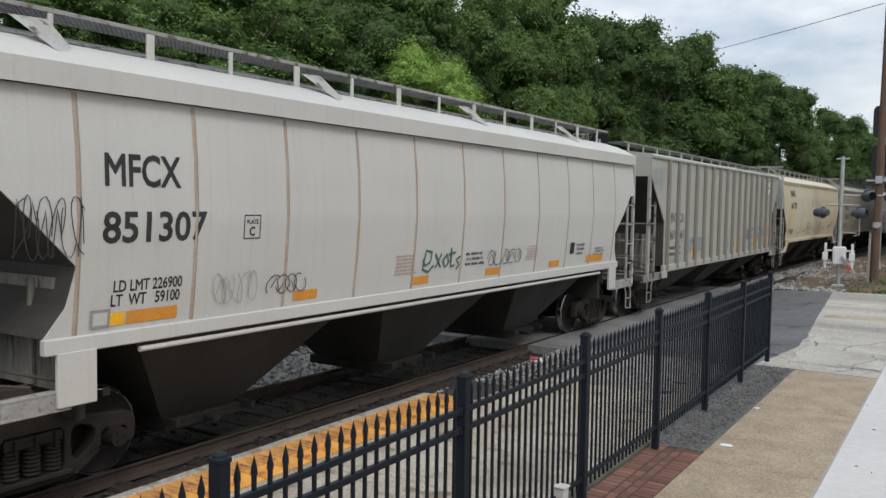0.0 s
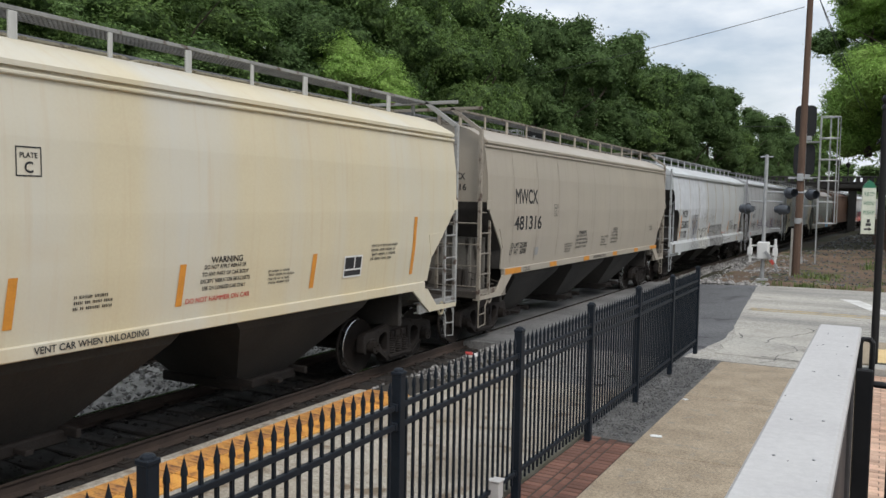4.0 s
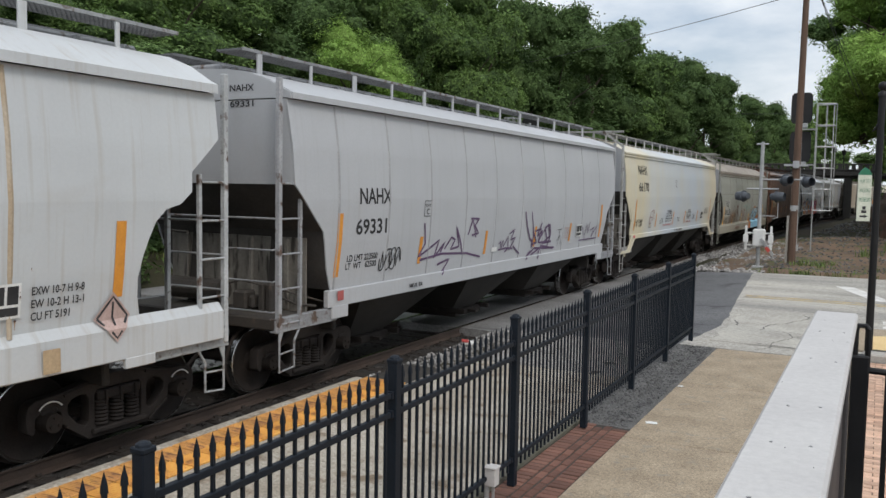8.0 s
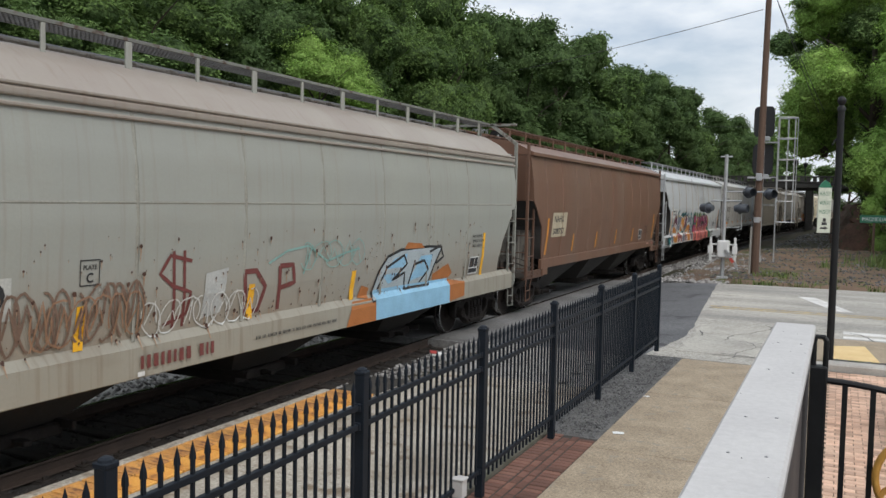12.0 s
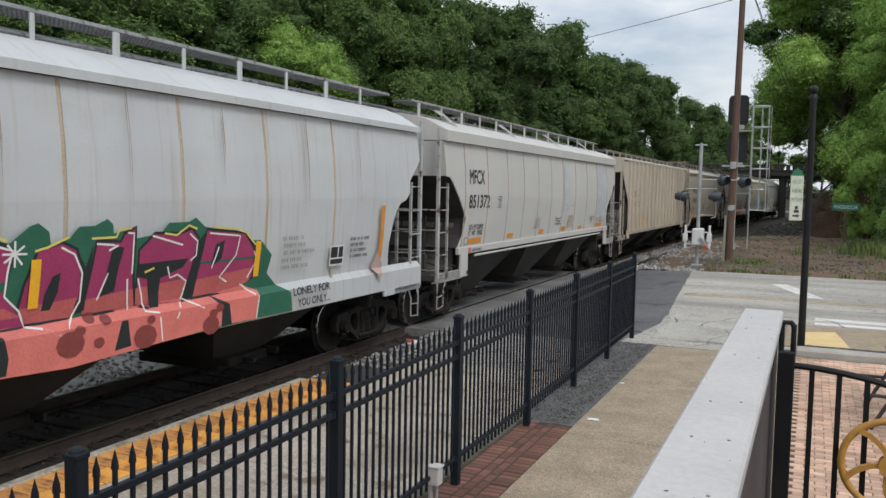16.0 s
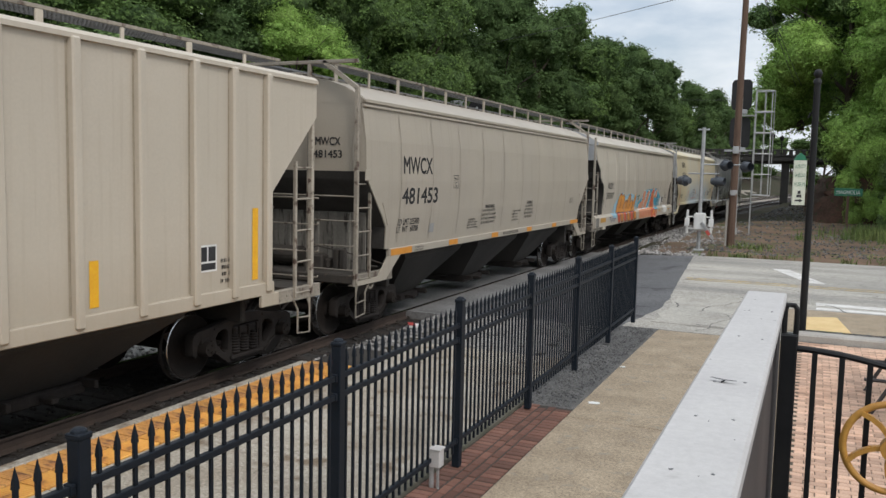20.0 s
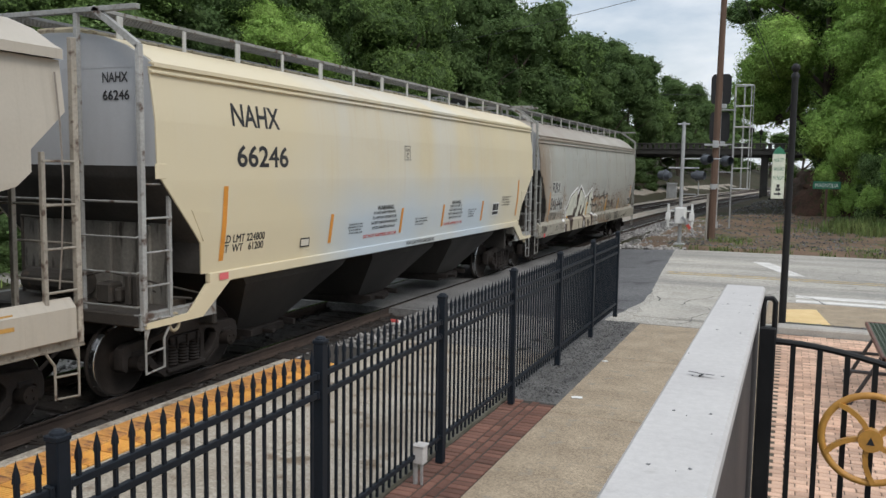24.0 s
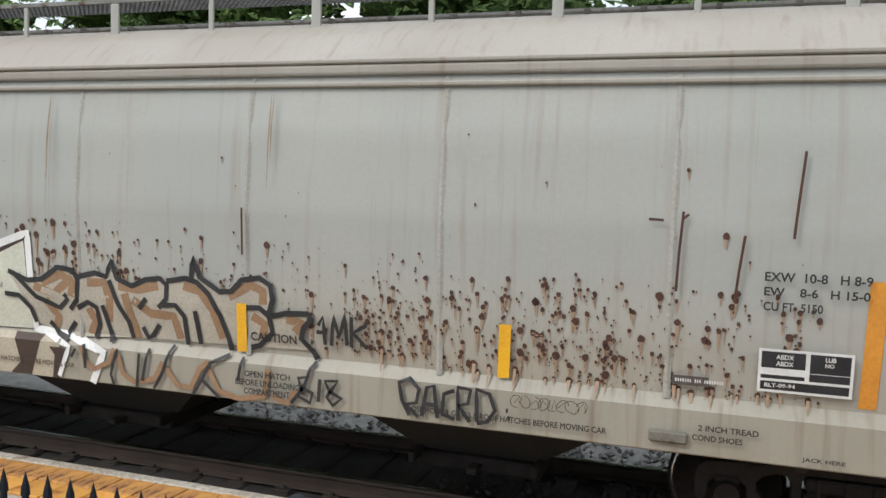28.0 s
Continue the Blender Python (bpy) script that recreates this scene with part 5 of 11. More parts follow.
def build_road():
    ys0, ys1 = 15.45, 31.1
    for name, x0, x1, m, lab in (("road_old", -2.9, 60, M_ROAD, "worn grey asphalt road with faded lines"),
                                 ("road_approach", -6.75, -2.9, M_ASPHALT, "newer dark asphalt before the level crossing"),
                                 ("road_crossing", -60, -6.75, M_CROSSING, "grey asphalt at the level crossing, polished in wheel tracks")):
        rows = []
        for j in range(41):
            y = ys0 + (ys1 - ys0) * j / 40
            edge = lerp_at(y, [(-3.15, 15.4), (-3.04, 16.4), (-2.82, 18.0), (-2.9, 19.6), (-3.3, 24.3), (-3.85, 31.3)]) + 0.06 * noise.noise(Vector((y * 1.3, 0, 4))) + 0.02 * noise.noise(Vector((y * 5, 0, 4)))
            a, b = (edge if x0 == -2.9 else x0), (edge if x1 == -2.9 else x1)
            rows.append([(a + (b - a) * i / 80, y, road_z(a + (b - a) * i / 80)) for i in range(81)])
        structure(name, Shape().sheet(rows, (0, 0, -0.25)), m, lab, "road")
    rows = []
    for j in range(7):
        y = 16.2 + j * 0.62
        w0, w1 = -2.72 + 0.1 * math.sin(j * 2.3), -0.9 + 0.5 * math.sin(j * 1.7 + 1)
        rows.append([(w0 + (w1 - w0) * i / 8, y, road_z(w0 + (w1 - w0) * i / 8) + 0.005) for i in range(9)])
    structure("road_patch", Shape().sheet(rows, (0, 0, -0.02)), M_PATCH, "broken pale patch of old road surface", "road patch")
    # cracks wander over the old surface, two of them sealed with tar
    rnd = random.Random(23)
    for k in range(16):
        x, y = rnd.uniform(-2.7, 5.5), rnd.uniform(15.8, 29.5)
        if 1 < k < 8:
            x, y = rnd.uniform(-2.6, 0.2), rnd.uniform(15.8, 19.0)
        head, w = rnd.uniform(-0.6, 0.6) + (math.pi / 2 if k % 3 == 0 else 0.0), rnd.uniform(0.012, 0.03) * (1.6 if k < 2 else 1.0)
        crack, rim = Shape(), []
        for i in range(26):
            c, q = math.cos(head), math.sin(head)
            g = w * (0.35 + 0.65 * rnd.random())
            rim.append(((x - q * g, y + c * g, road_z(x) + 0.007), (x + q * g, y - c * g, road_z(x) + 0.007)))
            x, y, head = x + 0.12 * c, y + 0.12 * q, head + rnd.gauss(0, 0.28)
            if not (-2.75 < x < 6.5 and 15.6 < y < 30.8):
                break
        for (a, b), (c, d) in zip(rim, rim[1:]):
            crack.add([a, b, d, c], [(0, 1, 2, 3)])
        if len(rim) > 4:
            structure("road_crack", crack, M_TAR, "dark open crack in the worn road", "crack")
    # lines
    sh = Shape()
    for y in (23.55, 23.9):
        sh.box(-3.1, 40, y - 0.06, y + 0.06, 0.002, 0.006)
    structure("road_line", sh, M_YELLOW, "faded yellow centre lines", "road marking")
    structure("edge_line", Shape().box(0.2, 40, 19.6, 19.95, 0.002, 0.006).box(0.2, 40, 20.25, 20.7, 0.002, 0.006), M_WHITE,
              "worn white lines along the road edge", "road marking")
    structure("stop_line", Shape().add([(-1.05, 27.9, 0.006), (-0.55, 27.9, 0.006), (0.45, 24.6, 0.006), (0.0, 24.6, 0.006)], [(3, 2, 1, 0)]),
              M_WHITE, "white stop bar on the road", "road marking")


def build_walks():
    walk_thing = thing("pavement", "tan concrete footpath of large slabs with joints", "footpath", kind="structure")
    for a, b in ((-9, -5.2), (-5.2, -1.6), (-1.6, 2.0), (2.0, 5.6), (5.6, 9.2), (9.2, 12.3), (12.3, 15.35)):
        part("slab", Shape().box(-2.45, 0.15 if a < 4 else -0.12, a + 0.010, b - 0.010, -0.15, 0.012, 0.010), M_WALK, walk_thing)
    structure("walk_base", Shape().box(-2.44, -0.13, -9, 15.3, -0.2, -0.004), M_MORTAR, "sandy joints under the footpath", "base")
    structure("gravel_strip", Shape().sheet([[(-3.25 + 0.8 * i / 8, 9.55 + 5.9 * j / 30, 0.004 + 0.012 * noise.noise(Vector((i * 0.9, j * 0.9, 1)))) for i in range(9)] for j in range(31)], (0, 0, -0.1)),
              M_GRAVEL, "strip of fine dark gravel under the fence", "gravel", smooth=40)
    structure("fence_curb", Shape().box(-3.16, -3.055, -9, 9.6, -0.1, 0.05, 0.012), M_MOSS, "low mossy concrete curb under the fence", "curb")
    # platform slabs with joints
    plat = thing("platform", "grey concrete station platform of square slabs", "platform", kind="structure")
    y = -13.0
    while y < 11.5:
        part("slab", Shape().box(-5.84, -4.53, y + 0.006, y + 1.79, -0.3, 0.0, 0.008), M_SLAB, plat)
        part("slab", Shape().box(-4.52, -3.17, y + 0.006, y + 1.79, -0.3, 0.0, 0.008), M_SLAB, plat)
        y += 1.8
    structure("platform_edge", Shape().box(-6.67, -6.545, -13, 10.1, -0.5, 0.012, 0.012), M_SLAB, "worn concrete platform edge", "platform edge")
    structure("platform_base", Shape().box(-6.55, -3.2, -13, 11.35, -0.5, -0.02), M_MORTAR, "concrete base of the platform", "base")
    structure("platform_gravel", Shape().sheet([[(-6.6 + 3.4 * i / 16, 10.12 + 5.4 * j / 30, -0.05 - 0.05 * (i < 4) + 0.03 * noise.noise(Vector((i * 0.8, j * 0.8, 5)))) for i in range(17)] for j in range(31)], (0, 0, -0.2)),
              M_BEDFAR, "loose grey gravel beyond the platform end", "gravel", smooth=50)
    structure("side_curb", Shape().box(-0.12, 6.0, 15.55, 15.9, -0.1, 0.14, 0.03), M_CURB, "concrete curb at the edge of the brick patio", "curb")
    structure("planting_strip", Shape().sheet([[(-0.10 + 0.3 * i, 15.9 + 0.14 * j, 0.05 + 0.03 * noise.noise(Vector((i, j, 2)))) for i in range(21)] for j in range(6)], (0, 0, -0.1)),
              M_DIRT, "narrow strip of soil and gravel behind the curb", "soil", smooth=50)
    structure("corner_walk", Shape().box(-0.35, 30, 16.5, 19.3, -0.1, 0.03, 0.02), M_WALK, "light concrete corner pavement", "footpath")
    structure("ramp_pad", Shape().add([(-0.02, 16.5, 0.036), (0.80, 16.6, 0.036), (0.58, 18.5, 0.036), (0.0, 18.25, 0.036)], [(0, 1, 2, 3)]),
              M_RAMP, "yellow tactile pad on the kerb ramp", "tactile pad")
    structure("patio_bed", Shape().box(-0.12, 6.0, 2.0, 15.55, -0.2, 0.0), M_SAND, "sand bed of the brick patio", "base")
    structure("brick_bed", Shape().box(-3.052, -2.452, -4, 9.58, -0.2, 0.0), M_MORTAR, "sand bed of the brick strip", "base")


def build_track(name, x0, label):
    tr = thing(name, label, "railway track", kind="structure")
    sec = [(-0.075, -0.17), (0.075, -0.17), (0.07, -0.155), (0.012, -0.13), (0.010, -0.05), (0.036, -0.035), (0.036, -0.008), (-0.036, -0.008),
           (-0.036, -0.035), (-0.010, -0.05), (-0.012, -0.13), (-0.07, -0.155)]
    ys = [-60, -20, 0, 20, 25] + [25 + 4 * i for i in range(1, 60)]
    for s in (-1, 1):
        for what, section, m in (("rail", sec, M_RAIL), ("rail_head", [(-0.034, -0.010), (0.034, -0.010), (0.034, -0.004), (0.028, 0.0), (-0.028, 0.0), (-0.034, -0.004)], M_RAILTOP)):
            rows = [[(x0 + bend(y)[0] + s * 0.753 + a, y, RAIL_Z + b) for a, b in section + section[:1]] for y in ys]
            sh = Shape().sheet(rows)
            part(what, sh, m, tr)
    tie = Shape().box(-1.3, 1.3, -0.115, 0.115, RAIL_Z - 0.36, RAIL_Z - 0.175, 0.015)
    for s in (-1, 1):
        tie.box(s * 0.753 - 0.16, s * 0.753 + 0.16, -0.09, 0.09, RAIL_Z - 0.178, RAIL_Z - 0.158, 0.004)
        for k in (-1, 1):
            tie.box(s * 0.753 + k * 0.10 - 0.02, s * 0.753 + k * 0.10 + 0.02, -0.03, 0.03, RAIL_Z - 0.16, RAIL_Z - 0.125, 0.008)
    me = tie.mesh("tie")
    y = -9.0
    rnd = random.Random(7)
    while y < 90:
        off, turn = bend(y)
        part("tie", me, M_TIE, tr, at=pose(x0 + off + rnd.uniform(-0.03, 0.03), y, rnd.uniform(-0.012, 0.008), 0, 0, -math.degrees(turn) + rnd.uniform(-0.8, 0.8)))
        y += 0.52
    return tr


def build_bed():
    """The ballast shoulders under both tracks, dark where trains drip, and loose stones on it."""
    for a, b, m, nm, lab in ((-9.45, -6.62, M_BED, "ballast_bed", "oily dark ballast of the near track"),
                             (-19.6, -9.45, M_BEDFAR, "ballast_shoulder", "pale dusty ballast of the far track")):
        for y0, y1 in ((-40, 15.4), (31.15, 170)):
            n = int((y1 - y0) / 0.8)
            rows = [[(x + bend(y)[0], y, RAIL_Z - 0.20 - (0.16 if x > -6.8 or x < -15.5 else 0) + (max(-16.5 - x, 0) * 0.36) + 0.05 * noise.noise(Vector((x * 2.1, y * 2.1, 0))))
                     for x in [a + (b - a) * i / 14 for i in range(15)]] for y in [y0 + (y1 - y0) * j / n for j in range(n + 1)]]
            structure(nm, Shape().sheet(rows), m if y0 < 0 or m is M_BED else M_BEDMID, lab, "ballast", smooth=60)
    rnd = random.Random(3)
    octa = [(1, 0, 0), (-1, 0, 0), (0, 1, 0), (0, -1, 0), (0, 0, 1), (0, 0, -1)]
    tri = [(0, 2, 4), (2, 1, 4), (1, 3, 4), (3, 0, 4), (2, 0, 5), (1, 2, 5), (3, 1, 5), (0, 3, 5)]
    sh = Shape()

    def stone(x, y, z, r):
        a = rnd.uniform(0, 6.3)
        c, s = math.cos(a), math.sin(a)
        k = [(r * rnd.uniform(0.7, 1.3), r * rnd.uniform(0.6, 1.1), r * rnd.uniform(0.5, 0.8)) for _ in octa]
        sh.add([(x + (p[0] * q[0] * c - p[1] * q[1] * s), y + (p[0] * q[0] * s + p[1] * q[1] * c), z + p[2] * q[2] + 0.2 * r * p[0]) for p, q in zip(octa, k)], tri)

    for _ in range(3200):
        stone(rnd.uniform(-9.3, -6.65), rnd.uniform(-3, 15.3), RAIL_Z - 0.19 + rnd.uniform(-0.02, 0.02), rnd.uniform(0.02, 0.05))
    tagged(part("oily_stones", sh, M_STONED), "oily dark ballast stones between the near rails", "ballast", "", "stuff")
    sh = Shape()
    for _ in range(9000):
        stone(rnd.uniform(-14.5, -9.3), rnd.uniform(-8, 15.3), RAIL_Z - 0.16 + rnd.uniform(-0.02, 0.04), rnd.uniform(0.025, 0.06))
    for _ in range(5000):
        y = 31.3 + 22 * rnd.random() ** 1.4
        x = rnd.uniform(-7.4, -3.6) + bend(y)[0]
        stone(x, y, -0.06 + rnd.uniform(-0.05, 0.03) - (0.12 if x < -6 else 0), rnd.uniform(0.04, 0.10))
    for _ in range(1800):
        y, x = rnd.uniform(10.1, 15.4), rnd.uniform(-6.7, -4.6)
        stone(x, y, -0.06, rnd.uniform(0.02, 0.05))
    tagged(part("ballast_stones", sh, M_STONE), "loose grey and brown ballast stones along the tracks", "ballast", "", "stuff")
    sh = Shape()
    for _ in range(3400):
        stone(rnd.uniform(-3.2, -2.5), rnd.uniform(9.6, 15.4), 0.008, rnd.uniform(0.008, 0.022))
    for _ in range(1300):
        stone(rnd.uniform(-0.05, 3.5), rnd.uniform(15.95, 16.5), 0.06, rnd.uniform(0.01, 0.03))
    for _ in range(2600):
        y = 33 + 55 * rnd.random() ** 1.5
        x = rnd.uniform(-4.4, 5.0) + bend(y)[0]
        stone(x, y, ground_height(x, y) + 0.06, rnd.uniform(0.02, 0.075) * (1 + (y - 33) / 60))
    tagged(part("pebbles", sh, M_STONEG), "small dark grey pebbles and rubble on bare soil", "gravel", "", "stuff")


# ---- fence ----
POST_Y = [-8.32, -6.12, -3.92, -1.72, 0.49, 2.69, 4.93, 7.12, 9.29, 11.43, 13.55, 15.65]


def fence_x(y):
    return -2.908 - 0.0034 * y


def fence_z(y):
    return 0.0044 * max(y, 0.0)


def build_fence():
    fence = thing("fence", "dark blue-black steel picket fence with pointed tips and square posts", "fence")
    post = Shape().box(-0.038, 0.038, -0.038, 0.038, -0.02, 1.56, 0.006)
    post.box(-0.043, 0.043, -0.043, 0.043, 1.555, 1.585, 0.006)
    post.turn([(1.583, 0.040), (1.596, 0.036), (1.606, 0.022), (1.609, 0.0)], n=10, axis="z")
    pme = post.mesh("post")
    pick = Shape().box(-0.0095, 0.0095, -0.0095, 0.0095, 0.13, 1.44)
    pick.add([(-0.013, -0.013, 1.435), (0.013, -0.013, 1.435), (0.013, 0.013, 1.435), (-0.013, 0.013, 1.435),
              (-0.011, -0.011, 1.47), (0.011, -0.011, 1.47), (0.011, 0.011, 1.47), (-0.011, 0.011, 1.47), (0, 0, 1.535)],
             [(0, 1, 5, 4), (1, 2, 6, 5), (2, 3, 7, 6), (3, 0, 4, 7), (4, 5, 8), (5, 6, 8), (6, 7, 8), (7, 4, 8), (3, 2, 1, 0)])
    kme = pick.mesh("picket")
    for i, y in enumerate(POST_Y):
        part("post", pme, M_FENCE, fence, at=pose(fence_x(y), y, fence_z(y)))
        if i + 1 < len(POST_Y):
            y1 = POST_Y[i + 1]
            lean = -math.degrees(math.atan2(fence_x(y1) - fence_x(y), y1 - y))
            rise = math.degrees(math.atan2(fence_z(y1) - fence_z(y), y1 - y))
            for z in (1.338, 1.203, 0.235):
                rail = Shape().box(-0.019, 0.019, 0.036, y1 - y - 0.036, z - 0.02, z + 0.02, 0.004)
                for yy in (0.036, y1 - y - 0.066):
                    rail.box(-0.025, 0.025, yy, yy + 0.03, z - 0.027, z + 0.027, 0.004)
                    for k in (-1, 1):
                        rail.rod((0.024, yy + 0.015, z + k * 0.018), (0.029, yy + 0.015, z + k * 0.018), 0.005, n=6)
                part("rail", rail, M_FENCE, fence, at=pose(fence_x(y), y, fence_z(y), rise, 0, lean))
            n = 20
            for k in range(1, n):
                yk = y + (y1 - y) * k / n
                part("picket", kme, M_FENCE, fence, at=pose(fence_x(yk), yk, fence_z(yk)))
    return fence


# ---- porch railing, gate, column ----
CAP_Z, CAP_Y = 2.38, 3.28


def build_porch():
    deck = Shape().box(-0.22, 3.2, -4.0, 3.3, 1.14, 1.28, 0.01)
    structure("porch_floor", deck, M_PANEL, "dark boarded porch floor behind the railing", "porch floor")
    rail = thing("porch_railing", "porch railing with a broad pale grey cap and dark panel below", "railing")
    part("cap", Shape().box(-0.180, -0.043, -4.0, CAP_Y, CAP_Z - 0.035, CAP_Z, 0.006), M_CAP, rail, "pale grey painted cap board")
    part("panel", Shape().box(-0.150, -0.072, -4.0, CAP_Y - 0.02, 1.28, CAP_Z - 0.035, 0.004), M_PANEL, rail)
    part("end_post", Shape().box(-0.155, -0.057, CAP_Y - 0.12, CAP_Y - 0.01, 0.0, CAP_Z - 0.04, 0.006), M_PANEL, rail)
    global INSECT
    bug = INSECT = thing("insect", "small dark winged insect come to rest on the railing cap", "insect")
    part("body", Shape().rod((-0.009, 0, 0.003), (0.015, 0, 0.003), 0.002, 0.001, n=6), M_SIGBLACK, bug)
    for s in (-1, 1):
        part("wing", Shape().add([(-0.004, 0, 0.006), (0.004, 0, 0.006), (0.005, s * 0.026, 0.007), (-0.002, s * 0.027, 0.007)], [(0, 1, 2, 3)]), M_CABLE, bug)
    rnd, sh = random.Random(5), Shape()
    for _ in range(10):
        x, y, r = rnd.uniform(-0.172, -0.05), rnd.uniform(0.9, CAP_Y - 0.05), rnd.uniform(0.0006, 0.0013)
        sh.rod((x, y, CAP_Z - 0.001), (x + r * 0.2, y, CAP_Z + 0.0012), r, n=6)
    tagged(part("grit", sh, M_SIGBLACK), "specks of dark grit on the railing cap", "grit", "", "stuff")
    screw = Shape().rod((0, 0, -0.002), (0, 0, 0.0006), 0.0030, n=8).box(-0.0034, 0.0034, -0.0008, 0.0008, 0.0005, 0.0012).mesh("screw")
    for y in (0.68, 0.95, 1.22, 1.49, 1.77, 2.30, 2.80):
        for x in (-0.135, -0.076):
            part("screw", screw, M_GRATE, rail, at=pose(x + rnd.uniform(-0.004, 0.004), y + rnd.uniform(-0.02, 0.02), CAP_Z, 0, 0, rnd.uniform(0, 180)))
    gate = thing("metal_gate", "black iron gate with a sagging top rail and a gold wheel", "gate", at=pose(0.033, 0, 0))
    gy = 3.42
    part("gate_post", Shape().box(-0.092, -0.032, gy - 0.03, gy + 0.03, 1.2, 2.21, 0.006), M_BLACK, gate)
    part("handle", Shape().path([(-0.082, gy, 2.18), (-0.082, gy, 2.30), (-0.075, gy, 2.318), (-0.05, gy, 2.318), (-0.04, gy, 2.305), (-0.04, gy, 2.16)], 0.0105, n=8), M_BLACK, gate)
    top = [(-0.04 + 0.05 * i, gy, 2.155 - 0.26 * (1 - math.cos(min(i / 24, 1) * math.pi)) / 2 * 0.9) for i in range(25)]
    part("top_rail", Shape().path(top, 0.0125, n=8), M_BLACK, gate)
    part("bottom_rail", Shape().box(-0.04, 1.2, gy - 0.015, gy + 0.015, 1.33, 1.36, 0.004), M_BLACK, gate)
    for i in range(12):
        x = 0.03 + 0.094 * i
        z = 2.155 - 0.26 * (1 - math.cos(min((x + 0.04) / 1.2, 1) * math.pi)) / 2 * 0.9
        part("bar", Shape().box(x - 0.0095, x + 0.0095, gy - 0.0095, gy + 0.0095, 1.3, z), M_BLACK, gate)
    # gold hand wheel
    wx, wz, r = 0.305, 1.83, 0.163
    rim = Shape()
    n = 40
    ring = []
    for i in range(n):
        a = 2 * math.pi * i / n
        ring.append([(wx + (r + 0.013 * math.cos(b)) * math.cos(a), gy - 0.045 + 0.012 * math.sin(b), wz + (r + 0.013 * math.cos(b)) * math.sin(a)) for b in [2 * math.pi * k / 8 for k in range(9)]])
    rim.sheet(ring + ring[:1])
    wheel = part("gold_wheel", rim, M_GOLD, gate, "gold painted cast hand wheel", smooth=60)
    hub = Shape().rod((wx, gy - 0.07, wz), (wx, gy - 0.03, wz), 0.042, n=18)
    part("hub", hub, M_GOLD, wheel)
    part("hub_mark", Shape().add([(wx - 0.014, gy - 0.072, wz - 0.014), (wx + 0.014, gy - 0.072, wz - 0.014), (wx, gy - 0.072, wz + 0.016)], [(0, 1, 2)]), M_INK, wheel)
    for k in range(5):
        a = 2 * math.pi * k / 5 + 0.5
        pts = [(wx + r * s * math.cos(a + 0.55 * s), gy - 0.05, wz + r * s * math.sin(a + 0.55 * s)) for s in (0.2, 0.4, 0.6, 0.8, 1.0)]
        sp = Shape()
        for p, q in zip(pts, pts[1:]):
            sp.bar(p, q, 0.018, 0.022, up=(0, 1, 0))
        part("spoke", sp, M_GOLD, wheel)
    col = thing("porch_column", "slim blue-grey painted round steel column", "column", at=pose(-1.966, 0.861, 0))
    part("shaft", Shape().rod((0, 0, 0.0), (0, 0, 5.2), 0.031, n=24), M_COLUMN, col, smooth=40)
    part("base_plate", Shape().box(-0.08, 0.08, -0.08, 0.08, 0.012, 0.03, 0.003), M_COLUMN, col)
    tb = thing("outlet_box", "small grey electrical box on a conduit stub beside the fence", "electrical box", at=pose(-2.90, 6.55, 0))
    part("conduit", Shape().rod((-0.03, 0, 0), (-0.03, 0, 0.34), 0.022, n=10).rod((0.03, 0, 0), (0.03, 0, 0.2), 0.014, n=8), M_GALV, tb)
    part("box", Shape().box(-0.035, 0.065, -0.05, 0.05, 0.2, 0.36, 0.008), M_CAP, tb)
    part("lid", Shape().box(-0.045, 0.075, -0.06, 0.06, 0.355, 0.375, 0.006), M_CAP, tb)


def build_table():
    tb = thing("picnic_table", "green perforated metal picnic table with a reddish-brown rim", "picnic table", at=pose(1.45, 11.7, 0))
    top = Shape()
    for i in range(15):
        x = -0.36 + 0.72 * i / 14
        top.box(x - 0.008, x + 0.008, -1.2, 1.2, 0.725, 0.745)
    for j in range(50):
        y = -1.2 + 2.4 * j / 49
        top.box(-0.36, 0.36, y - 0.008, y + 0.008, 0.727, 0.743)
    part("tabletop", top, mat("table_green", (0.06, 0.085, 0.06), None, 4, 0.45), tb)
    part("rim", Shape().box(-0.40, -0.36, -1.25, 1.25, 0.69, 0.75, 0.01).box(0.36, 0.40, -1.25, 1.25, 0.69, 0.75, 0.01)
         .box(-0.4, 0.4, -1.25, -1.21, 0.69, 0.75, 0.01).box(-0.4, 0.4, 1.21, 1.25, 0.69, 0.75, 0.01), mat("table_brown", (0.17, 0.07, 0.05), (0.12, 0.055, 0.04), 4, 0.5), tb)
    for s in (-1, 1):
        if s > 0:
            part("seat", Shape().box(s * 0.62 - 0.13, s * 0.62 + 0.13, -1.2, 1.2, 0.42, 0.46, 0.015), M_PANEL, tb)
        part("leg", Shape().path([(-0.66, s * 0.6, 0.0), (-0.3, s * 0.6, 0.7), (0.3, s * 0.6, 0.7), (0.66, s * 0.6, 0.0)], 0.025, n=8)
             .rod((-0.75, s * 0.6, 0.42), (0.75, s * 0.6, 0.42), 0.022, n=8), M_PANEL, tb)


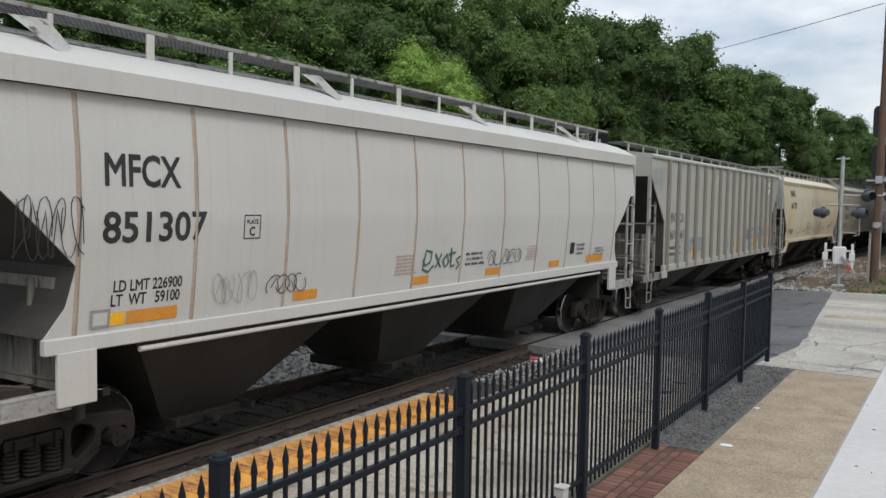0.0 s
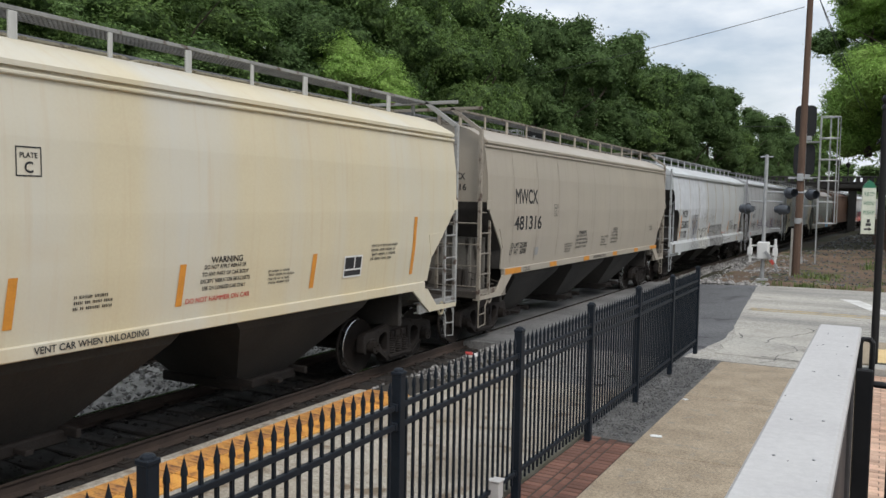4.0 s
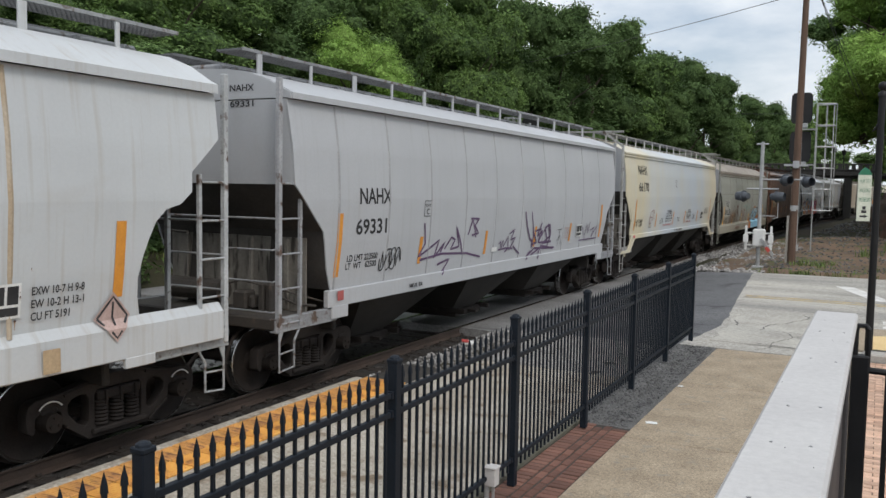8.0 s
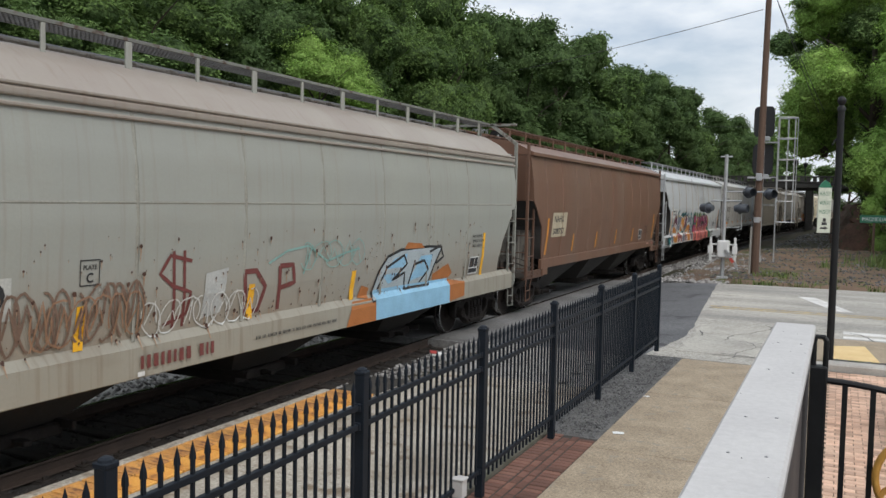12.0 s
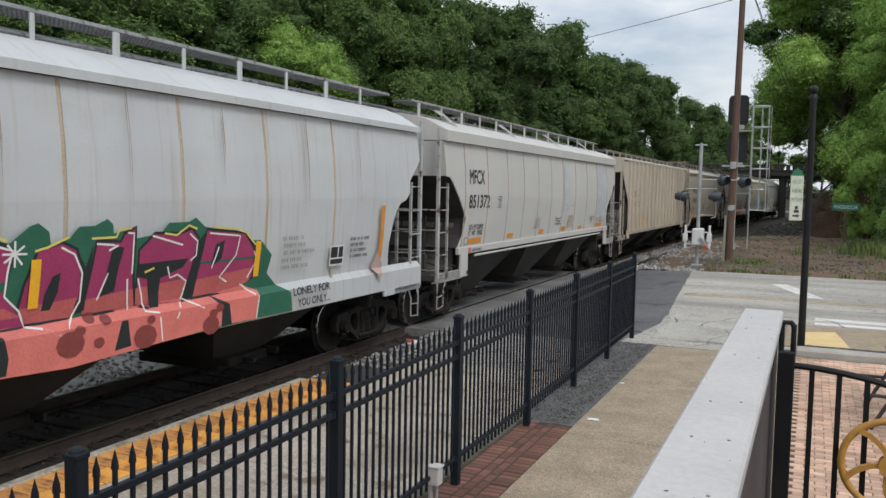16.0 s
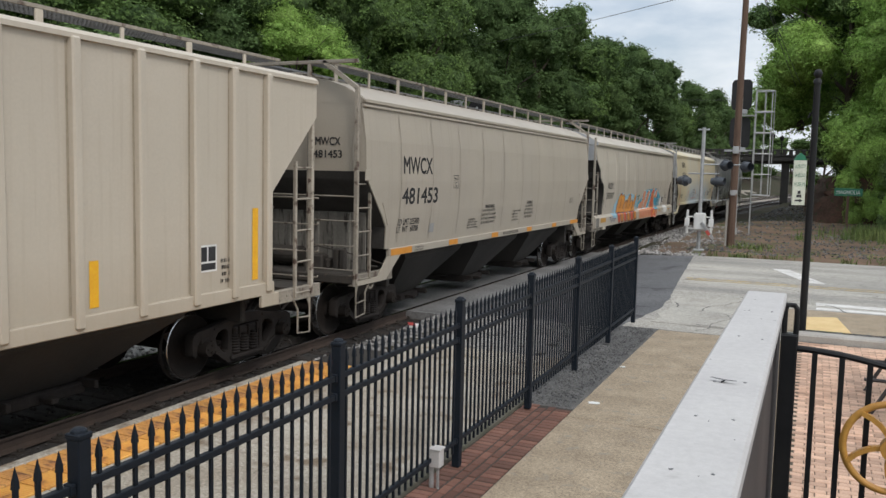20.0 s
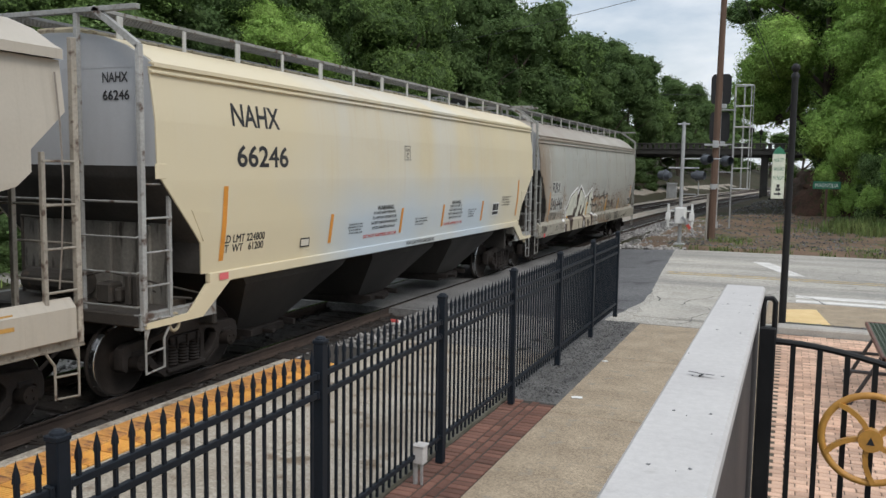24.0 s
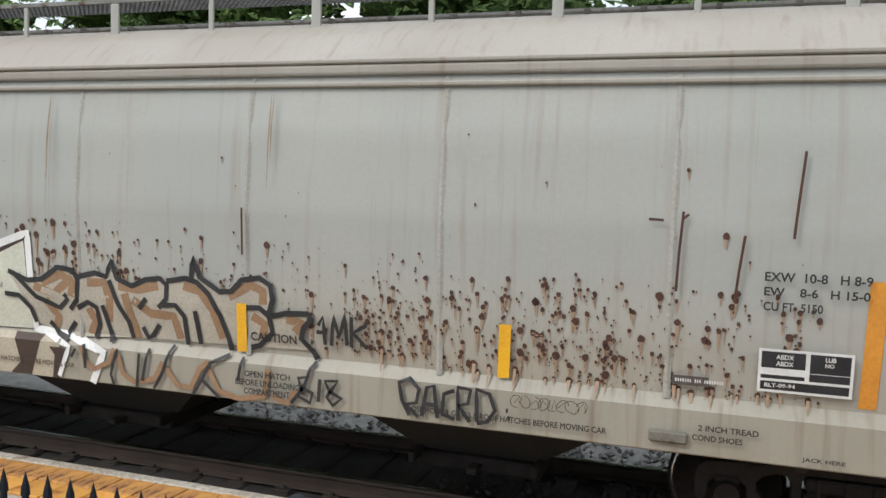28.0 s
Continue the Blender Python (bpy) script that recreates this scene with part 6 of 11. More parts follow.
# ---- crossing signals, poles, signs, bridge ----
def crossing_signal():
    c = thing("crossing_signal", "silver railroad crossing mast with flashing-light heads and gate motor", "crossing signal", at=pose(-3.93, 33.05, -0.05))
    part("mast", Shape().rod((0, 0, 0), (0, 0, 4.62), 0.075, 0.068, n=14), M_GALV, c, smooth=40)
    part("base", Shape().box(-0.2, 0.2, -0.2, 0.2, 0.0, 0.12, 0.02), M_GALV, c)
    part("bell", Shape().rod((0, 0, 4.62), (0, 0, 4.74), 0.06, n=10).rod((-0.22, 0, 4.66), (0.22, 0, 4.66), 0.03, n=8), M_GALV, c)
    part("gate_motor", Shape().box(-0.2, 0.22, -0.2, 0.2, 0.85, 1.5, 0.04), M_INKW, c, "white gate motor cabinet")
    for x in (-0.44, 0.44):
        part("counterweight_arm", Shape().box(x - 0.04, x + 0.04, -0.14, -0.06, 0.72, 1.62, 0.01), M_INKW, c)
        part("counterweight", Shape().box(x - 0.09, x + 0.09, -0.2, -0.14, 1.0, 1.3, 0.015), M_INKW, c)
    for z in (0.9, 1.35):
        part("bracket", Shape().box(-0.5, 0.5, -0.06, 0.0, z - 0.03, z + 0.03, 0.008), M_INKW, c)
    part("arm_stub", Shape().bar((0.1, -0.2, 1.15), (0.55, -0.25, 0.55), 0.1, 0.1), M_GALV, c)
    part("stripe", Shape().bar((0.3, -0.26, 0.85), (0.42, -0.27, 0.70), 0.11, 0.11), M_INKRED, c)
    part("crossarm", Shape().rod((-0.5, 0, 3.0), (0.62, 0, 3.0), 0.03, n=8).rod((0, 0.1, 3.35), (0.8, 0.1, 3.35), 0.03, n=8), M_GALV, c)
    for x, z, yaw in ((-0.58, 2.72, 60), (0.56, 2.72, 75), (0.84, 3.33, 40), (1.56, 3.28, 40)):
        h = Shape().turn([(-0.02, 0.21), (0.0, 0.22), (0.02, 0.21)], n=20, axis="y")
        h.rod((0, 0.0, 0), (0, 0.012, 0), 0.21, n=20)
        h.turn([(-0.30, 0.15), (-0.2, 0.17), (0.0, 0.17), (0.2, 0.12), (0.22, 0.0)], n=16, axis="y")
        part("light_head", h, M_FLASHER, c, "dull blue-grey round flasher with a hood", smooth=40, at=pose(x, -0.1, z, 0, 0, yaw + 180 if x < 0 else yaw))
    part("light_arm", Shape().rod((0.8, 0.1, 3.35), (1.56, 0.0, 3.35), 0.03, n=8), M_GALV, c)
    part("small_ladder", Shape().path([(0.45, 0, 1.9), (0.62, 0, 1.95), (0.62, 0, 2.5)], 0.02, n=6).rod((0, 0, 2.0), (0.55, 0, 2.0), 0.02, n=6), M_GALV, c)


def utility_pole():
    p = thing("utility_pole", "tall brown wooden utility pole", "utility pole", at=pose(-3.05, 36.3, -0.1, 0, 0.55, 0))
    part("shaft", Shape().rod((0, 0, 0), (0, 0, 13.5), 0.155, 0.105, n=16), M_WOOD, p, smooth=40)
    part("band", Shape().rod((0, 0, 2.25), (0, 0, 2.42), 0.152, n=16).box(-0.10, 0.10, -0.21, -0.185, 2.2, 2.36), M_GALV, p, "small pale metal tag and band")
    part("clamp", Shape().box(-0.45, 0.45, -0.24, -0.16, 3.98, 4.06, 0.01).box(-0.12, 0.12, -0.26, -0.15, 3.9, 4.2, 0.02), M_GALV, p)
    part("conduit", Shape().rod((-0.2, -0.02, 0), (-0.2, -0.02, 2.0), 0.05, n=8), M_CURB, p)


def block_signal(x, y, cage_x, heads, height, pole_h, label, face=0):
    s = thing("block_signal", label, "railway signal", at=pose(x, y, -0.2, 0, 0, face))
    part("mast", Shape().rod((0, 0, 0), (0, 0, pole_h), 0.075, n=12), M_GALV, s, smooth=40)
    part("base", Shape().rod((0, 0, 0), (0, 0, 0.5), 0.13, n=12), M_GALV, s)
    for z in heads:
        h = Shape()
        out = []
        for k in range(28):
            a = 2 * math.pi * k / 28
            out.append((0.48 * max(-1, min(1, 1.25 * math.cos(a))), 0.75 * max(-1, min(1, 1.25 * math.sin(a)))))
        v = [(px, d, z + pz) for d in (-0.02, 0.02) for px, pz in out]
        h.add(v, [tuple(range(28)), tuple(range(55, 27, -1))] + [(i, (i + 1) % 28, 28 + (i + 1) % 28, 28 + i) for i in range(28)])
        part("target", h, M_SIGBLACK, s, "black oval signal target")
        part("housing", Shape().box(-0.22, 0.22, 0.02, 0.4, z - 0.5, z + 0.5, 0.05), M_SIGBLACK, s)
        part("bracket", Shape().box(-0.12, 0.3, -0.1, 0.1, z - 0.95, z - 0.72, 0.03), M_GALV, s)
    wide = 0.85 if cage_x > 0 else -0.75
    for i in range(7):
        a = math.pi * (0.0 + i / 6) - math.pi / 2
        part("cage_bar", Shape().rod((cage_x + wide * math.cos(a), 0.40 * math.sin(a), height - 5.1), (cage_x + wide * math.cos(a), 0.40 * math.sin(a), height), 0.018, n=5), M_GALV, s)
    for k in range(6):
        z = height - 5.1 + 1.02 * k
        pts = [(cage_x + wide * math.cos(a), 0.40 * math.sin(a), z) for a in [math.pi * i / 8 - math.pi / 2 for i in range(9)]]
        part("cage_hoop", Shape().path(pts, 0.026, n=5), M_GALV, s)
    lad = Shape()
    for yy in (-0.2, 0.2):
        lad.rod((cage_x - 0.02, yy, 0.0), (cage_x - 0.02, yy, height), 0.022, n=6)
    z = 0.3
    while z < height:
        lad.rod((cage_x - 0.02, -0.2, z), (cage_x - 0.02, 0.2, z), 0.012, n=5)
        z += 0.3
    part("ladder", lad, M_GALV, s)
    part("platform", Shape().box(min(0, cage_x), max(0, cage_x), -0.25, 0.25, heads[-1] - 1.05, heads[-1] - 1.0).box(min(0, cage_x), max(0, cage_x), -0.03, 0.03, 3.0, 3.05)
         .box(min(0, cage_x), max(0, cage_x), -0.03, 0.03, heads[0] - 0.9, heads[0] - 0.85), M_GALV, s)


def lamp_post():
    p = thing("lamp_post", "slim black lamp post with a ball finial", "post", at=pose(-0.04, 16.42, 0.0))
    part("shaft", Shape().rod((0, 0, 0.03), (0, 0, 4.55), 0.065, 0.055, n=16), M_BLACK, p, smooth=40)
    part("finial", Shape().turn([(4.5, 0.07), (4.56, 0.07), (4.6, 0.035), (4.64, 0.065), (4.69, 0.075), (4.74, 0.05), (4.76, 0.0)], n=14, axis="z"), M_BLACK, p, smooth=60)
    part("hook", Shape().rod((0, 0, 4.1), (-0.12, 0, 3.9), 0.015, n=6), M_BLACK, p)
    for z in (3.2, 2.33):
        part("bracket", Shape().rod((0, 0, z), (-0.35, 0, z), 0.018, n=6), M_BLACK, p)
    s = thing("museum_sign", "narrow white hanging sign with green top and an arrow", "sign", at=pose(-0.04, 16.36, 0.0, 0, 0, 38))
    part("board", Shape().box(-0.38, -0.12, -0.012, 0.012, 2.34, 3.14, 0.004), M_SIGN, s)
    part("crest", Shape().add([(-0.38, -0.012, 3.14), (-0.12, -0.012, 3.14), (-0.17, -0.012, 3.22), (-0.25, -0.012, 3.27), (-0.33, -0.012, 3.22),
                               (-0.38, 0.012, 3.14), (-0.12, 0.012, 3.14), (-0.17, 0.012, 3.22), (-0.25, 0.012, 3.27), (-0.33, 0.012, 3.22)],
                              [(0, 1, 2, 3, 4), (9, 8, 7, 6, 5), (0, 5, 6, 1), (1, 6, 7, 2), (2, 7, 8, 3), (3, 8, 9, 4), (4, 9, 5, 0)]), M_SIGNGREEN, s)
    for text, z, h in (("HUB CITY", 3.0, 0.07), ("RAILROAD", 2.84, 0.07), ("MUSEUM", 2.68, 0.07)):
        v, f = text_shape(text, 1.0)
        w, hh = max(q[0] for q in v), max(q[1] for q in v)
        part("lettering", Shape().add([(-0.355 + q[0] / w * 0.21, -0.0135, z + q[1] / hh * h) for q in v], f), M_SIGNGREEN, s)
    part("pictogram", Shape().box(-0.28, -0.22, -0.0145, -0.0125, 2.54, 2.6).box(-0.30, -0.20, -0.0145, -0.0125, 2.48, 2.53), M_INK, s)
    part("arrow", Shape().add([(-0.33, -0.0135, 2.41), (-0.24, -0.0135, 2.41), (-0.24, -0.0135, 2.39), (-0.17, -0.0135, 2.425), (-0.24, -0.0135, 2.46), (-0.24, -0.0135, 2.44), (-0.33, -0.0135, 2.44)],
                              [(0, 1, 2, 3, 4, 5, 6)]), M_INK, s)
    m = thing("street_sign", "green street name sign on a wooden post", "street sign", at=pose(1.75, 52.0, 0.6))
    part("post", Shape().box(-0.07, 0.07, -0.07, 0.07, -0.7, 1.35, 0.01), M_WOOD, m)
    part("blade", Shape().box(-0.72, 0.72, -0.02, 0.02, 1.35, 1.78, 0.01), M_SIGNGREEN, m)
    v, f = text_shape("MAGNOLIA", 1.0)
    w, hh = max(q[0] for q in v), max(q[1] for q in v)
    part("lettering", Shape().add([(-0.6 + q[0] / w * 1.2, -0.024, 1.45 + q[1] / hh * 0.22) for q in v], f), M_INKW, m)


def build_bridge():
    b = thing("road_bridge", "dark concrete road bridge with a pierced parapet over the tracks", "bridge", at=pose(0, 0, 0))
    y0, y1 = 110, 118
    part("deck", Shape().box(-24, 40, y0, y1, 5.0, 5.65, 0.05), M_BRIDGE, b)
    par = Shape().box(-24, 40, y0 - 0.1, y0 + 0.25, 5.65, 5.8, 0.03).box(-24, 40, y0 - 0.1, y0 + 0.25, 6.28, 6.45, 0.03)
    x = -24
    while x < 39.4:
        par.box(x, x + 0.46, y0 - 0.05, y0 + 0.2, 5.78, 6.3)
        x += 0.72
    part("parapet", par, M_BRIDGE, b)
    for x0, x1 in ((-5.08, -4.2), (-22.5, -21), (5, 7)):
        part("pier", Shape().box(x0 + 1.2, x1 + 1.2, y0 + 0.5, y0 + 2.0, -0.8, 5.0, 0.08), M_BRIDGE, b)
    for x in (-12, -4.8, 2.4, 9.6):
        part("girder", Shape().box(-24, 40, y0 + 0.4 + (x + 12) / 3.2, y0 + 0.8 + (x + 12) / 3.2, 4.76, 5.0, 0.04), M_BRIDGE, b)
    for x, y in ((-5.1, 111.2), (-4.25, 117.2)):
        l = thing("bridge_lamp", "old-fashioned black street lamp on the bridge", "street lamp", "lamps on the bridge", at=pose(x, y, 5.65))
        part("shaft", Shape().rod((0, 0, 0), (0, 0, 2.1), 0.09, 0.06, n=10), M_BLACK, l)
        part("lantern", Shape().turn([(2.1, 0.08), (2.15, 0.2), (2.55, 0.28), (2.62, 0.3), (2.78, 0.1), (2.9, 0.0)], n=12, axis="z"), M_BLACK, l)
    structure("bank", Shape().sheet([[(x, y, 0.02 + max(0, (abs(x - (-12 + bend(y)[0])) - 8.5)) * 0.62 + 0.15 * noise.noise(Vector((x, y, 0))))
                                      for x in [5 + 0.9 * i for i in range(18)]] for y in [96 + 2.2 * j for j in range(24)]]), M_DIRT,
              "bare dirt bank below the bridge", "bank", smooth=60)
    foot = [(-1.6, 92), (-1.0, 80), (-0.7, 70), (-0.6, 62), (-0.35, 57.5), (0.3, 55.3), (1.6, 54.6), (3.4, 54.2), (6.0, 53.8), (9.0, 53.5)]
    rows = []
    for j in range(10):
        f = j / 9
        rows.append([(x + 2.3 * f * (0.9 if y > 56 else 0.25) + 0.5 * noise.noise(Vector((i * 1.3, j * 0.9, 1))), y + 2.6 * f * (0.1 if y > 58 else 0.9) + 0.4 * noise.noise(Vector((i * 1.1, j, 7))),
                      ground_height(x, y) - 0.15 + (3.1 - ground_height(x, y)) * f ** 0.8 + 0.3 * noise.noise(Vector((i * 1.9, j * 1.4, 4))))
                     for i, (x, y) in enumerate([(a[0] + (b[0] - a[0]) * k / 4, a[1] + (b[1] - a[1]) * k / 4) for a, b in zip(foot, foot[1:]) for k in range(4)])])
    structure("clay_bank", Shape().sheet(rows), M_CLAY, "steep bare reddish clay bank under the trees", "bank", smooth=60)
    cab = thing("relay_cabinet", "pale metal relay cabinet beside the far track", "cabinet", at=pose(-13.2, 101, -0.3))
    part("body", Shape().box(-0.55, 0.55, -0.4, 0.4, 0, 1.7, 0.03), M_GALV, cab)
    part("roof", Shape().box(-0.62, 0.62, -0.47, 0.47, 1.7, 1.8, 0.03), M_GALV, cab)
    st = thing("marker_post", "thin white marker post beside the tracks", "post", at=pose(-17.4, 55, -0.2))
    part("shaft", Shape().box(-0.05, 0.05, -0.05, 0.05, 0, 1.1, 0.01), M_CURB, st)


def cable(name, pts, r, label):
    cu = bpy.data.curves.new(name, "CURVE")
    cu.dimensions, cu.bevel_depth, cu.bevel_resolution = "3D", r, 1
    sp = cu.splines.new("POLY")
    sp.points.add(len(pts) - 1)
    for q, p in zip(sp.points, pts):
        q.co = (*p, 1)
    cu.materials.append(M_CABLE)
    ob = new(name, cu)
    return tagged(ob, label, "cable", "overhead wires")


def build_wires():
    def sag(a, b, d, n=16):
        return [tuple(a[k] + (b[k] - a[k]) * i / n - (d * 4 * (i / n) * (1 - i / n) if k == 2 else 0) for k in range(3)) for i in range(n + 1)]
    cable("overhead_wire", sag((-3.15, 36.3, 10.7), (-60, 95, 17.3), 1.2), 0.014, "thin black service wire")
    for dx, z in ((0.0, 12.9), (0.35, 12.7)):
        cable("overhead_wire", sag((-3.3, 36.3, z), (-1.5 + dx, 60, 8.9), 0.15), 0.018, "thin black wire down to the trees")
    cable("overhead_wire", sag((-60, 128, 16), (40, 128, 14), 1.0), 0.03, "distant thin black power line")


def build_litter():
    """Scraps on the footpath and beside the near rail."""
    for x, y, r, turn in ((-2.29, 9.9, 0.045, 20), (-2.38, 12.0, 0.03, 70)):
        t = thing("paper_scrap", "crumpled white scrap of paper on the footpath", "litter", group="scraps on the footpath", at=pose(x, y, 0.013, 0, 0, turn))
        part("sheet", Shape().sheet([[(r * (i - 1.5), r * 0.6 * (j - 1.5), 0.012 * (1 + noise.noise(Vector((i * 1.7, j * 1.3, x))))) for i in range(4)] for j in range(4)], (0, 0, -0.004)), M_INKW, t)
    t = thing("crushed_carton", "crushed red and white carton beside the rail", "litter", at=pose(-6.55, 13.6, -0.06, 8, 5, 35))
    part("body", Shape().box(-0.11, 0.11, -0.07, 0.07, 0.0, 0.055, 0.012), M_INKW, t)
    part("red_flap", Shape().box(-0.115, 0.02, -0.075, 0.075, 0.052, 0.068, 0.004), mat("carton_red", (0.42, 0.05, 0.04), (0.3, 0.04, 0.035), 8.0, 0.6), t)


# ---- paints of the cars ----
P_PANEL = paint("paint_pale_grey", (0.525, 0.515, 0.485), (0.475, 0.465, 0.445), (0.38, 0.34, 0.29), 0.35)
P_CREAM = paint("paint_cream", (0.62, 0.54, 0.37), (0.57, 0.56, 0.51), (0.50, 0.35, 0.19), 0.35)
P_CREAMB = paint("paint_cream_faded", (0.62, 0.54, 0.37), (0.57, 0.56, 0.51), (0.50, 0.35, 0.19), 0.35, fade=[((0.46, 0.52, 0.56), "Z", 2.0, 2.9, 1.0), ((0.62, 0.54, 0.37), "Y", -4.6, -2.8, 1.1), ((0.62, 0.54, 0.37), "Y", 5.5, 3.5, 1.0)])
P_CREAMC = paint("paint_cream_bluish", (0.60, 0.54, 0.39), (0.50, 0.53, 0.55), (0.50, 0.35, 0.19), 0.35, fade=[((0.47, 0.51, 0.55), "Y", -2.0, -5.0, 0.95), ((0.60, 0.53, 0.38), "Y", 6.2, 4.2, 1.0)])
P_TAUPE = paint("paint_taupe", (0.39, 0.345, 0.28), (0.36, 0.32, 0.265), (0.27, 0.23, 0.185), 0.5)
P_RIBGREY = paint("paint_rib_grey", (0.385, 0.38, 0.345), (0.345, 0.34, 0.31), (0.22, 0.195, 0.165), 0.5)
P_RIBCREAM = paint("paint_rib_cream", (0.52, 0.46, 0.375), (0.48, 0.43, 0.35), (0.37, 0.305, 0.225), 0.45, fade=[((0.36, 0.30, 0.22), "Z", 1.1, 2.0, 0.5)])
P_WHITE = paint("paint_white", (0.53, 0.55, 0.555), (0.465, 0.475, 0.485), (0.32, 0.265, 0.20), 0.55)
P_BLUEGREY = paint("paint_blue_grey", (0.43, 0.44, 0.455), (0.39, 0.40, 0.415), (0.30, 0.29, 0.275), 0.35)
P_GREY = paint("paint_aged_grey", (0.378, 0.378, 0.345), (0.342, 0.352, 0.33), (0.27, 0.215, 0.155), 0.6,
               fade=[((0.40, 0.33, 0.24), "Z", 1.3, 2.2, 0.5), ((0.24, 0.165, 0.105), "Y", -7.5, -5.9, 0.95)])
P_SILL = paint("paint_sill_grey", (0.325, 0.305, 0.25), (0.285, 0.26, 0.205), (0.17, 0.125, 0.085), 0.9)
P_GREYD = paint("paint_aged_tan", (0.325, 0.33, 0.29), (0.30, 0.305, 0.275), (0.24, 0.195, 0.145), 0.5, fade=[((0.30, 0.22, 0.15), "Z", 1.3, 2.2, 0.5)])
P_GREYROOF = paint("paint_aged_roof", (0.35, 0.325, 0.28), (0.30, 0.27, 0.225), (0.21, 0.155, 0.115), 0.7, fade=[((0.21, 0.15, 0.11), "Y", -8.0, 1.0, 0.55)])
P_GREYDROOF = paint("paint_tan_roof", (0.32, 0.28, 0.235), (0.27, 0.225, 0.19), (0.20, 0.14, 0.10), 0.6)
P_BROWN = paint("paint_brown", (0.168, 0.086, 0.053), (0.165, 0.104, 0.073), (0.085, 0.052, 0.038), 0.7)
P_BEIGE = paint("paint_beige", (0.45, 0.405, 0.335), (0.42, 0.38, 0.32), (0.29, 0.25, 0.205), 0.4)
P_FRAME = paint("paint_frame_grey", (0.46, 0.46, 0.44), (0.42, 0.42, 0.40), (0.26, 0.23, 0.2), 0.5)
# brown grime of the bays, with the shade below the car put into its colour
P_UNDER = mat("underframe_shade_grime", (0.042, 0.037, 0.032), (0.022, 0.020, 0.018), 0.8, 0.85, fine=25, bump=0.2, stretch=(1, 1, 0.35))
# grime on the slope sheets, darkened further for the shade under the end overhang
P_SLOPE = mat("slope_shade_grime", (0.034, 0.031, 0.029), (0.066, 0.061, 0.056), 2.2, 0.8, fine=25, bump=0.1)
RIB_OF = {"paint_rib_grey": paint("paint_rib_grey_dirty", (0.23, 0.215, 0.185), (0.2, 0.185, 0.16), (0.13, 0.105, 0.085), 0.6)}
# strips at the rib feet: collected dirt and the ribs' painted edge shadow
RIB_SEAM = {"paint_rib_grey": mat("rib_shade_dirt_dark", (0.12, 0.105, 0.088), (0.18, 0.165, 0.145), 3.0, 0.85),
            "paint_rib_cream": mat("rib_shade_dirt_tan", (0.30, 0.255, 0.19), (0.38, 0.33, 0.255), 3.0, 0.85)}
SEAM_OF = {"paint_pale_grey": mat("seam_brown", (0.30, 0.235, 0.18), (0.38, 0.32, 0.26), 2.0, 0.8),
           "paint_blue_grey": mat("seam_grey", (0.27, 0.275, 0.28), (0.35, 0.355, 0.36), 2.0, 0.8),
           "paint_aged_grey": mat("seam_aged", (0.31, 0.295, 0.255), (0.36, 0.355, 0.32), 2.0, 0.8),
           "paint_aged_tan": mat("seam_tan", (0.23, 0.22, 0.185), (0.30, 0.30, 0.26), 2.0, 0.8),
           "paint_white": mat("seam_rust", (0.38, 0.29, 0.19), (0.45, 0.39, 0.31), 1.5, 0.8)}
RUST_BROWN = ink("brown", (0.05, 0.028, 0.02))


def marks(s, reporting, number, mark, num):
    """The reporting mark over the number, in stencil black: boxes of u0, u1, z0, z1."""
    s.words(reporting, *mark)
    s.words(number, *num)


def strips(s, us, z0, h, w=0.10, material=None, lean=0.02):
    """Upright reflector strips."""
    for u in us:
        s.rect("reflector_strip", u, u + w, z0, z0 + h, material or M_ORANGE, lean=lean)


def flat_strips(s, boxes, material=None):
    for u0, u1, z0, z1 in boxes:
        s.rect("reflector_strip", u0, u1, z0, z1, material or M_ORANGE)


def data_panel(s, u0, u1, z0, z1):
    """The black-and-white stencil panel near the trailing end."""
    s.rect("data_panel", u0, u1, z0, z1, M_INKW)
    e, m = 0.025, u0 + (u1 - u0) * 0.55
    zm = z0 + (z1 - z0) * 0.32
    for a, b, c, d in ((u0 + e, m, zm + e, z1 - e), (m + e, u1 - e, zm + e, z1 - e), (u0 + e, u1 - e, z0 + e, zm)):
        s.rect("data_field", a, b, c, d, M_INK)


def plate(s, u, z, w=0.25, h=0.27):
    """A small framed plate letter."""
    t = 0.012
    s.patch("plate_frame", [[(u, z), (u + w, z), (u + w, z + t), (u, z + t)], [(u, z + h - t), (u + w, z + h - t), (u + w, z + h), (u, z + h)],
                            [(u, z), (u + t, z), (u + t, z + h), (u, z + h)], [(u + w - t, z), (u + w, z), (u + w, z + h), (u + w - t, z + h)]], M_INK)
    s.words("C", u + w * 0.33, u + w * 0.67, z + h * 0.12, z + h * 0.5)
    s.words("PLATE", u + w * 0.16, u + w * 0.84, z + h * 0.62, z + h * 0.8)


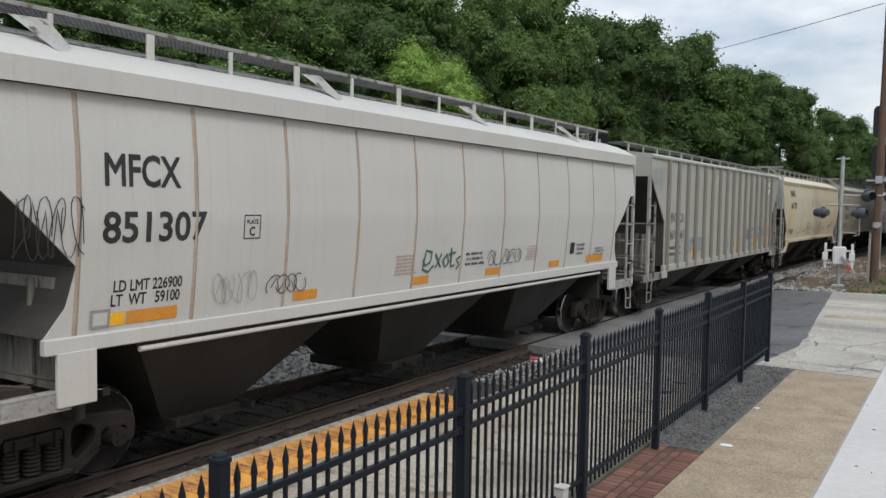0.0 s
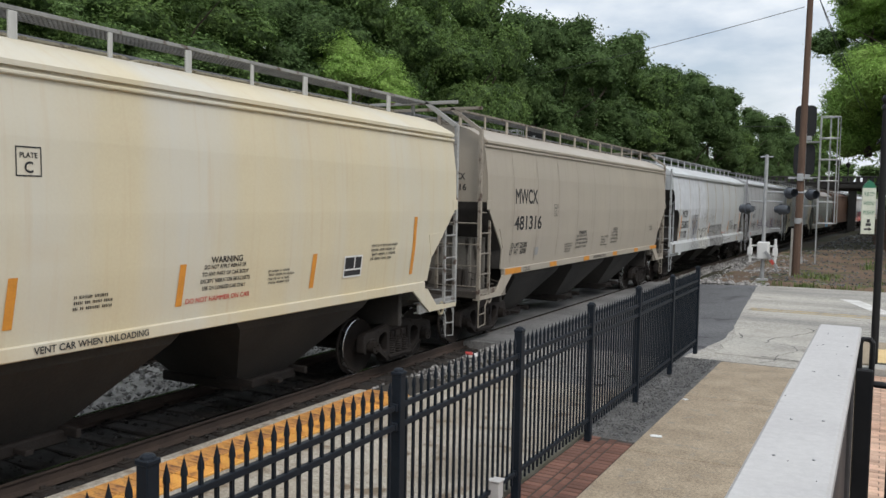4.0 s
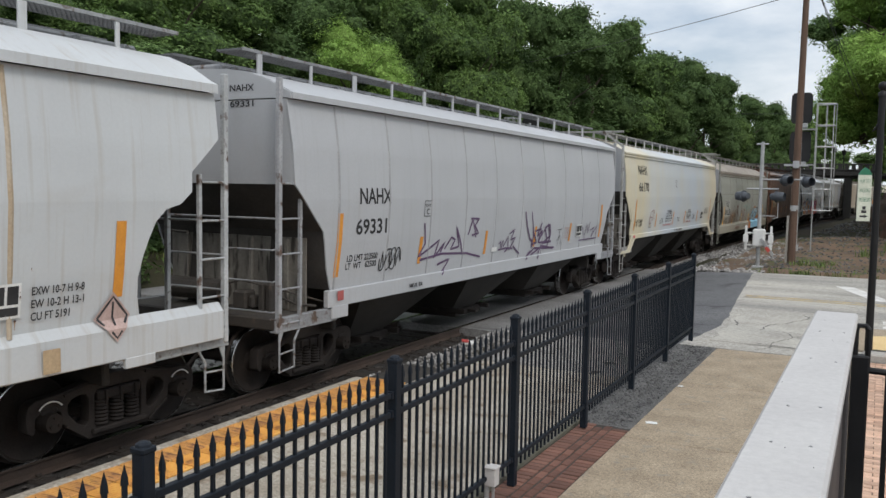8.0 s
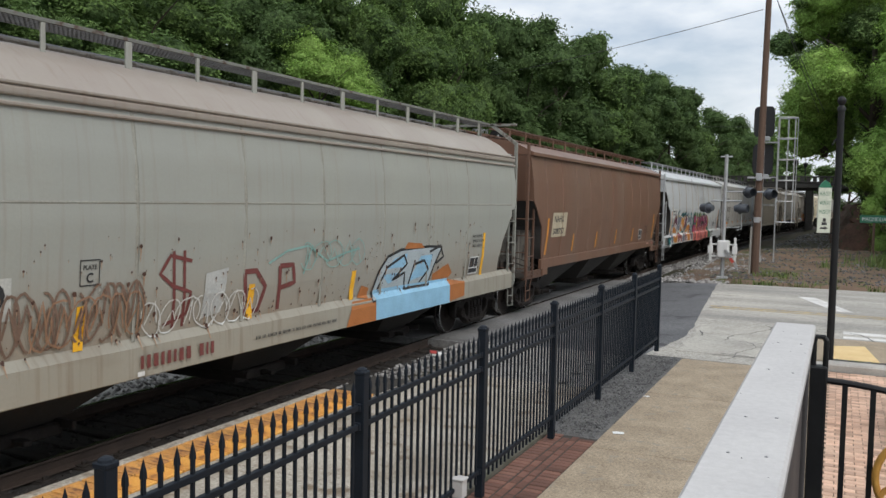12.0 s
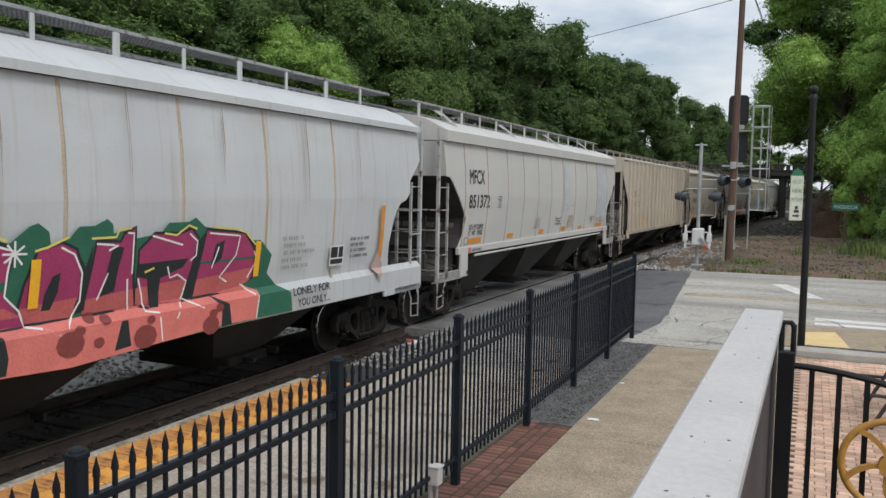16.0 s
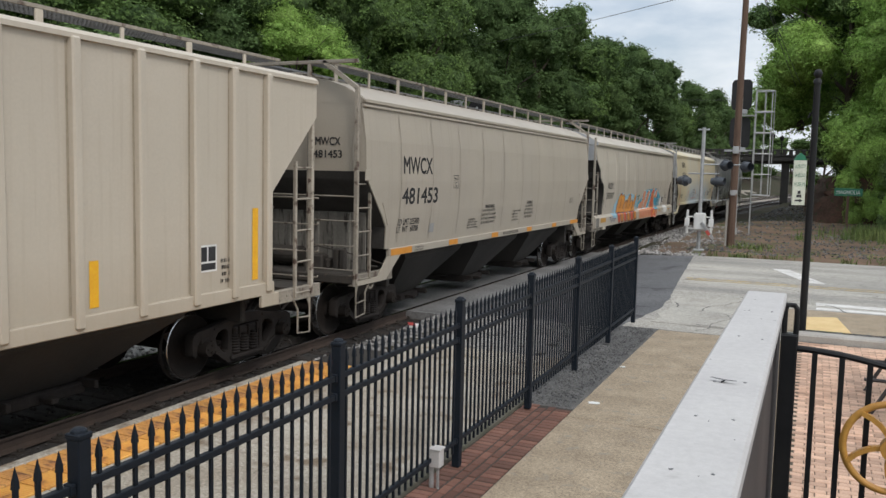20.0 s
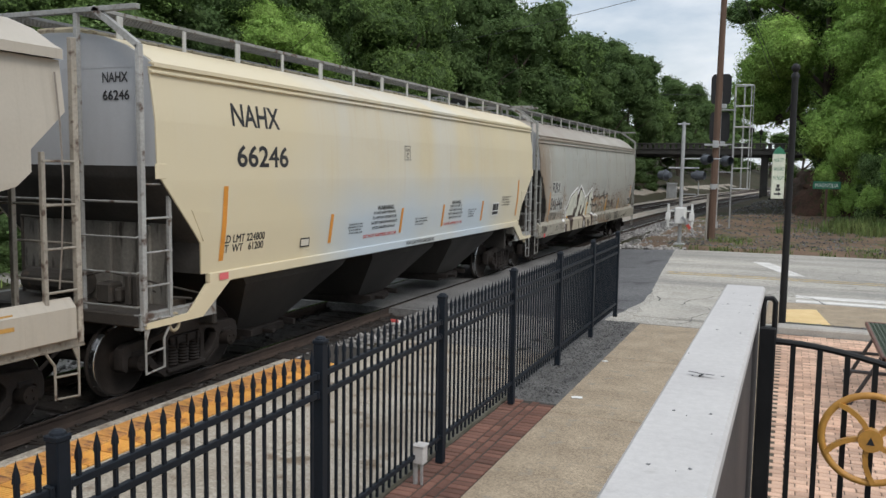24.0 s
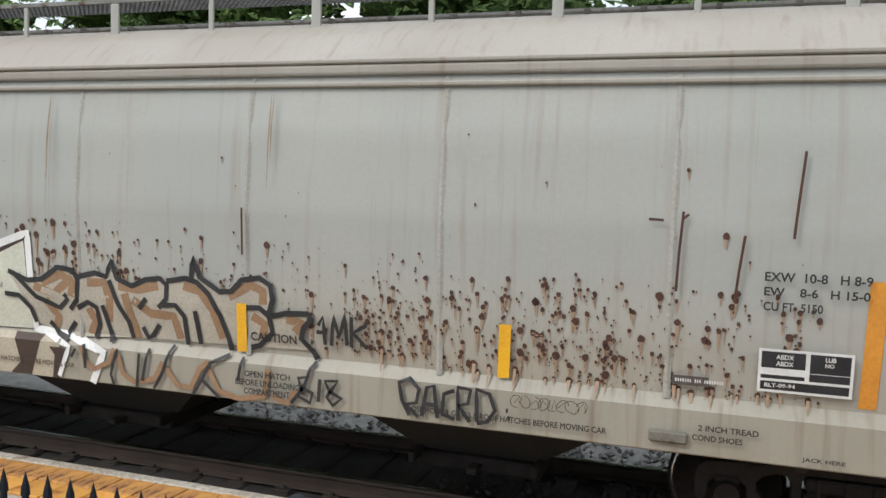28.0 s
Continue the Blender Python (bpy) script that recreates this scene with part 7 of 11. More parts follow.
def warning(s, u0, u1, z0, z1, red=True):
    """The vibrator warning, line by line."""
    h = (z1 - z0) / 7
    for i, (text, a, b) in enumerate((("WARNING", 0.18, 0.82), ("DO NOT APPLY VIBRATOR", 0.06, 0.9), ("TO ANY PART OF CAR BODY", 0.02, 0.96),
                                      ("EXCEPT VIBRATOR BRACKETS", 0.0, 1.0), ("USE ON LOADED CAR ONLY", 0.04, 0.92))):
        z = z1 - (i + 1) * h * 1.25 + (0.25 * h if i else 0)
        s.words(text, u0 + (u1 - u0) * a, u0 + (u1 - u0) * b, z, z + h * (1.15 if i == 0 else 0.72))
    if red:
        s.words("DO NOT HAMMER ON CAR", u0 - 0.25 * (u1 - u0), u1 + 0.02, z0 - h * 1.0, z0 - h * 0.1, M_INKRED, weight=0.02)


def weight_lines(s, ld, lt, u0, u1, z1, h=0.12):
    s.words("LD LMT " + ld, u0, u1, z1 - h, z1)
    s.words("LT  WT   " + lt, u0 - 0.02, u1 - 0.02, z1 - 2.15 * h, z1 - 1.15 * h)


def panel_car(lead, tail, number, tagged_up):
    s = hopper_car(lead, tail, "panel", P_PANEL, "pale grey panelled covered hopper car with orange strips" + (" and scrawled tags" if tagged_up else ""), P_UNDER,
                   seams=() if tagged_up else [1.02, 2.33, 3.65, 4.85, 6.05, 7.22, 8.40, 9.76, 11.14, 12.48, 13.88])
    if tagged_up:
        s.scale, s.shift = 1.02, 0.18
    marks(s, "MFCX", number, (1.25, 2.12, 3.0, 3.32), (1.22, 2.45, 2.46, 2.77))
    weight_lines(s, "226900", "59100", 1.36, 2.16, 2.11)
    plate(s, 2.97, 2.46)
    flat_strips(s, ((1.52, 2.12, 1.67, 1.80), (3.83, 4.26, 1.68, 1.80), (6.31, 6.76, 1.68, 1.80), (8.48, 8.96, 1.68, 1.80), (10.94, 11.4, 1.68, 1.80) if tagged_up else (10.38, 10.83, 1.66, 1.76), (12.75, 13.65, 1.68, 1.83) if tagged_up else (12.61, 13.51, 1.67, 1.79)))
    if tagged_up:
        s.rect("reflector_strip", 1.18, 1.50, 1.67, 1.80, M_AMBER)
    else:
        s.rect("reflector_strip", 1.30, 1.52, 1.67, 1.80, M_ORANGE)
        s.rect("route_tag", 1.36, 1.50, 1.49, 1.60, M_PINK)
        s.words("2 INCH HF COMP SHOES", 1.55, 2.1, 1.5, 1.56)
    s.lines_of_print(5.85, 6.4, 1.84, 2.15, 6, ink("faded_red", (0.42, 0.24, 0.19)), 1)
    if tagged_up:
        s.lines_of_print(9.9, 10.4, 1.86, 2.15, 6, ink("faded_red", (0.42, 0.24, 0.19)), 2)
        s.rect("data_panel", 11.86, 12.06, 1.90, 2.13, M_INK)
        s.lines_of_print(12.15, 12.55, 1.85, 2.12, 3, None, 4)
        s.lines_of_print(13.15, 13.75, 1.80, 2.0, 3, None, 5)
    else:
        wash = ink("washed_blue_grey", (0.50, 0.515, 0.54))
        for u0, u1, z0, z1 in ((12.62, 12.98, 2.1, 3.78), (13.02, 13.84, 1.86, 3.74), (8.5, 9.08, 2.3, 3.62)):
            s.rect("repaint_patch", u0, u1, z0, z1, wash, "faded bluish repaint")
        s.rect("notice_field", 9.11, 9.68, 1.75, 2.14, ink("notice_tan", (0.50, 0.45, 0.40)))
        red = ink("faded_red", (0.42, 0.24, 0.19))
        s.words("WARNING", 9.24, 9.62, 2.06, 2.12, red)
        s.lines_of_print(9.14, 9.66, 1.77, 2.04, 5, red, 2)
        for k, text in enumerate(("EXW 10-8 H 9-6", "EW 8-4 H 15-0", "CUFT 5315")):
            s.words(text, 11.81, 12.33 if k < 2 else 12.14, 1.985 - 0.075 * k, 2.035 - 0.075 * k)
        s.rect("data_panel", 12.66, 12.76, 1.84, 1.98, ink("box_grey", (0.3, 0.3, 0.29)))
        s.lines_of_print(13.06, 13.69, 1.82, 2.0, 3, None, 5)
        s.rect("route_tag", 13.46, 13.62, 1.48, 1.58, M_PINK)
        s.strokes("scratch", [[(8.75, 2.47), (8.98, 2.45)], [(9.3, 2.43), (9.72, 2.44)]], 0.014, ink("grey_line", (0.3, 0.3, 0.29)))
    s.lines_of_print(7.77, 8.42, 1.87, 2.12, 3, None, 3)
    s.rect("tare_box", 1.13, 1.34, 1.66, 1.84, ink("box_grey", (0.3, 0.3, 0.29)))
    s.rect("tare_box_field", 1.16, 1.31, 1.69, 1.81, P_PANEL)
    s.end_words("BEAM  REP J", -0.9, -0.2, 3.3, 3.55)
    for i, x in enumerate((1.38,)):
        s.rect("jack_hole", 1.24, 1.32, 1.02, 1.10, M_SIGBLACK)
    if tagged_up:
        s.strokes("spray_tag", [[(6.55, 2.05), (6.62, 1.95), (6.75, 2.0), (6.78, 2.15), (6.62, 2.18), (6.56, 1.9), (6.72, 1.85), (6.85, 1.95)],
                                [(6.88, 2.12), (7.05, 1.9)], [(7.05, 2.12), (6.9, 1.9)], [(7.1, 2.0), (7.2, 2.1), (7.28, 1.98), (7.18, 1.9), (7.1, 2.0)],
                                [(7.32, 2.2), (7.34, 1.9), (7.45, 1.92)], [(7.26, 2.1), (7.45, 2.12)], [(7.6, 2.05), (7.48, 2.0), (7.6, 1.92), (7.5, 1.85)]],
                  0.035, ink("dark_green", (0.05, 0.13, 0.10)), "dark green spray letters")
        s.scribble(8.5, 9.7, 1.85, 2.1, 5, 0.014, M_INK, 21, "thin black scrawl")
        s.scribble(3.4, 4.0, 1.8, 2.02, 4, 0.012, M_INK, 22, "thin black scrawl")
        s.scribble(2.6, 3.2, 1.75, 2.1, 5, 0.008, ink("grey_line", (0.3, 0.3, 0.29)), 23, "faint grey scrawl")
        s.scribble(0.35, 1.05, 2.35, 2.9, 6, 0.010, M_INK, 24, "thin black scrawl")
    return s


def cream_car(lead, tail, number, seed, label, blue):
    s = hopper_car(lead, tail, "smooth", (P_CREAMC if lead < 120 else P_CREAMB) if blue else P_CREAM, label, P_UNDER, frame_paint=P_FRAME, end_paint=P_BLUEGREY)
    marks(s, "NAHX", number, (1.38, 2.44, 3.41, 3.71), (1.45, 2.62, 2.87, 3.17))
    weight_lines(s, "224800", "61200", 1.20, 2.10, 1.97, 0.11)
    plate(s, 6.42, 3.04)
    for u, z0, h in ((1.14, 1.64, 0.98), (3.80, 1.66, 0.47), (6.32, 1.66, 0.47), (8.28, 1.66, 0.47), (10.6, 1.66, 0.47), (13.2, 1.66, 0.95)):
        s.rect("reflector_strip", u, u + 0.09, z0, z0 + h, M_ORANGE, lean=0.03)
    warning(s, 5.2, 6.2, 1.72, 2.22)
    s.lines_of_print(4.4, 4.9, 1.75, 1.95, 4, None, seed)
    s.lines_of_print(7.0, 7.5, 1.75, 1.92, 3, None, seed + 1)
    warning(s, 8.62, 9.42, 1.74, 2.2)
    s.lines_of_print(9.75, 10.2, 1.78, 1.98, 4, None, seed + 2)
    data_panel(s, 11.35, 11.80, 1.74, 2.06)
    s.lines_of_print(12.0, 12.7, 1.95, 2.22, 4, None, seed + 3)
    s.rect("tare_box", 3.0, 3.25, 1.66, 1.80, M_INK)
    s.rect("tare_box_field", 3.02, 3.23, 1.68, 1.78, P_CREAM)
    s.rect("route_tag", 1.12, 1.30, 1.39, 1.48, M_PINK)
    s.words("VENT CAR WHEN UNLOADING", 6.6, 7.9, 1.40, 1.47)
    s.end_words("NAHX", 0.79, 1.18, 3.85, 3.97)
    for i, text in enumerate(("INCH WHEELS", "BRAKE BEAMS", "COUPLERS")):
        s.end_words(text, -0.25, 0.15 - 0.06 * (i == 2), 3.72 - 0.09 * i, 3.76 - 0.09 * i)
    s.end_words(number, 0.79, 1.20, 3.64, 3.76)
    return s


def taupe_car(lead, tail, number, seed):
    s = hopper_car(lead, tail, "smooth", P_TAUPE, "taupe smooth-sided covered hopper car with orange sill strips", P_UNDER)
    marks(s, "MWCX", number, (1.32, 2.52, 2.84, 3.16), (1.29, 2.79, 2.28, 2.59))
    weight_lines(s, "225300", "60700", 1.20, 2.05, 2.02)
    plate(s, 3.52, 2.56)
    flat_strips(s, ((0.98, 1.80, 1.37, 1.49), (3.47, 3.91, 1.38, 1.49), (5.87, 6.3, 1.38, 1.49), (8.38, 8.78, 1.38, 1.49), (10.6, 11.0, 1.38, 1.49), (12.45, 13.3, 1.38, 1.49)))
    warning(s, 5.15, 6.1, 1.66, 2.18, False)
    warning(s, 8.1, 8.8, 1.68, 2.2, False)
    s.lines_of_print(4.4, 4.95, 1.66, 1.9, 4, None, seed)
    s.lines_of_print(7.2, 7.7, 1.7, 2.0, 4, None, seed + 1)
    s.lines_of_print(12.15, 12.6, 2.02, 2.2, 4, None, seed + 2)
    s.words("VENT CAR WHEN UNLOADING", 6.6, 7.7, 1.40, 1.47)
    s.rect("tare_box", 2.5, 2.72, 1.70, 1.88, ink("box_grey", (0.3, 0.3, 0.29)))
    s.lines_of_print(1.9, 2.3, 1.38, 1.48, 2, None, seed + 4)
    s.end_words("MWCX", 0.59, 1.09, 3.30, 3.44)
    s.end_words(number, 0.55, 1.12, 3.09, 3.22)
    for u in [1.22 + 1.31 * i for i in range(10)]:
        s.strokes("faint_seam", [[(u, 1.6), (u, 3.9)]], 0.018, ink("taupe_seam", (0.31, 0.275, 0.225)))
    return s


def ribbed_car(lead, tail, coat, label, reporting, number, seed):
    ribs = [1.31 + 0.853 * i for i in range(16)] if seed == 1 else [1.17, 1.83, 2.62] + [3.453 + 0.853 * i for i in range(12)] + [13.54, 14.24]
    s = hopper_car(lead, tail, "ribbed", coat, label, P_UNDER, ribs=ribs)
    a = 1.50 if seed == 1 else 1.88
    z = 2.45 if seed == 1 else 2.66
    h = 0.27 if seed == 1 else 0.23
    half, digits = (reporting[:2], reporting[2:]), number
    boxes = ((1.50, 2.0), (2.30, 2.72), (1.50, 1.95), (2.26, 2.75)) if seed == 1 else ((2.08, 2.52), (2.86, 3.20), (2.16, 2.41), (2.80, 3.26))
    if seed == 2:
        s.words(half[0], *boxes[0], 2.69, 2.93)
        s.words(half[1], *boxes[1], 2.69, 2.93)
        s.words(digits[0], *boxes[2], 2.28, 2.49)
        s.words(digits[1], *boxes[3], 2.28, 2.49)
        for text, u0, u1, z0, z1 in (("LD LMT", 2.04, 2.36, 1.80, 1.87), ("222500", 2.76, 3.14, 1.81, 1.87), ("LT WT", 2.04, 2.33, 1.63, 1.69), ("63500", 2.82, 3.11, 1.62, 1.68)):
            s.words(text, u0, u1, z0, z1)
    top = 4.06 if seed == 1 else 4.14
    s.end_words(reporting, 0.56, 1.02, top, top + 0.105)
    s.end_words("".join(digits), 0.54, 1.02, top - 0.13, top - 0.025)
    for u, z0, hh in ((1.25, 1.40, 0.98), (3.62 if seed == 1 else 4.02, 1.42, 0.48), (6.40, 1.42, 0.48), (8.75, 1.42, 0.48), (11.3, 1.38, 0.50), (13.72 if seed == 1 else 13.95, 1.38, 0.97)):
        s.rect("reflector_strip", u, u + 0.12, z0, z0 + hh, M_AMBER)
    if seed == 1:
        s.lines_of_print(a, a + 1.2, 1.52, 1.85, 2, None, seed + 60)
    data_panel(s, *((12.5, 12.9) if seed == 1 else (12.85, 13.25)), 1.58, 1.92)
    s.lines_of_print(13.30, 13.60, 1.4, 1.75, 4, None, seed + 61)
    for u in (7.4, 8.2, 9.05) if seed == 1 else (4.6, 6.95, 9.25):
        s.lines_of_print(u, u + 0.42, 1.56, 1.78, 4, None, seed + int(u))
    return s


def build_train():
    panel_car(3.77, 19.05, "851307", True)

    s = ribbed_car(20.36, 35.90, P_RIBGREY, "grey ribbed covered hopper car with blue spray letters", "MWCX", ("461", "461"), 1)
    for u, w in ((1.46, 0.56), (2.24, 0.56)):
        s.rect("repaint_patch", u, u + w, 1.93, 2.76, ink("patch_grey", (0.40, 0.39, 0.35)))
    s.words("MW", 1.52, 2.02, 2.45, 2.72)
    s.words("CX", 2.33, 2.76, 2.45, 2.72)
    s.words("461", 1.52, 1.98, 1.99, 2.26)
    s.words("461", 2.29, 2.78, 1.99, 2.26)
    blue = ink("blue", (0.07, 0.20, 0.42))
    s.shift = 0.28
    s.strokes("spray_letter", [[(9.58, 1.80), (9.60, 2.12), (9.85, 2.12)], [(9.60, 1.98), (9.80, 1.98)]], 0.075, blue, "blue sprayed letter F")
    s.strokes("spray_letter", [[(10.02, 2.14), (10.03, 1.82), (10.12, 1.76), (10.22, 1.84), (10.24, 2.14)]], 0.07, blue, "blue sprayed letter U")
    s.strokes("spray_letter", [[(10.62, 2.10), (10.45, 2.14), (10.42, 1.98), (10.58, 1.92), (10.56, 1.74), (10.42, 1.72)]], 0.07, blue, "blue sprayed letter S")
    s.strokes("spray_letter", [[(11.02, 2.10), (10.78, 2.08), (10.76, 1.56), (11.0, 1.56)], [(10.78, 1.84), (10.98, 1.84)]], 0.075, blue, "blue sprayed letter E")
    s.strokes("spray_tag", [[(11.6, 2.12), (12.0, 2.12)], [(11.8, 2.12), (11.8, 1.75)], [(12.12, 2.02), (12.3, 2.04), (12.42, 1.92), (12.3, 1.82), (12.14, 1.9), (12.12, 2.02)],
                            [(12.62, 2.12), (12.7, 1.82), (12.82, 2.0), (12.9, 1.82), (13.0, 2.14)], [(13.28, 2.08), (13.4, 1.78), (13.5, 2.0), (13.56, 2.1)]],
              0.05, ink("pale_blue", (0.20, 0.30, 0.42)), "worn pale blue sprayed strokes")
    s.shift = 0.0
    s.scribble(3.45, 4.75, 1.62, 1.98, 6, 0.03, ink("steel_blue", (0.22, 0.28, 0.36)), 34, "worn blue spray tag")
    s.rect("tare_box", 3.78, 4.12, 1.44, 1.6, M_INK)
    s.scribble(11.5, 12.2, 1.6, 1.95, 4, 0.01, M_INK, 31, "thin black scrawl")
    s.scribble(1.4, 2.7, 1.4, 1.62, 7, 0.012, ink("steel_blue", (0.22, 0.28, 0.36)), 32, "faint blue scrawl")
    s.scribble(0.15, 0.95, 3.3, 3.9, 5, 0.014, ink("steel_blue", (0.22, 0.28, 0.36)), 33, "faint blue scrawl on the end of the side")
    disc = [(13.66 + 0.27 * math.cos(k * 0.2618), 3.68 + 0.285 * math.sin(k * 0.2618)) for k in range(24)]
    s.patch("round_decal", [disc], M_INKW, "white round company decal")
    s.strokes("decal_ring", [disc + disc[:1]], 0.02, M_INK)
    s.rect("decal_bars", 13.44, 13.88, 3.66, 3.70, M_INK)
    s.strokes("decal_swoosh", [[(13.62, 3.54), (13.72, 3.6), (13.72, 3.76), (13.64, 3.82)]], 0.012, ink("grey_line", (0.3, 0.3, 0.29)))

    cream_car(37.18, 51.85, "66178", 70, "cream smooth-sided covered hopper car with orange strips", False)
    taupe_car(53.15, 67.34, "481316", 80)

    s = hopper_car(68.77, 84.24, "deep", P_WHITE, "dirty white covered hopper car with black graffiti along the sill", P_UNDER, frame_paint=P_WHITE, chalk=True)
    marks(s, "MCEX", "350893", (1.42, 2.33, 2.38, 2.65), (1.33, 2.50, 1.95, 2.25))
    weight_lines(s, "220700", "65300", 1.25, 2.3, 1.85)
    strips(s, (1.18,), 1.56, 0.9, 0.12)
    strips(s, (6.5, 11.0), 1.6, 0.5)
    strips(s, (14.01,), 1.72, 0.78, 0.12)
    silver = ink("silver", (0.36, 0.36, 0.36))
    pale = ink("clean_white", (0.60, 0.62, 0.645))
    s.rect("repaint_patch", 0.1, 2.72, 2.68, 3.9, pale, "cleaner bluish white repaint")
    s.patch("repaint_patch", [[(2.52, 2.45), (4.08, 2.47), (4.15, 4.03), (2.57, 4.08)]], pale, "cleaner bluish white repaint")
    s.patch("repaint_patch", [[(4.32, 2.33), (5.56, 2.36), (5.6, 3.15), (5.45, 3.8), (4.3, 3.97)]], pale, "cleaner bluish white repaint")
    for k, tone in enumerate(((0.24, 0.20, 0.18), (0.13, 0.2, 0.33), (0.33, 0.24, 0.17), (0.30, 0.29, 0.28))):
        s.flecks(70, 2.7 + 0.15 * k, 4.4 - 0.1 * k, 1.55, 2.45, ink("scuff_" + ("brown", "blue", "tan", "grey")[k], tone), 142 + k, "smeared scuffs and old paint")
    s.flecks(80, 4.4, 8.0, 1.9, 2.5, ink("scuff_grey", (0.3, 0.29, 0.28)), 147, "grey scuffs on the side")
    s.patch("graffiti_fill", [[(4.32, 1.72), (4.42, 1.88), (4.83, 1.89), (5.98, 1.88), (6.39, 1.9), (6.35, 1.7), (6.14, 1.07), (5.77, 0.99), (5.06, 1.05), (4.51, 1.06), (4.33, 1.47)]], ink("chalk_white", (0.62, 0.62, 0.59)), "white sprayed letters with black outlines")
    s.patch("graffiti_fill", [[(6.58, 1.68), (6.61, 1.9), (7.14, 2.0), (8.06, 2.0), (9.32, 2.0), (9.84, 1.41), (9.76, 1.11), (9.25, 1.01), (7.65, 1.07), (6.84, 1.06)]], silver, "silver-grey sprayed letters with black outlines")
    s.strokes("graffiti_outline", [[(4.32, 1.72), (4.42, 1.85), (4.78, 1.88), (4.61, 1.77), (4.74, 1.68), (4.96, 1.77), (5.17, 1.87), (5.15, 1.57), (5.0, 1.48), (4.89, 1.44)], [(5.17, 1.83), (5.36, 1.8), (5.29, 1.52), (5.0, 1.6), (4.96, 1.48)],
              [(5.29, 1.86), (5.61, 1.91), (5.51, 1.73), (5.68, 1.75), (5.86, 1.89), (5.99, 1.84), (5.79, 1.57)], [(5.92, 1.81), (6.18, 1.87), (6.41, 1.9), (6.32, 1.67)], [(4.32, 1.48), (4.49, 1.43), (4.51, 1.06)],
              [(4.72, 1.29), (4.94, 1.34), (5.0, 1.14), (5.08, 1.05), (5.29, 1.1), (5.36, 1.36), (5.29, 1.56)], [(5.41, 1.47), (5.55, 1.22), (5.43, 1.09), (5.73, 1.0), (5.78, 1.27), (5.66, 1.52)], [(5.79, 1.43), (6.0, 1.08), (6.14, 1.1), (6.05, 1.44)],
              [(6.61, 1.65), (6.61, 1.89), (7.09, 1.99), (6.94, 1.86), (6.76, 1.83), (6.85, 1.69), (7.17, 1.72)], [(7.22, 1.87), (7.39, 1.96), (7.56, 1.91), (7.38, 1.78), (7.57, 1.6)], [(7.63, 1.89), (7.99, 1.98), (7.85, 1.8), (7.63, 1.67), (8.0, 1.6), (8.1, 1.74)],
              [(8.25, 1.81), (8.45, 1.99), (8.68, 1.94), (8.55, 1.71), (8.25, 1.58)], [(8.72, 1.93), (8.94, 1.67), (9.13, 2.02), (9.35, 1.65), (9.82, 1.39)], [(6.76, 1.66), (6.83, 1.05)], [(6.92, 1.3), (7.24, 1.36), (7.41, 1.21), (7.49, 1.1), (7.66, 1.09)],
              [(7.55, 1.42), (7.75, 1.12), (8.1, 1.13), (8.13, 1.41)], [(8.25, 1.45), (8.47, 1.09), (8.76, 1.1), (8.85, 1.39)], [(9.03, 1.43), (9.27, 1.05), (9.61, 1.07), (9.82, 1.38)]], 0.04, M_INK, "black spray outline")
    s.strokes("spray_tag", [[(2.82, 1.25), (2.69, 1.28), (2.67, 1.17), (2.77, 1.09), (2.9, 1.14)], [(2.98, 1.31), (3.14, 1.09)], [(3.16, 1.3), (2.96, 1.09)], [(3.31, 1.38), (3.17, 1.3), (3.2, 1.14), (3.37, 1.1), (3.42, 1.24), (3.31, 1.38)],
              [(3.47, 1.08), (3.46, 1.34), (3.65, 1.38), (3.77, 1.28), (3.55, 1.2), (3.74, 1.12), (3.63, 1.06)], [(3.93, 1.28), (3.8, 1.23), (3.84, 1.1), (3.99, 1.11), (3.97, 1.25)], [(4.08, 1.3), (4.1, 1.13)], [(4.22, 1.32), (4.25, 1.14)], [(4.08, 1.2), (4.24, 1.23)]], 0.022, M_INK, "thin black tag on the sill")
    plate(s, *(3.84, 4.13, 2.2, 2.46)[:1], *(3.84, 4.13, 2.2, 2.46)[2:3])
    s.strokes("spray_tag", [[(10.25, 1.42), (9.97, 1.4), (10.25, 1.29), (9.98, 1.21), (10.35, 1.18)], [(10.66, 1.34), (10.49, 1.27), (10.74, 1.16)], [(10.84, 1.35), (10.97, 1.12)], [(11.14, 1.35), (11.2, 1.13)], [(10.89, 1.24), (11.17, 1.25)], [(11.41, 1.35), (11.39, 1.19)]], 0.018, M_INK, "thin black tag")
    s.words("MB", *(9.49, 9.75, 1.17, 1.26))
    s.lines_of_print(9.6, 10.9, 1.55, 1.62, 1, M_INKRED, 43)
    s.shift = 0.17
    s.lines_of_print(11.2, 12.2, 1.7, 2.15, 6, None, 44)
    data_panel(s, 12.5, 12.85, 1.65, 1.97)
    s.words("EXW 10-7 H 9-8", 12.95, 13.5, 1.84, 1.92)
    s.words("EW 10-2 H 13-1", 12.95, 13.5, 1.72, 1.80)
    s.words("CU FT 5191", 12.95, 13.35, 1.60, 1.68)
    s.patch("placard", [[(13.62, 1.52), (13.84, 1.27), (14.06, 1.52), (13.84, 1.78)]], ink("placard", (0.5, 0.36, 0.32)))
    s.strokes("placard_frame", [[(13.66, 1.52), (13.84, 1.31), (14.02, 1.52), (13.84, 1.73), (13.66, 1.52)], [(13.84, 1.36), (13.84, 1.68)]], 0.025, M_INK)
    s.rect("grime_box", 13.02, 13.2, 1.09, 1.32, ink("tan_box", (0.45, 0.33, 0.2)))
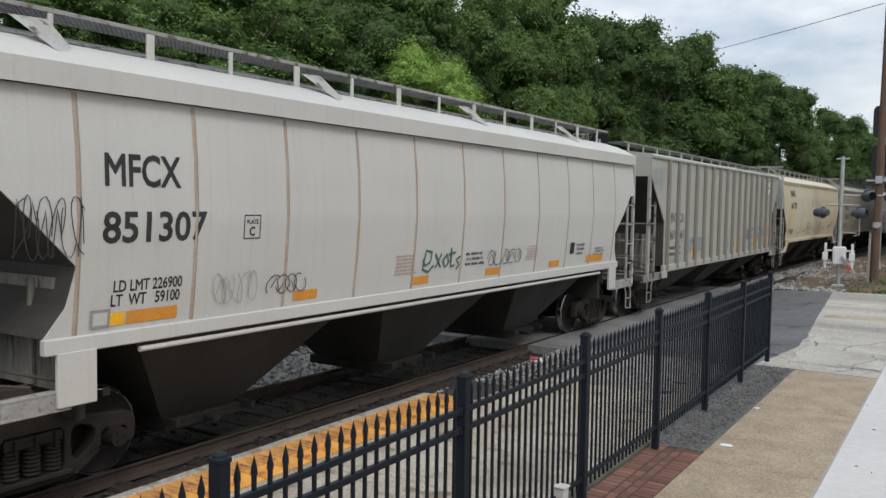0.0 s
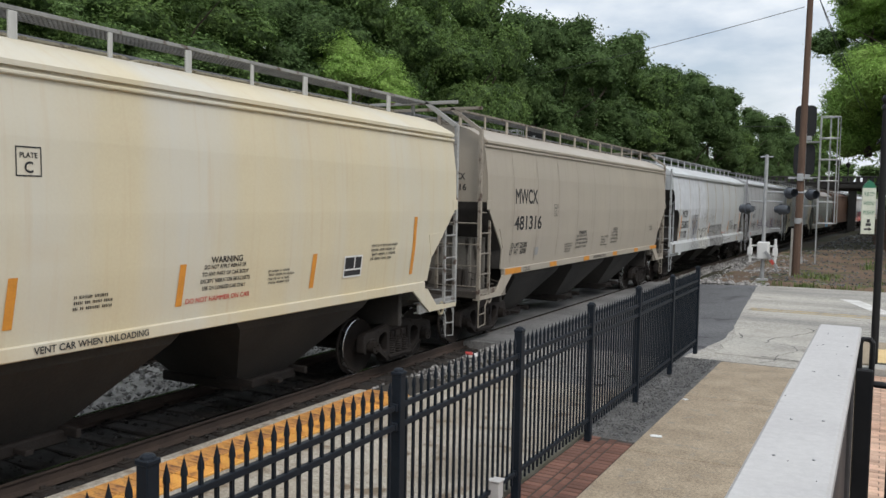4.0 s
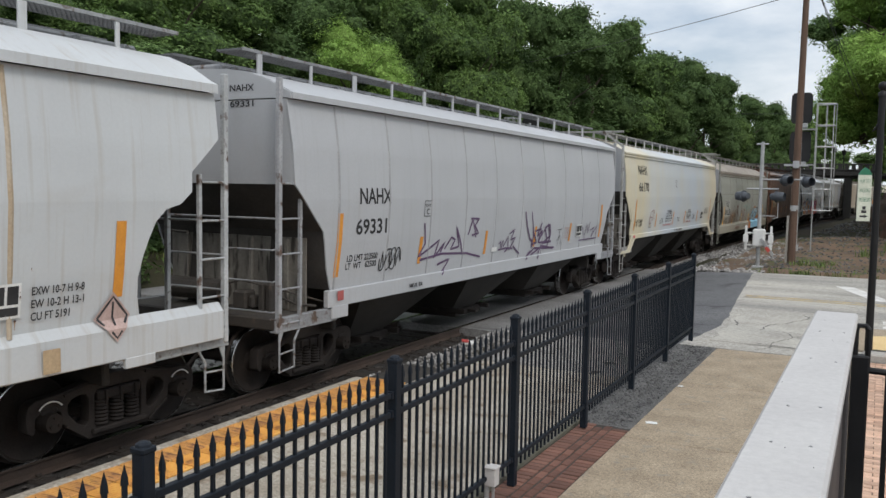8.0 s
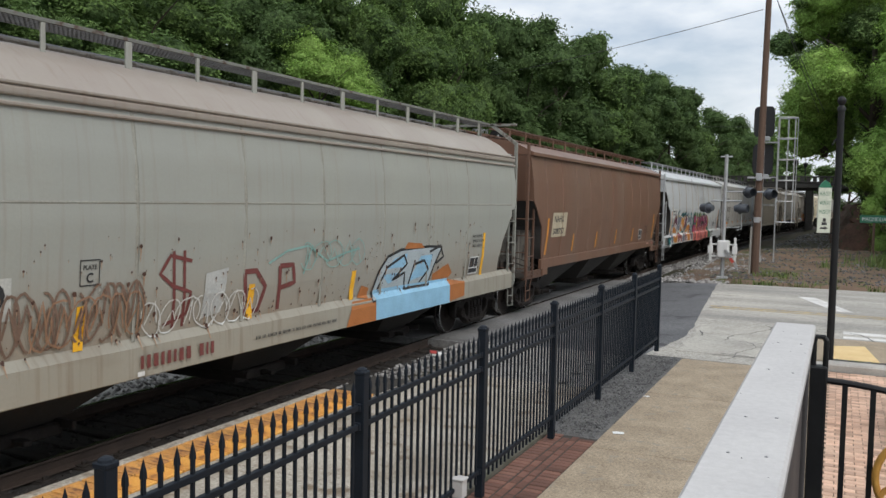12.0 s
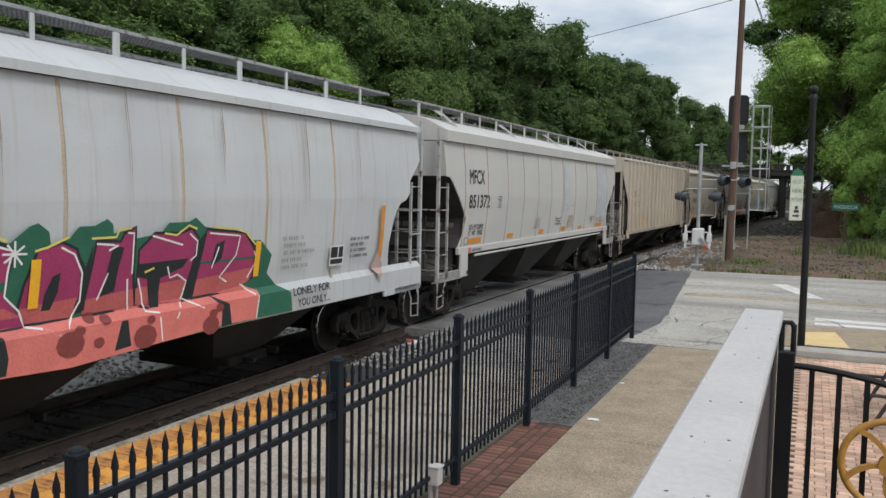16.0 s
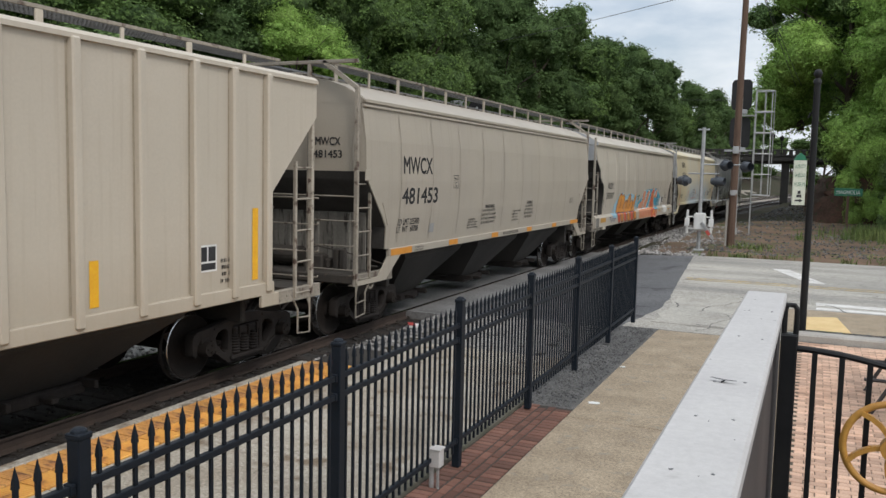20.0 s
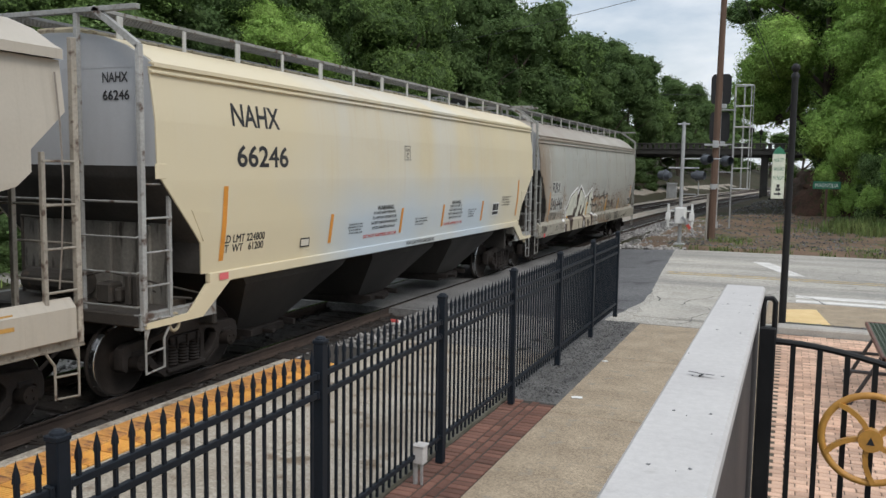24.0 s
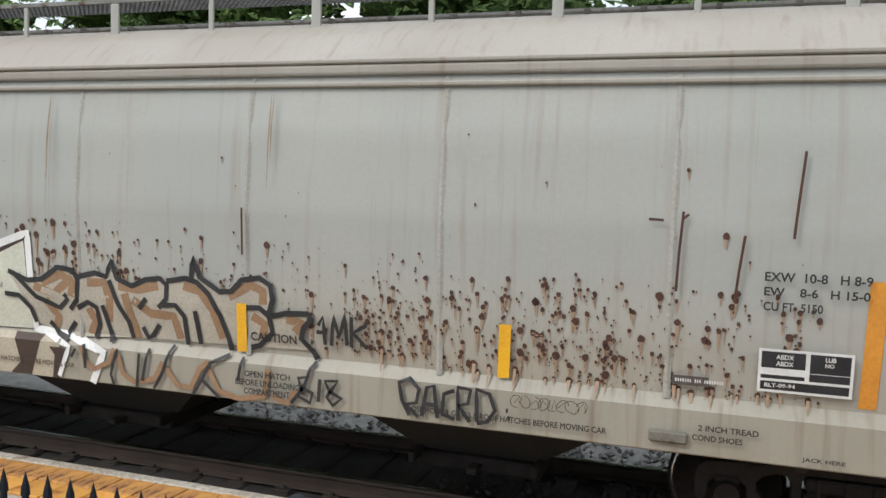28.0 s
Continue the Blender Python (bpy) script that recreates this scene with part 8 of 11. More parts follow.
    s.end_words("MCEX  350893", 0.05, 1.21, 4.07, 4.17)
    s.rust(60, 9, 13, 1.6, 2.4, 45, 0.8)

    s = hopper_car(85.52, 99.90, "round", P_BLUEGREY, "blue-grey covered hopper car with purple tags", P_UNDER)
    marks(s, "NAHX", "69331", (1.52, 2.38, 2.63, 2.87), (1.45, 2.28, 2.17, 2.41))
    weight_lines(s, "223500", "62500", 1.28, 2.08, 1.88, 0.1)
    plate(s, 3.42, 2.40)
    strips(s, (0.98,), 1.58, 0.92, 0.12)
    strips(s, (3.32, 5.85, 8.4, 10.7), 1.60, 0.46)
    strips(s, (13.1,), 1.6, 0.9, 0.12)
    purple = ink("purple", (0.12, 0.07, 0.14))
    s.strokes("spray_tag", [[(3.45, 2.29), (3.52, 1.93), (3.32, 1.71), (3.86, 1.91), (4.01, 1.98), (3.87, 1.66), (4.23, 1.93), (4.08, 1.73)], [(4.23, 1.8), (4.46, 2.0), (4.61, 1.95), (4.46, 1.78), (4.78, 1.81), (4.61, 2.2), (4.86, 1.85), (4.94, 1.66)],
              [(3.39, 1.66), (4.16, 1.72), (5.11, 1.67), (5.73, 1.56)], [(4.02, 1.53), (4.46, 1.61), (4.17, 1.34)], [(5.1, 2.01), (5.26, 2.31), (5.45, 1.95)], [(5.18, 2.32), (5.53, 2.31), (5.36, 2.18), (5.54, 2.03), (5.27, 2.0)]],
              0.04, purple, "purple spray tag")
    s.strokes("spray_tag", [[(8.15, 2.39), (8.37, 1.84), (8.31, 1.58)], [(8.42, 1.95), (8.81, 1.99), (8.69, 1.72), (9.21, 2.09), (9.36, 1.79), (8.96, 1.65), (9.51, 1.67)], [(8.32, 1.41), (8.96, 1.59), (9.67, 1.49)]],
              0.045, purple, "purple spray tag")
    s.scribble(2.15, 2.75, 1.58, 1.92, 4, 0.022, M_INK, 51, "black spray tag")
    s.strokes("spray_tag", [[(6.54, 1.76), (6.62, 1.81), (6.67, 1.66), (6.74, 1.83)], [(6.77, 1.7), (6.97, 1.89), (7.02, 1.65), (6.86, 1.57)], [(7.03, 1.95), (7.28, 2.04), (7.11, 1.82), (7.36, 1.86), (7.07, 1.61)], [(7.26, 1.68), (7.66, 1.49)], [(6.54, 1.64), (6.88, 1.66), (7.27, 1.63)]], 0.035, purple, "purple spray tag")
    s.strokes("spray_tag", [[(7.79, 2.4), (7.93, 2.08), (8.17, 1.79), (8.37, 1.71)], [(8.79, 2.13), (8.58, 1.83), (8.9, 1.95), (8.69, 1.68), (9.25, 1.67), (9.01, 2.01), (9.3, 2.07), (9.42, 1.84), (9.25, 1.55)], [(8.13, 1.42), (8.48, 1.56), (9.74, 1.51)], [(7.98, 1.34), (8.27, 1.51)], [(8.37, 1.91), (8.58, 1.69), (8.27, 1.65)], [(8.65, 1.31), (8.9, 1.62)]], 0.05, purple, "purple spray tag")
    s.strokes("spray_tag", [[(11.55, 1.69), (11.66, 1.95), (11.8, 1.71)], [(11.89, 1.62), (11.96, 2.02), (12.15, 1.74), (12.23, 2.05)], [(12.33, 1.82), (12.61, 1.89), (12.43, 1.62), (12.86, 1.93), (12.81, 1.69)], [(11.47, 1.59), (12.91, 1.59)]], 0.03, purple, "purple spray tag")
    s.strokes("spray_tag", [[(9.81, 1.92), (10.19, 1.94)], [(9.99, 1.93), (9.94, 1.55)], [(9.84, 1.65), (10.07, 1.79), (10.16, 1.55)]], 0.014, M_INK, "thin black doodle")
    s.rect("notice", *(6.21, 6.45, 1.62, 1.71), M_INKW)
    s.lines_of_print(10.35, 10.7, 1.68, 1.98, 5, ink("faded_red", (0.42, 0.24, 0.19)), 55)
    data_panel(s, 11.2, 11.6, 1.7, 2.0)
    s.end_words("NAHX", 0.53, 0.95, 4.14, 4.23)
    s.end_words("69331", 0.53, 0.94, 3.93, 4.02)
    s.lines_of_print(3.0, 3.4, 1.2, 1.32, 1, None, 54)
    s.rect("route_tag", 1.05, 1.2, 1.24, 1.38, ink("dull_red", (0.4, 0.1, 0.09)))

    s = cream_car(101.14, 115.64, "66170", 74, "cream covered hopper car, bluish in the middle, with orange strips", True)
    s.strokes("spray_tag", [[(2.95, 1.8), (3.0, 2.2), (3.1, 2.22), (3.08, 1.75)], [(3.1, 2.2), (3.3, 2.24), (3.28, 1.8)], [(3.3, 2.25), (3.5, 2.22), (3.42, 1.95), (3.3, 1.9)], [(3.0, 2.0), (3.25, 2.0)]],
              0.018, ink("maroon", (0.25, 0.06, 0.06)), "thin dark red doodle")

    s = hopper_car(117.05, 132.27, "grooved", P_GREYD, "aged rusty grey covered hopper car with red and blue graffiti", P_UNDER, roof_paint=P_GREYDROOF, end_paint=P_BLUEGREY,
                   seams=(2.39, 4.11, 5.85, 7.56, 9.28, 10.92, 12.6), sill_paint=P_SILL)
    for z0, z1 in ((2.12, 2.52), (1.70, 2.10)):
        s.rect("repaint_patch", 1.20, 2.35 if z0 > 2 else 2.66, z0, z1, ink("patch_white", (0.5, 0.5, 0.46)))
    marks(s, "FURX", "846329", (1.32, 2.24, 2.16, 2.48), (1.24, 2.60, 1.74, 2.06))
    strips(s, (0.98,), 1.28, 0.93, 0.12, M_AMBER)
    weight_lines(s, "223200", "62800", 1.25, 2.1, 1.60)
    s.scale, s.shift = 1.007, 0.35
    strips(s, (3.12, 5.80, 8.30), 1.29, 0.46, 0.12, M_AMBER)
    strips(s, (13.5,), 1.3, 0.9, 0.12, M_AMBER)
    plate(s, 3.16, 1.95)
    red = ink("dark_red", (0.17, 0.045, 0.04))
    s.strokes("spray_tag", [[(4.75, 2.12), (4.4, 2.2), (4.25, 2.0), (4.45, 1.85), (4.75, 1.75), (4.7, 1.5), (4.35, 1.4)], [(4.45, 2.25), (4.5, 1.35)], [(4.62, 2.25), (4.66, 1.35)]], 0.045, red, "dark red sprayed dollar sign")
    s.strokes("spray_tag", [[(5.72, 1.9), (5.78, 1.35), (6.05, 1.4), (6.15, 1.7), (5.95, 1.92), (5.7, 1.92)], [(6.45, 1.95), (6.48, 1.35)], [(6.45, 1.95), (6.75, 1.95), (6.8, 1.7), (6.5, 1.65)]], 0.07, red, "dark red sprayed letters")
    s.patch("graffiti_fill", [[(4.95, 1.4), (5.0, 1.95), (5.4, 2.0), (5.3, 1.45)]], ink("pale_silver", (0.46, 0.47, 0.45)), "pale silver sprayed block")
    s.strokes("spray_tag", [[(6.2, 2.0), (6.6, 2.15), (7.1, 2.2), (7.6, 1.95), (8.1, 2.05), (8.5, 2.1)], [(7.0, 1.8), (7.2, 2.2)]], 0.03, ink("teal_line", (0.25, 0.42, 0.38)), "faded teal outline")
    dome = [(8.95, 1.21), (9.15, 1.68), (9.42, 1.91), (9.88, 2.01), (10.38, 2.02), (10.99, 2.02), (11.51, 1.99), (11.22, 1.66), (11.05, 1.3), (10.39, 1.31), (9.66, 1.27)]
    s.patch("graffiti_fill", [dome], ink("dome_grey", (0.40, 0.46, 0.48)), "pale grey-blue graffiti letters with black outlines")
    s.patch("graffiti_fill", [[(9.31, 1.6), (9.65, 1.86), (10.13, 1.94), (10.01, 1.6), (9.54, 1.43)], [(10.26, 1.42), (10.65, 1.86), (11.14, 1.87), (11.0, 1.51)]], ink("sky_blue", (0.28, 0.52, 0.70)))
    s.strokes("graffiti_outline", [dome + dome[:1], [(9.15, 1.33), (9.42, 1.73), (10.0, 1.91), (10.13, 1.75), (9.65, 1.49), (10.07, 1.6), (10.14, 1.28)], [(10.26, 1.31), (10.39, 1.72), (10.79, 1.77), (11.0, 1.59), (10.66, 1.34)], [(11.0, 1.92), (11.44, 2.02), (11.6, 1.8), (11.29, 1.69)]], 0.05, M_INK)
    s.patch("graffiti_fill", [[(10.0, 2.02), (10.12, 2.13), (10.64, 2.09), (10.78, 2.0)], [(11.22, 1.49), (11.84, 1.65), (12.09, 1.45), (11.69, 1.23), (11.23, 1.28)], [(8.55, 1.3), (8.65, 1.49), (8.89, 1.43), (8.84, 1.26)]], ink("burnt_orange", (0.42, 0.15, 0.04)))
    s.patch("graffiti_fill", [[(9.05, 0.88), (9.05, 1.38), (11.9, 1.36), (11.9, 0.88)]], ink("sky_blue", (0.28, 0.52, 0.70)), "light blue painted block on the sill")
    s.patch("graffiti_fill", [[(8.15, 0.88), (8.35, 1.26), (9.05, 1.26), (9.05, 0.88)], [(11.9, 0.9), (11.9, 1.34), (12.6, 1.24), (12.6, 0.95)]], ink("burnt_orange", (0.42, 0.15, 0.04)))
    s.scribble(2.3, 4.0, 1.35, 1.95, 9, 0.028, ink("tag_umber", (0.19, 0.12, 0.085)), 164, "faded brown tag scrawled over itself")
    s.scribble(4.0, 6.0, 1.3, 1.7, 7, 0.016, ink("chalk_white", (0.62, 0.62, 0.59)), 165, "thin white scrawl")
    s.scribble(6.9, 8.6, 1.85, 2.25, 5, 0.014, ink("teal_line", (0.25, 0.42, 0.38)), 166, "thin faded teal scrawl")
    s.lines_of_print(3.9, 5.3, 0.92, 1.20, 1, red, 62)
    s.lines_of_print(5.9, 8.0, 1.0, 1.08, 1, None, 63)
    data_panel(s, 12.85, 13.3, 1.36, 1.72)
    s.lines_of_print(12.9, 13.4, 1.9, 2.2, 3, None, 64)
    s.rect("repaint_patch", 3.9, 4.0, 0.9, 0.95, M_INKW)
    s.rust(420, 1.2, 13.6, 1.3, 2.45, 65)
    s.scribble(2.6, 4.0, 1.35, 1.85, 6, 0.02, ink("rust_line", (0.3, 0.17, 0.1)), 66, "rust-brown scrawl")
    s.end_words("FURX", 0.56, 1.18, 4.06, 4.2)
    s.end_words("846329", 0.52, 1.2, 3.84, 3.98)

    s = hopper_car(133.45, 148.70, "round", P_BROWN, "rust-brown covered hopper car with pale number panel", P_UNDER, board_paint=P_BROWN)
    s.rect("number_panel", 1.45, 2.65, 1.95, 2.60, ink("tan_panel", (0.47, 0.40, 0.28)), "tan patch behind the number", lean=0.08)
    s.words("NAHX", 1.65, 2.45, 2.34, 2.52)
    s.words("508757", 1.6, 2.5, 2.02, 2.18)
    strips(s, (1.1,), 1.5, 0.95, 0.12)
    strips(s, (3.4, 5.8, 8.2, 10.6), 1.5, 0.48)
    strips(s, (13.95,), 1.5, 0.95, 0.14)
    data_panel(s, 11.65, 12.15, 1.52, 1.90)
    s.lines_of_print(12.5, 13.2, 1.7, 2.05, 3, ink("faded_black", (0.07, 0.045, 0.035)), 67)
    s.rect("route_tag", 13.0, 13.38, 1.30, 1.40, ink("pale_pink", (0.6, 0.35, 0.3)))
    s.rect("route_tag", 13.9, 14.0, 1.28, 1.40, M_PINK)
    s.end_words("508757", 0.5, 1.0, 3.95, 4.05, M_INKW)

    s = hopper_car(150.03, 165.72, "deep", P_WHITE, "white covered hopper car with a large many-coloured mural of letters", P_UNDER, frame_paint=P_WHITE,
                   seams=(1.37, 2.83, 4.51, 6.13, 7.76, 9.4, 11.0, 12.7))
    s.scale = 1.0
    s.rect("repaint_patch", 1.36, 2.66, 1.95, 2.65, ink("patch_bright", (0.68, 0.68, 0.64)))
    marks(s, "MCEX", "35", (1.53, 2.39, 2.36, 2.60), (1.42, 1.76, 2.00, 2.22))
    s.rect("reflector_strip", 1.12, 1.21, 1.60, 2.07, M_AMBER, lean=0.09)
    s.rect("reflector_strip", 1.21, 1.30, 2.07, 2.55, M_ORANGE, lean=0.10)
    C = dict(purple=ink("plum", (0.13, 0.03, 0.07)), orange=ink("orange", (0.55, 0.21, 0.03)), slate=ink("slate", (0.17, 0.19, 0.23)), teal=ink("teal", (0.02, 0.22, 0.25)),
             maroon=ink("maroon", (0.11, 0.02, 0.05)), magenta=ink("magenta", (0.34, 0.035, 0.12)), pink=ink("salmon", (0.70, 0.19, 0.16)), green=ink("forest", (0.02, 0.13, 0.075)))
    white = ink("bright_white", (0.78, 0.78, 0.76))
    pale_yellow = ink("pale_yellow", (0.70, 0.62, 0.16))
    edge = ink("mural_black", (0.012, 0.02, 0.02))

    def letter(tone, poly, lines=True):
        s.patch("mural_letter", [poly], C[tone], "%s painted graffiti letter" % tone)
        if lines:
            s.strokes("mural_outline", [poly + poly[:1]], 0.03, white, "white outline of a letter")

    def fill(poly, tone=None):
        s.patch("mural_highlight" if tone is None else "mural_shade", [poly], tone or white)

    s.rect("mural_base", 0.45, 1.12, 1.07, 1.40, edge, "black painted block under the mural")
    fill([(3.44, 1.75), (3.4, 2.2), (3.55, 2.42), (3.9, 2.5), (4.3, 2.42), (4.55, 2.5), (5.0, 2.34), (5.3, 2.42), (5.25, 1.7), (4.4, 1.5)], edge)
    fill([(6.1, 1.4), (6.15, 2.34), (6.32, 2.3), (6.42, 2.05), (6.36, 1.85), (6.5, 1.62), (6.56, 1.4), (6.5, 1.12), (6.3, 1.1)], edge)
    rnd = random.Random(5)
    for k in range(34):
        u, z = (rnd.uniform(3.5, 5.2), rnd.uniform(1.65, 2.42)) if k < 22 else (rnd.uniform(6.22, 6.48), rnd.uniform(1.2, 2.25))
        r = rnd.uniform(0.03, 0.07)
        s.patch("mural_dot", [[(u + r * math.cos(a * 0.6283), z + r * math.sin(a * 0.6283)) for a in range(10)]], C["teal"])
    letter("slate", [(1.23, 1.67), (1.59, 1.67), (1.57, 1.48), (1.75, 1.47), (1.79, 1.3), (1.66, 1.14), (1.28, 1.16), (1.27, 1.37), (1.2, 1.52)], False)
    letter("purple", [(1.66, 1.73), (1.68, 1.91), (1.77, 2.08), (1.93, 2.27), (2.12, 2.38), (2.34, 2.4), (2.52, 2.3), (2.62, 2.12), (2.61, 1.92), (2.22, 1.87), (2.22, 1.97), (2.14, 2.01), (2.05, 1.96), (2.03, 1.85), (1.9, 1.82), (1.87, 1.68), (1.73, 1.67)])
    letter("orange", [(1.87, 1.85), (2.09, 1.84), (2.32, 1.8), (2.53, 1.72), (2.62, 1.58), (2.61, 1.53), (2.37, 1.53), (1.81, 1.55), (1.72, 1.62), (1.67, 1.74), (1.73, 1.83)])
    letter("orange", [(1.79, 1.45), (1.94, 1.46), (2.21, 1.39), (2.37, 1.47), (2.64, 1.48), (2.7, 1.4), (2.7, 1.23), (2.62, 1.1), (2.21, 1.1), (2.02, 1.09), (1.85, 1.2), (1.7, 1.16), (1.75, 1.3)])
    letter("slate", [(2.73, 2.41), (3.67, 2.28), (3.47, 2.01), (3.41, 1.66), (3.1, 1.61), (2.96, 1.66), (3.01, 1.81), (2.92, 1.7), (2.85, 1.62), (2.67, 1.55), (2.65, 1.78), (2.69, 2.11), (2.63, 2.34)])
    letter("maroon", [(2.72, 1.49), (2.92, 1.6), (3.1, 1.57), (3.38, 1.58), (3.58, 1.47), (3.74, 1.38), (3.8, 1.08), (3.59, 1.07), (3.39, 1.27), (3.25, 1.28), (3.16, 1.11), (2.84, 1.08), (2.7, 1.43)])
    letter("orange", [(3.48, 1.86), (3.57, 2.13), (3.72, 2.26), (3.92, 2.28), (4.2, 2.13), (4.37, 2.0), (4.48, 1.94), (4.16, 1.59), (3.78, 1.95), (3.7, 1.94), (3.69, 1.85), (3.88, 1.77), (3.89, 1.61), (3.78, 1.56), (3.48, 1.57), (3.41, 1.66)])
    letter("orange", [(4.19, 2.24), (4.41, 2.35), (4.48, 1.96), (4.26, 2.16)])
    letter("slate", [(3.74, 1.38), (4.1, 1.44), (4.49, 1.51), (4.61, 1.39), (4.56, 1.09), (3.98, 1.08), (3.79, 1.12), (3.9, 1.27)])
    letter("purple", [(4.67, 2.41), (5.13, 2.23), (4.78, 1.81), (4.49, 1.53), (4.41, 1.57), (4.51, 1.92), (4.56, 2.31)])
    letter("maroon", [(4.55, 1.51), (4.93, 1.5), (4.99, 1.35), (4.95, 1.18), (4.92, 1.1), (4.68, 1.1), (4.61, 1.39)])
    letter("slate", [(5.23, 2.33), (5.6, 2.35), (5.59, 2.25), (6.26, 2.32), (6.17, 1.86), (5.88, 1.81), (5.87, 1.99), (5.18, 1.95)])
    letter("purple", [(5.88, 1.82), (6.17, 1.84), (6.14, 1.51), (6.41, 1.4), (6.46, 1.15), (6.16, 1.11), (5.97, 1.4), (5.86, 1.55)])
    letter("orange", [(5.12, 1.82), (5.27, 1.89), (5.67, 1.94), (5.88, 1.82), (5.89, 1.59), (5.9, 1.44), (5.55, 1.45), (5.51, 1.58), (5.38, 1.63), (5.29, 1.53), (5.13, 1.49), (4.91, 1.52), (4.88, 1.63)])
    letter("orange", [(4.94, 1.47), (5.9, 1.44), (5.94, 1.26), (5.84, 1.09), (5.2, 1.09), (5.14, 1.27), (5.01, 1.33)])
    fill([(2.08, 1.96), (2.18, 2.01), (2.23, 1.95), (2.2, 1.85), (2.07, 1.85)])
    fill([(3.21, 2.03), (3.26, 2.02), (3.03, 1.8), (3.01, 1.66), (2.94, 1.61), (2.85, 1.49), (2.92, 1.67), (3.03, 1.89)])
    fill([(3.67, 1.94), (3.8, 1.96), (4.15, 1.61), (4.07, 1.58), (3.88, 1.77), (3.73, 1.83)])
    fill([(1.81, 1.54), (2.29, 1.53), (2.37, 1.47), (2.21, 1.34), (2.09, 1.42)])
    fill([(3.18, 1.14), (3.25, 1.3), (3.37, 1.27), (3.59, 1.07), (3.49, 1.07)])
    fill([(3.38, 1.58), (3.78, 1.55), (4.08, 1.5), (4.05, 1.36), (3.89, 1.35), (3.53, 1.51)])
    fill([(4.95, 1.34), (5.07, 1.36), (5.2, 1.09), (5.05, 1.1)])
    fill([(5.93, 1.44), (6.12, 1.11), (6.02, 1.1), (5.9, 1.33)])
    fill([(5.14, 2.21), (5.25, 2.22), (5.18, 1.95), (5.12, 1.85), (5.05, 1.92)])
    fill([(1.62, 1.86), (1.69, 1.98), (1.68, 1.73), (1.73, 1.6), (1.79, 1.54), (1.61, 1.55), (1.66, 1.62)])
    fill([(1.17, 1.63), (1.09, 1.61), (1.09, 1.46), (1.17, 1.38), (1.27, 1.14), (1.17, 1.14), (1.15, 1.43)])
    fill([(2.71, 1.09), (2.7, 1.43), (2.79, 1.16), (2.86, 1.08)])
    fill([(2.07, 1.93), (2.12, 1.94), (2.12, 1.86), (2.08, 1.87)], C["teal"])
    fill([(2.07, 1.45), (2.21, 1.45), (2.26, 1.36), (2.17, 1.37)], C["teal"])
    fill([(3.2, 1.17), (3.3, 1.22), (3.42, 1.08), (3.25, 1.09)], C["teal"])
    fill([(3.97, 1.66), (4.16, 1.58), (4.46, 1.83), (4.27, 1.55), (3.89, 1.52)], C["teal"])
    fill([(3.89, 1.47), (4.02, 1.48), (4.01, 1.4), (3.93, 1.4)], C["teal"])
    fill([(4.9, 1.8), (5.07, 2.16), (5.08, 1.99), (4.94, 1.66)], C["teal"])
    for u, z, r in ((2.71, 2.49, 0.086), (2.93, 2.55, 0.062), (3.74, 2.38, 0.12), (3.54, 2.46, 0.04), (4.0, 2.41, 0.09), (4.33, 2.43, 0.10), (4.61, 2.44, 0.10), (5.29, 2.41, 0.076),
                    (5.03, 2.43, 0.04), (5.96, 2.38, 0.12), (6.18, 2.45, 0.03), (6.45, 2.18, 0.06), (6.39, 1.79, 0.07), (1.4, 1.93, 0.07), (1.52, 1.88, 0.07), (2.58, 2.44, 0.07)):
        for grow, tone in ((1.0, edge), (0.72, C["teal"])):
            s.patch("mural_dot", [[(u + grow * r * math.cos(a * 0.5236), z + grow * r * math.sin(a * 0.5236)) for a in range(12)]], tone, "bubble above the letters")
    for u, z, r in ((0.62, 1.28, 0.10), (0.82, 1.22, 0.13), (1.0, 1.32, 0.07), (0.66, 1.12, 0.05), (1.0, 1.14, 0.06)):
        s.patch("mural_dot", [[(u + r * math.cos(a * 0.5236), z + r * math.sin(a * 0.5236)) for a in range(12)]], C["teal"])
    s.strokes("mural_highlight", [[(1.78, 1.98), (1.98, 2.25), (2.3, 2.33), (2.5, 2.22)], [(2.76, 2.33), (3.2, 2.27)], [(3.56, 2.02), (3.74, 2.2), (3.98, 2.2)], [(4.6, 2.2), (4.7, 2.32)], [(5.3, 2.27), (5.52, 2.29)]], 0.025, pale_yellow, "pale yellow inner lines")
    s.scale = STRETCH
    s.patch("mural_ground", [[(6.45, 2.39), (6.79, 2.5), (6.94, 2.5), (6.97, 2.34), (7.12, 2.31), (7.32, 2.46), (7.42, 2.49), (7.54, 2.4), (7.56, 2.28), (7.77, 2.32), (7.89, 2.44), (8.08, 2.44), (8.24, 2.51), (8.32, 2.45), (8.33, 2.35), (8.64, 2.4), (8.63, 2.28), (9.01, 2.32), (9.13, 2.44), (9.45, 2.44), (9.57, 2.49), (9.74, 2.37), (10.51, 2.27), (10.6, 2.16), (10.84, 2.15), (11.1, 1.93), (11.02, 1.68), (11.24, 1.5), (11.51, 1.36), (11.54, 1.09), (10.77, 1.1), (9.01, 1.06), (7.75, 1.03), (6.76, 1.06), (6.42, 1.02)]], C["green"], "dark green ground of the second mural word")
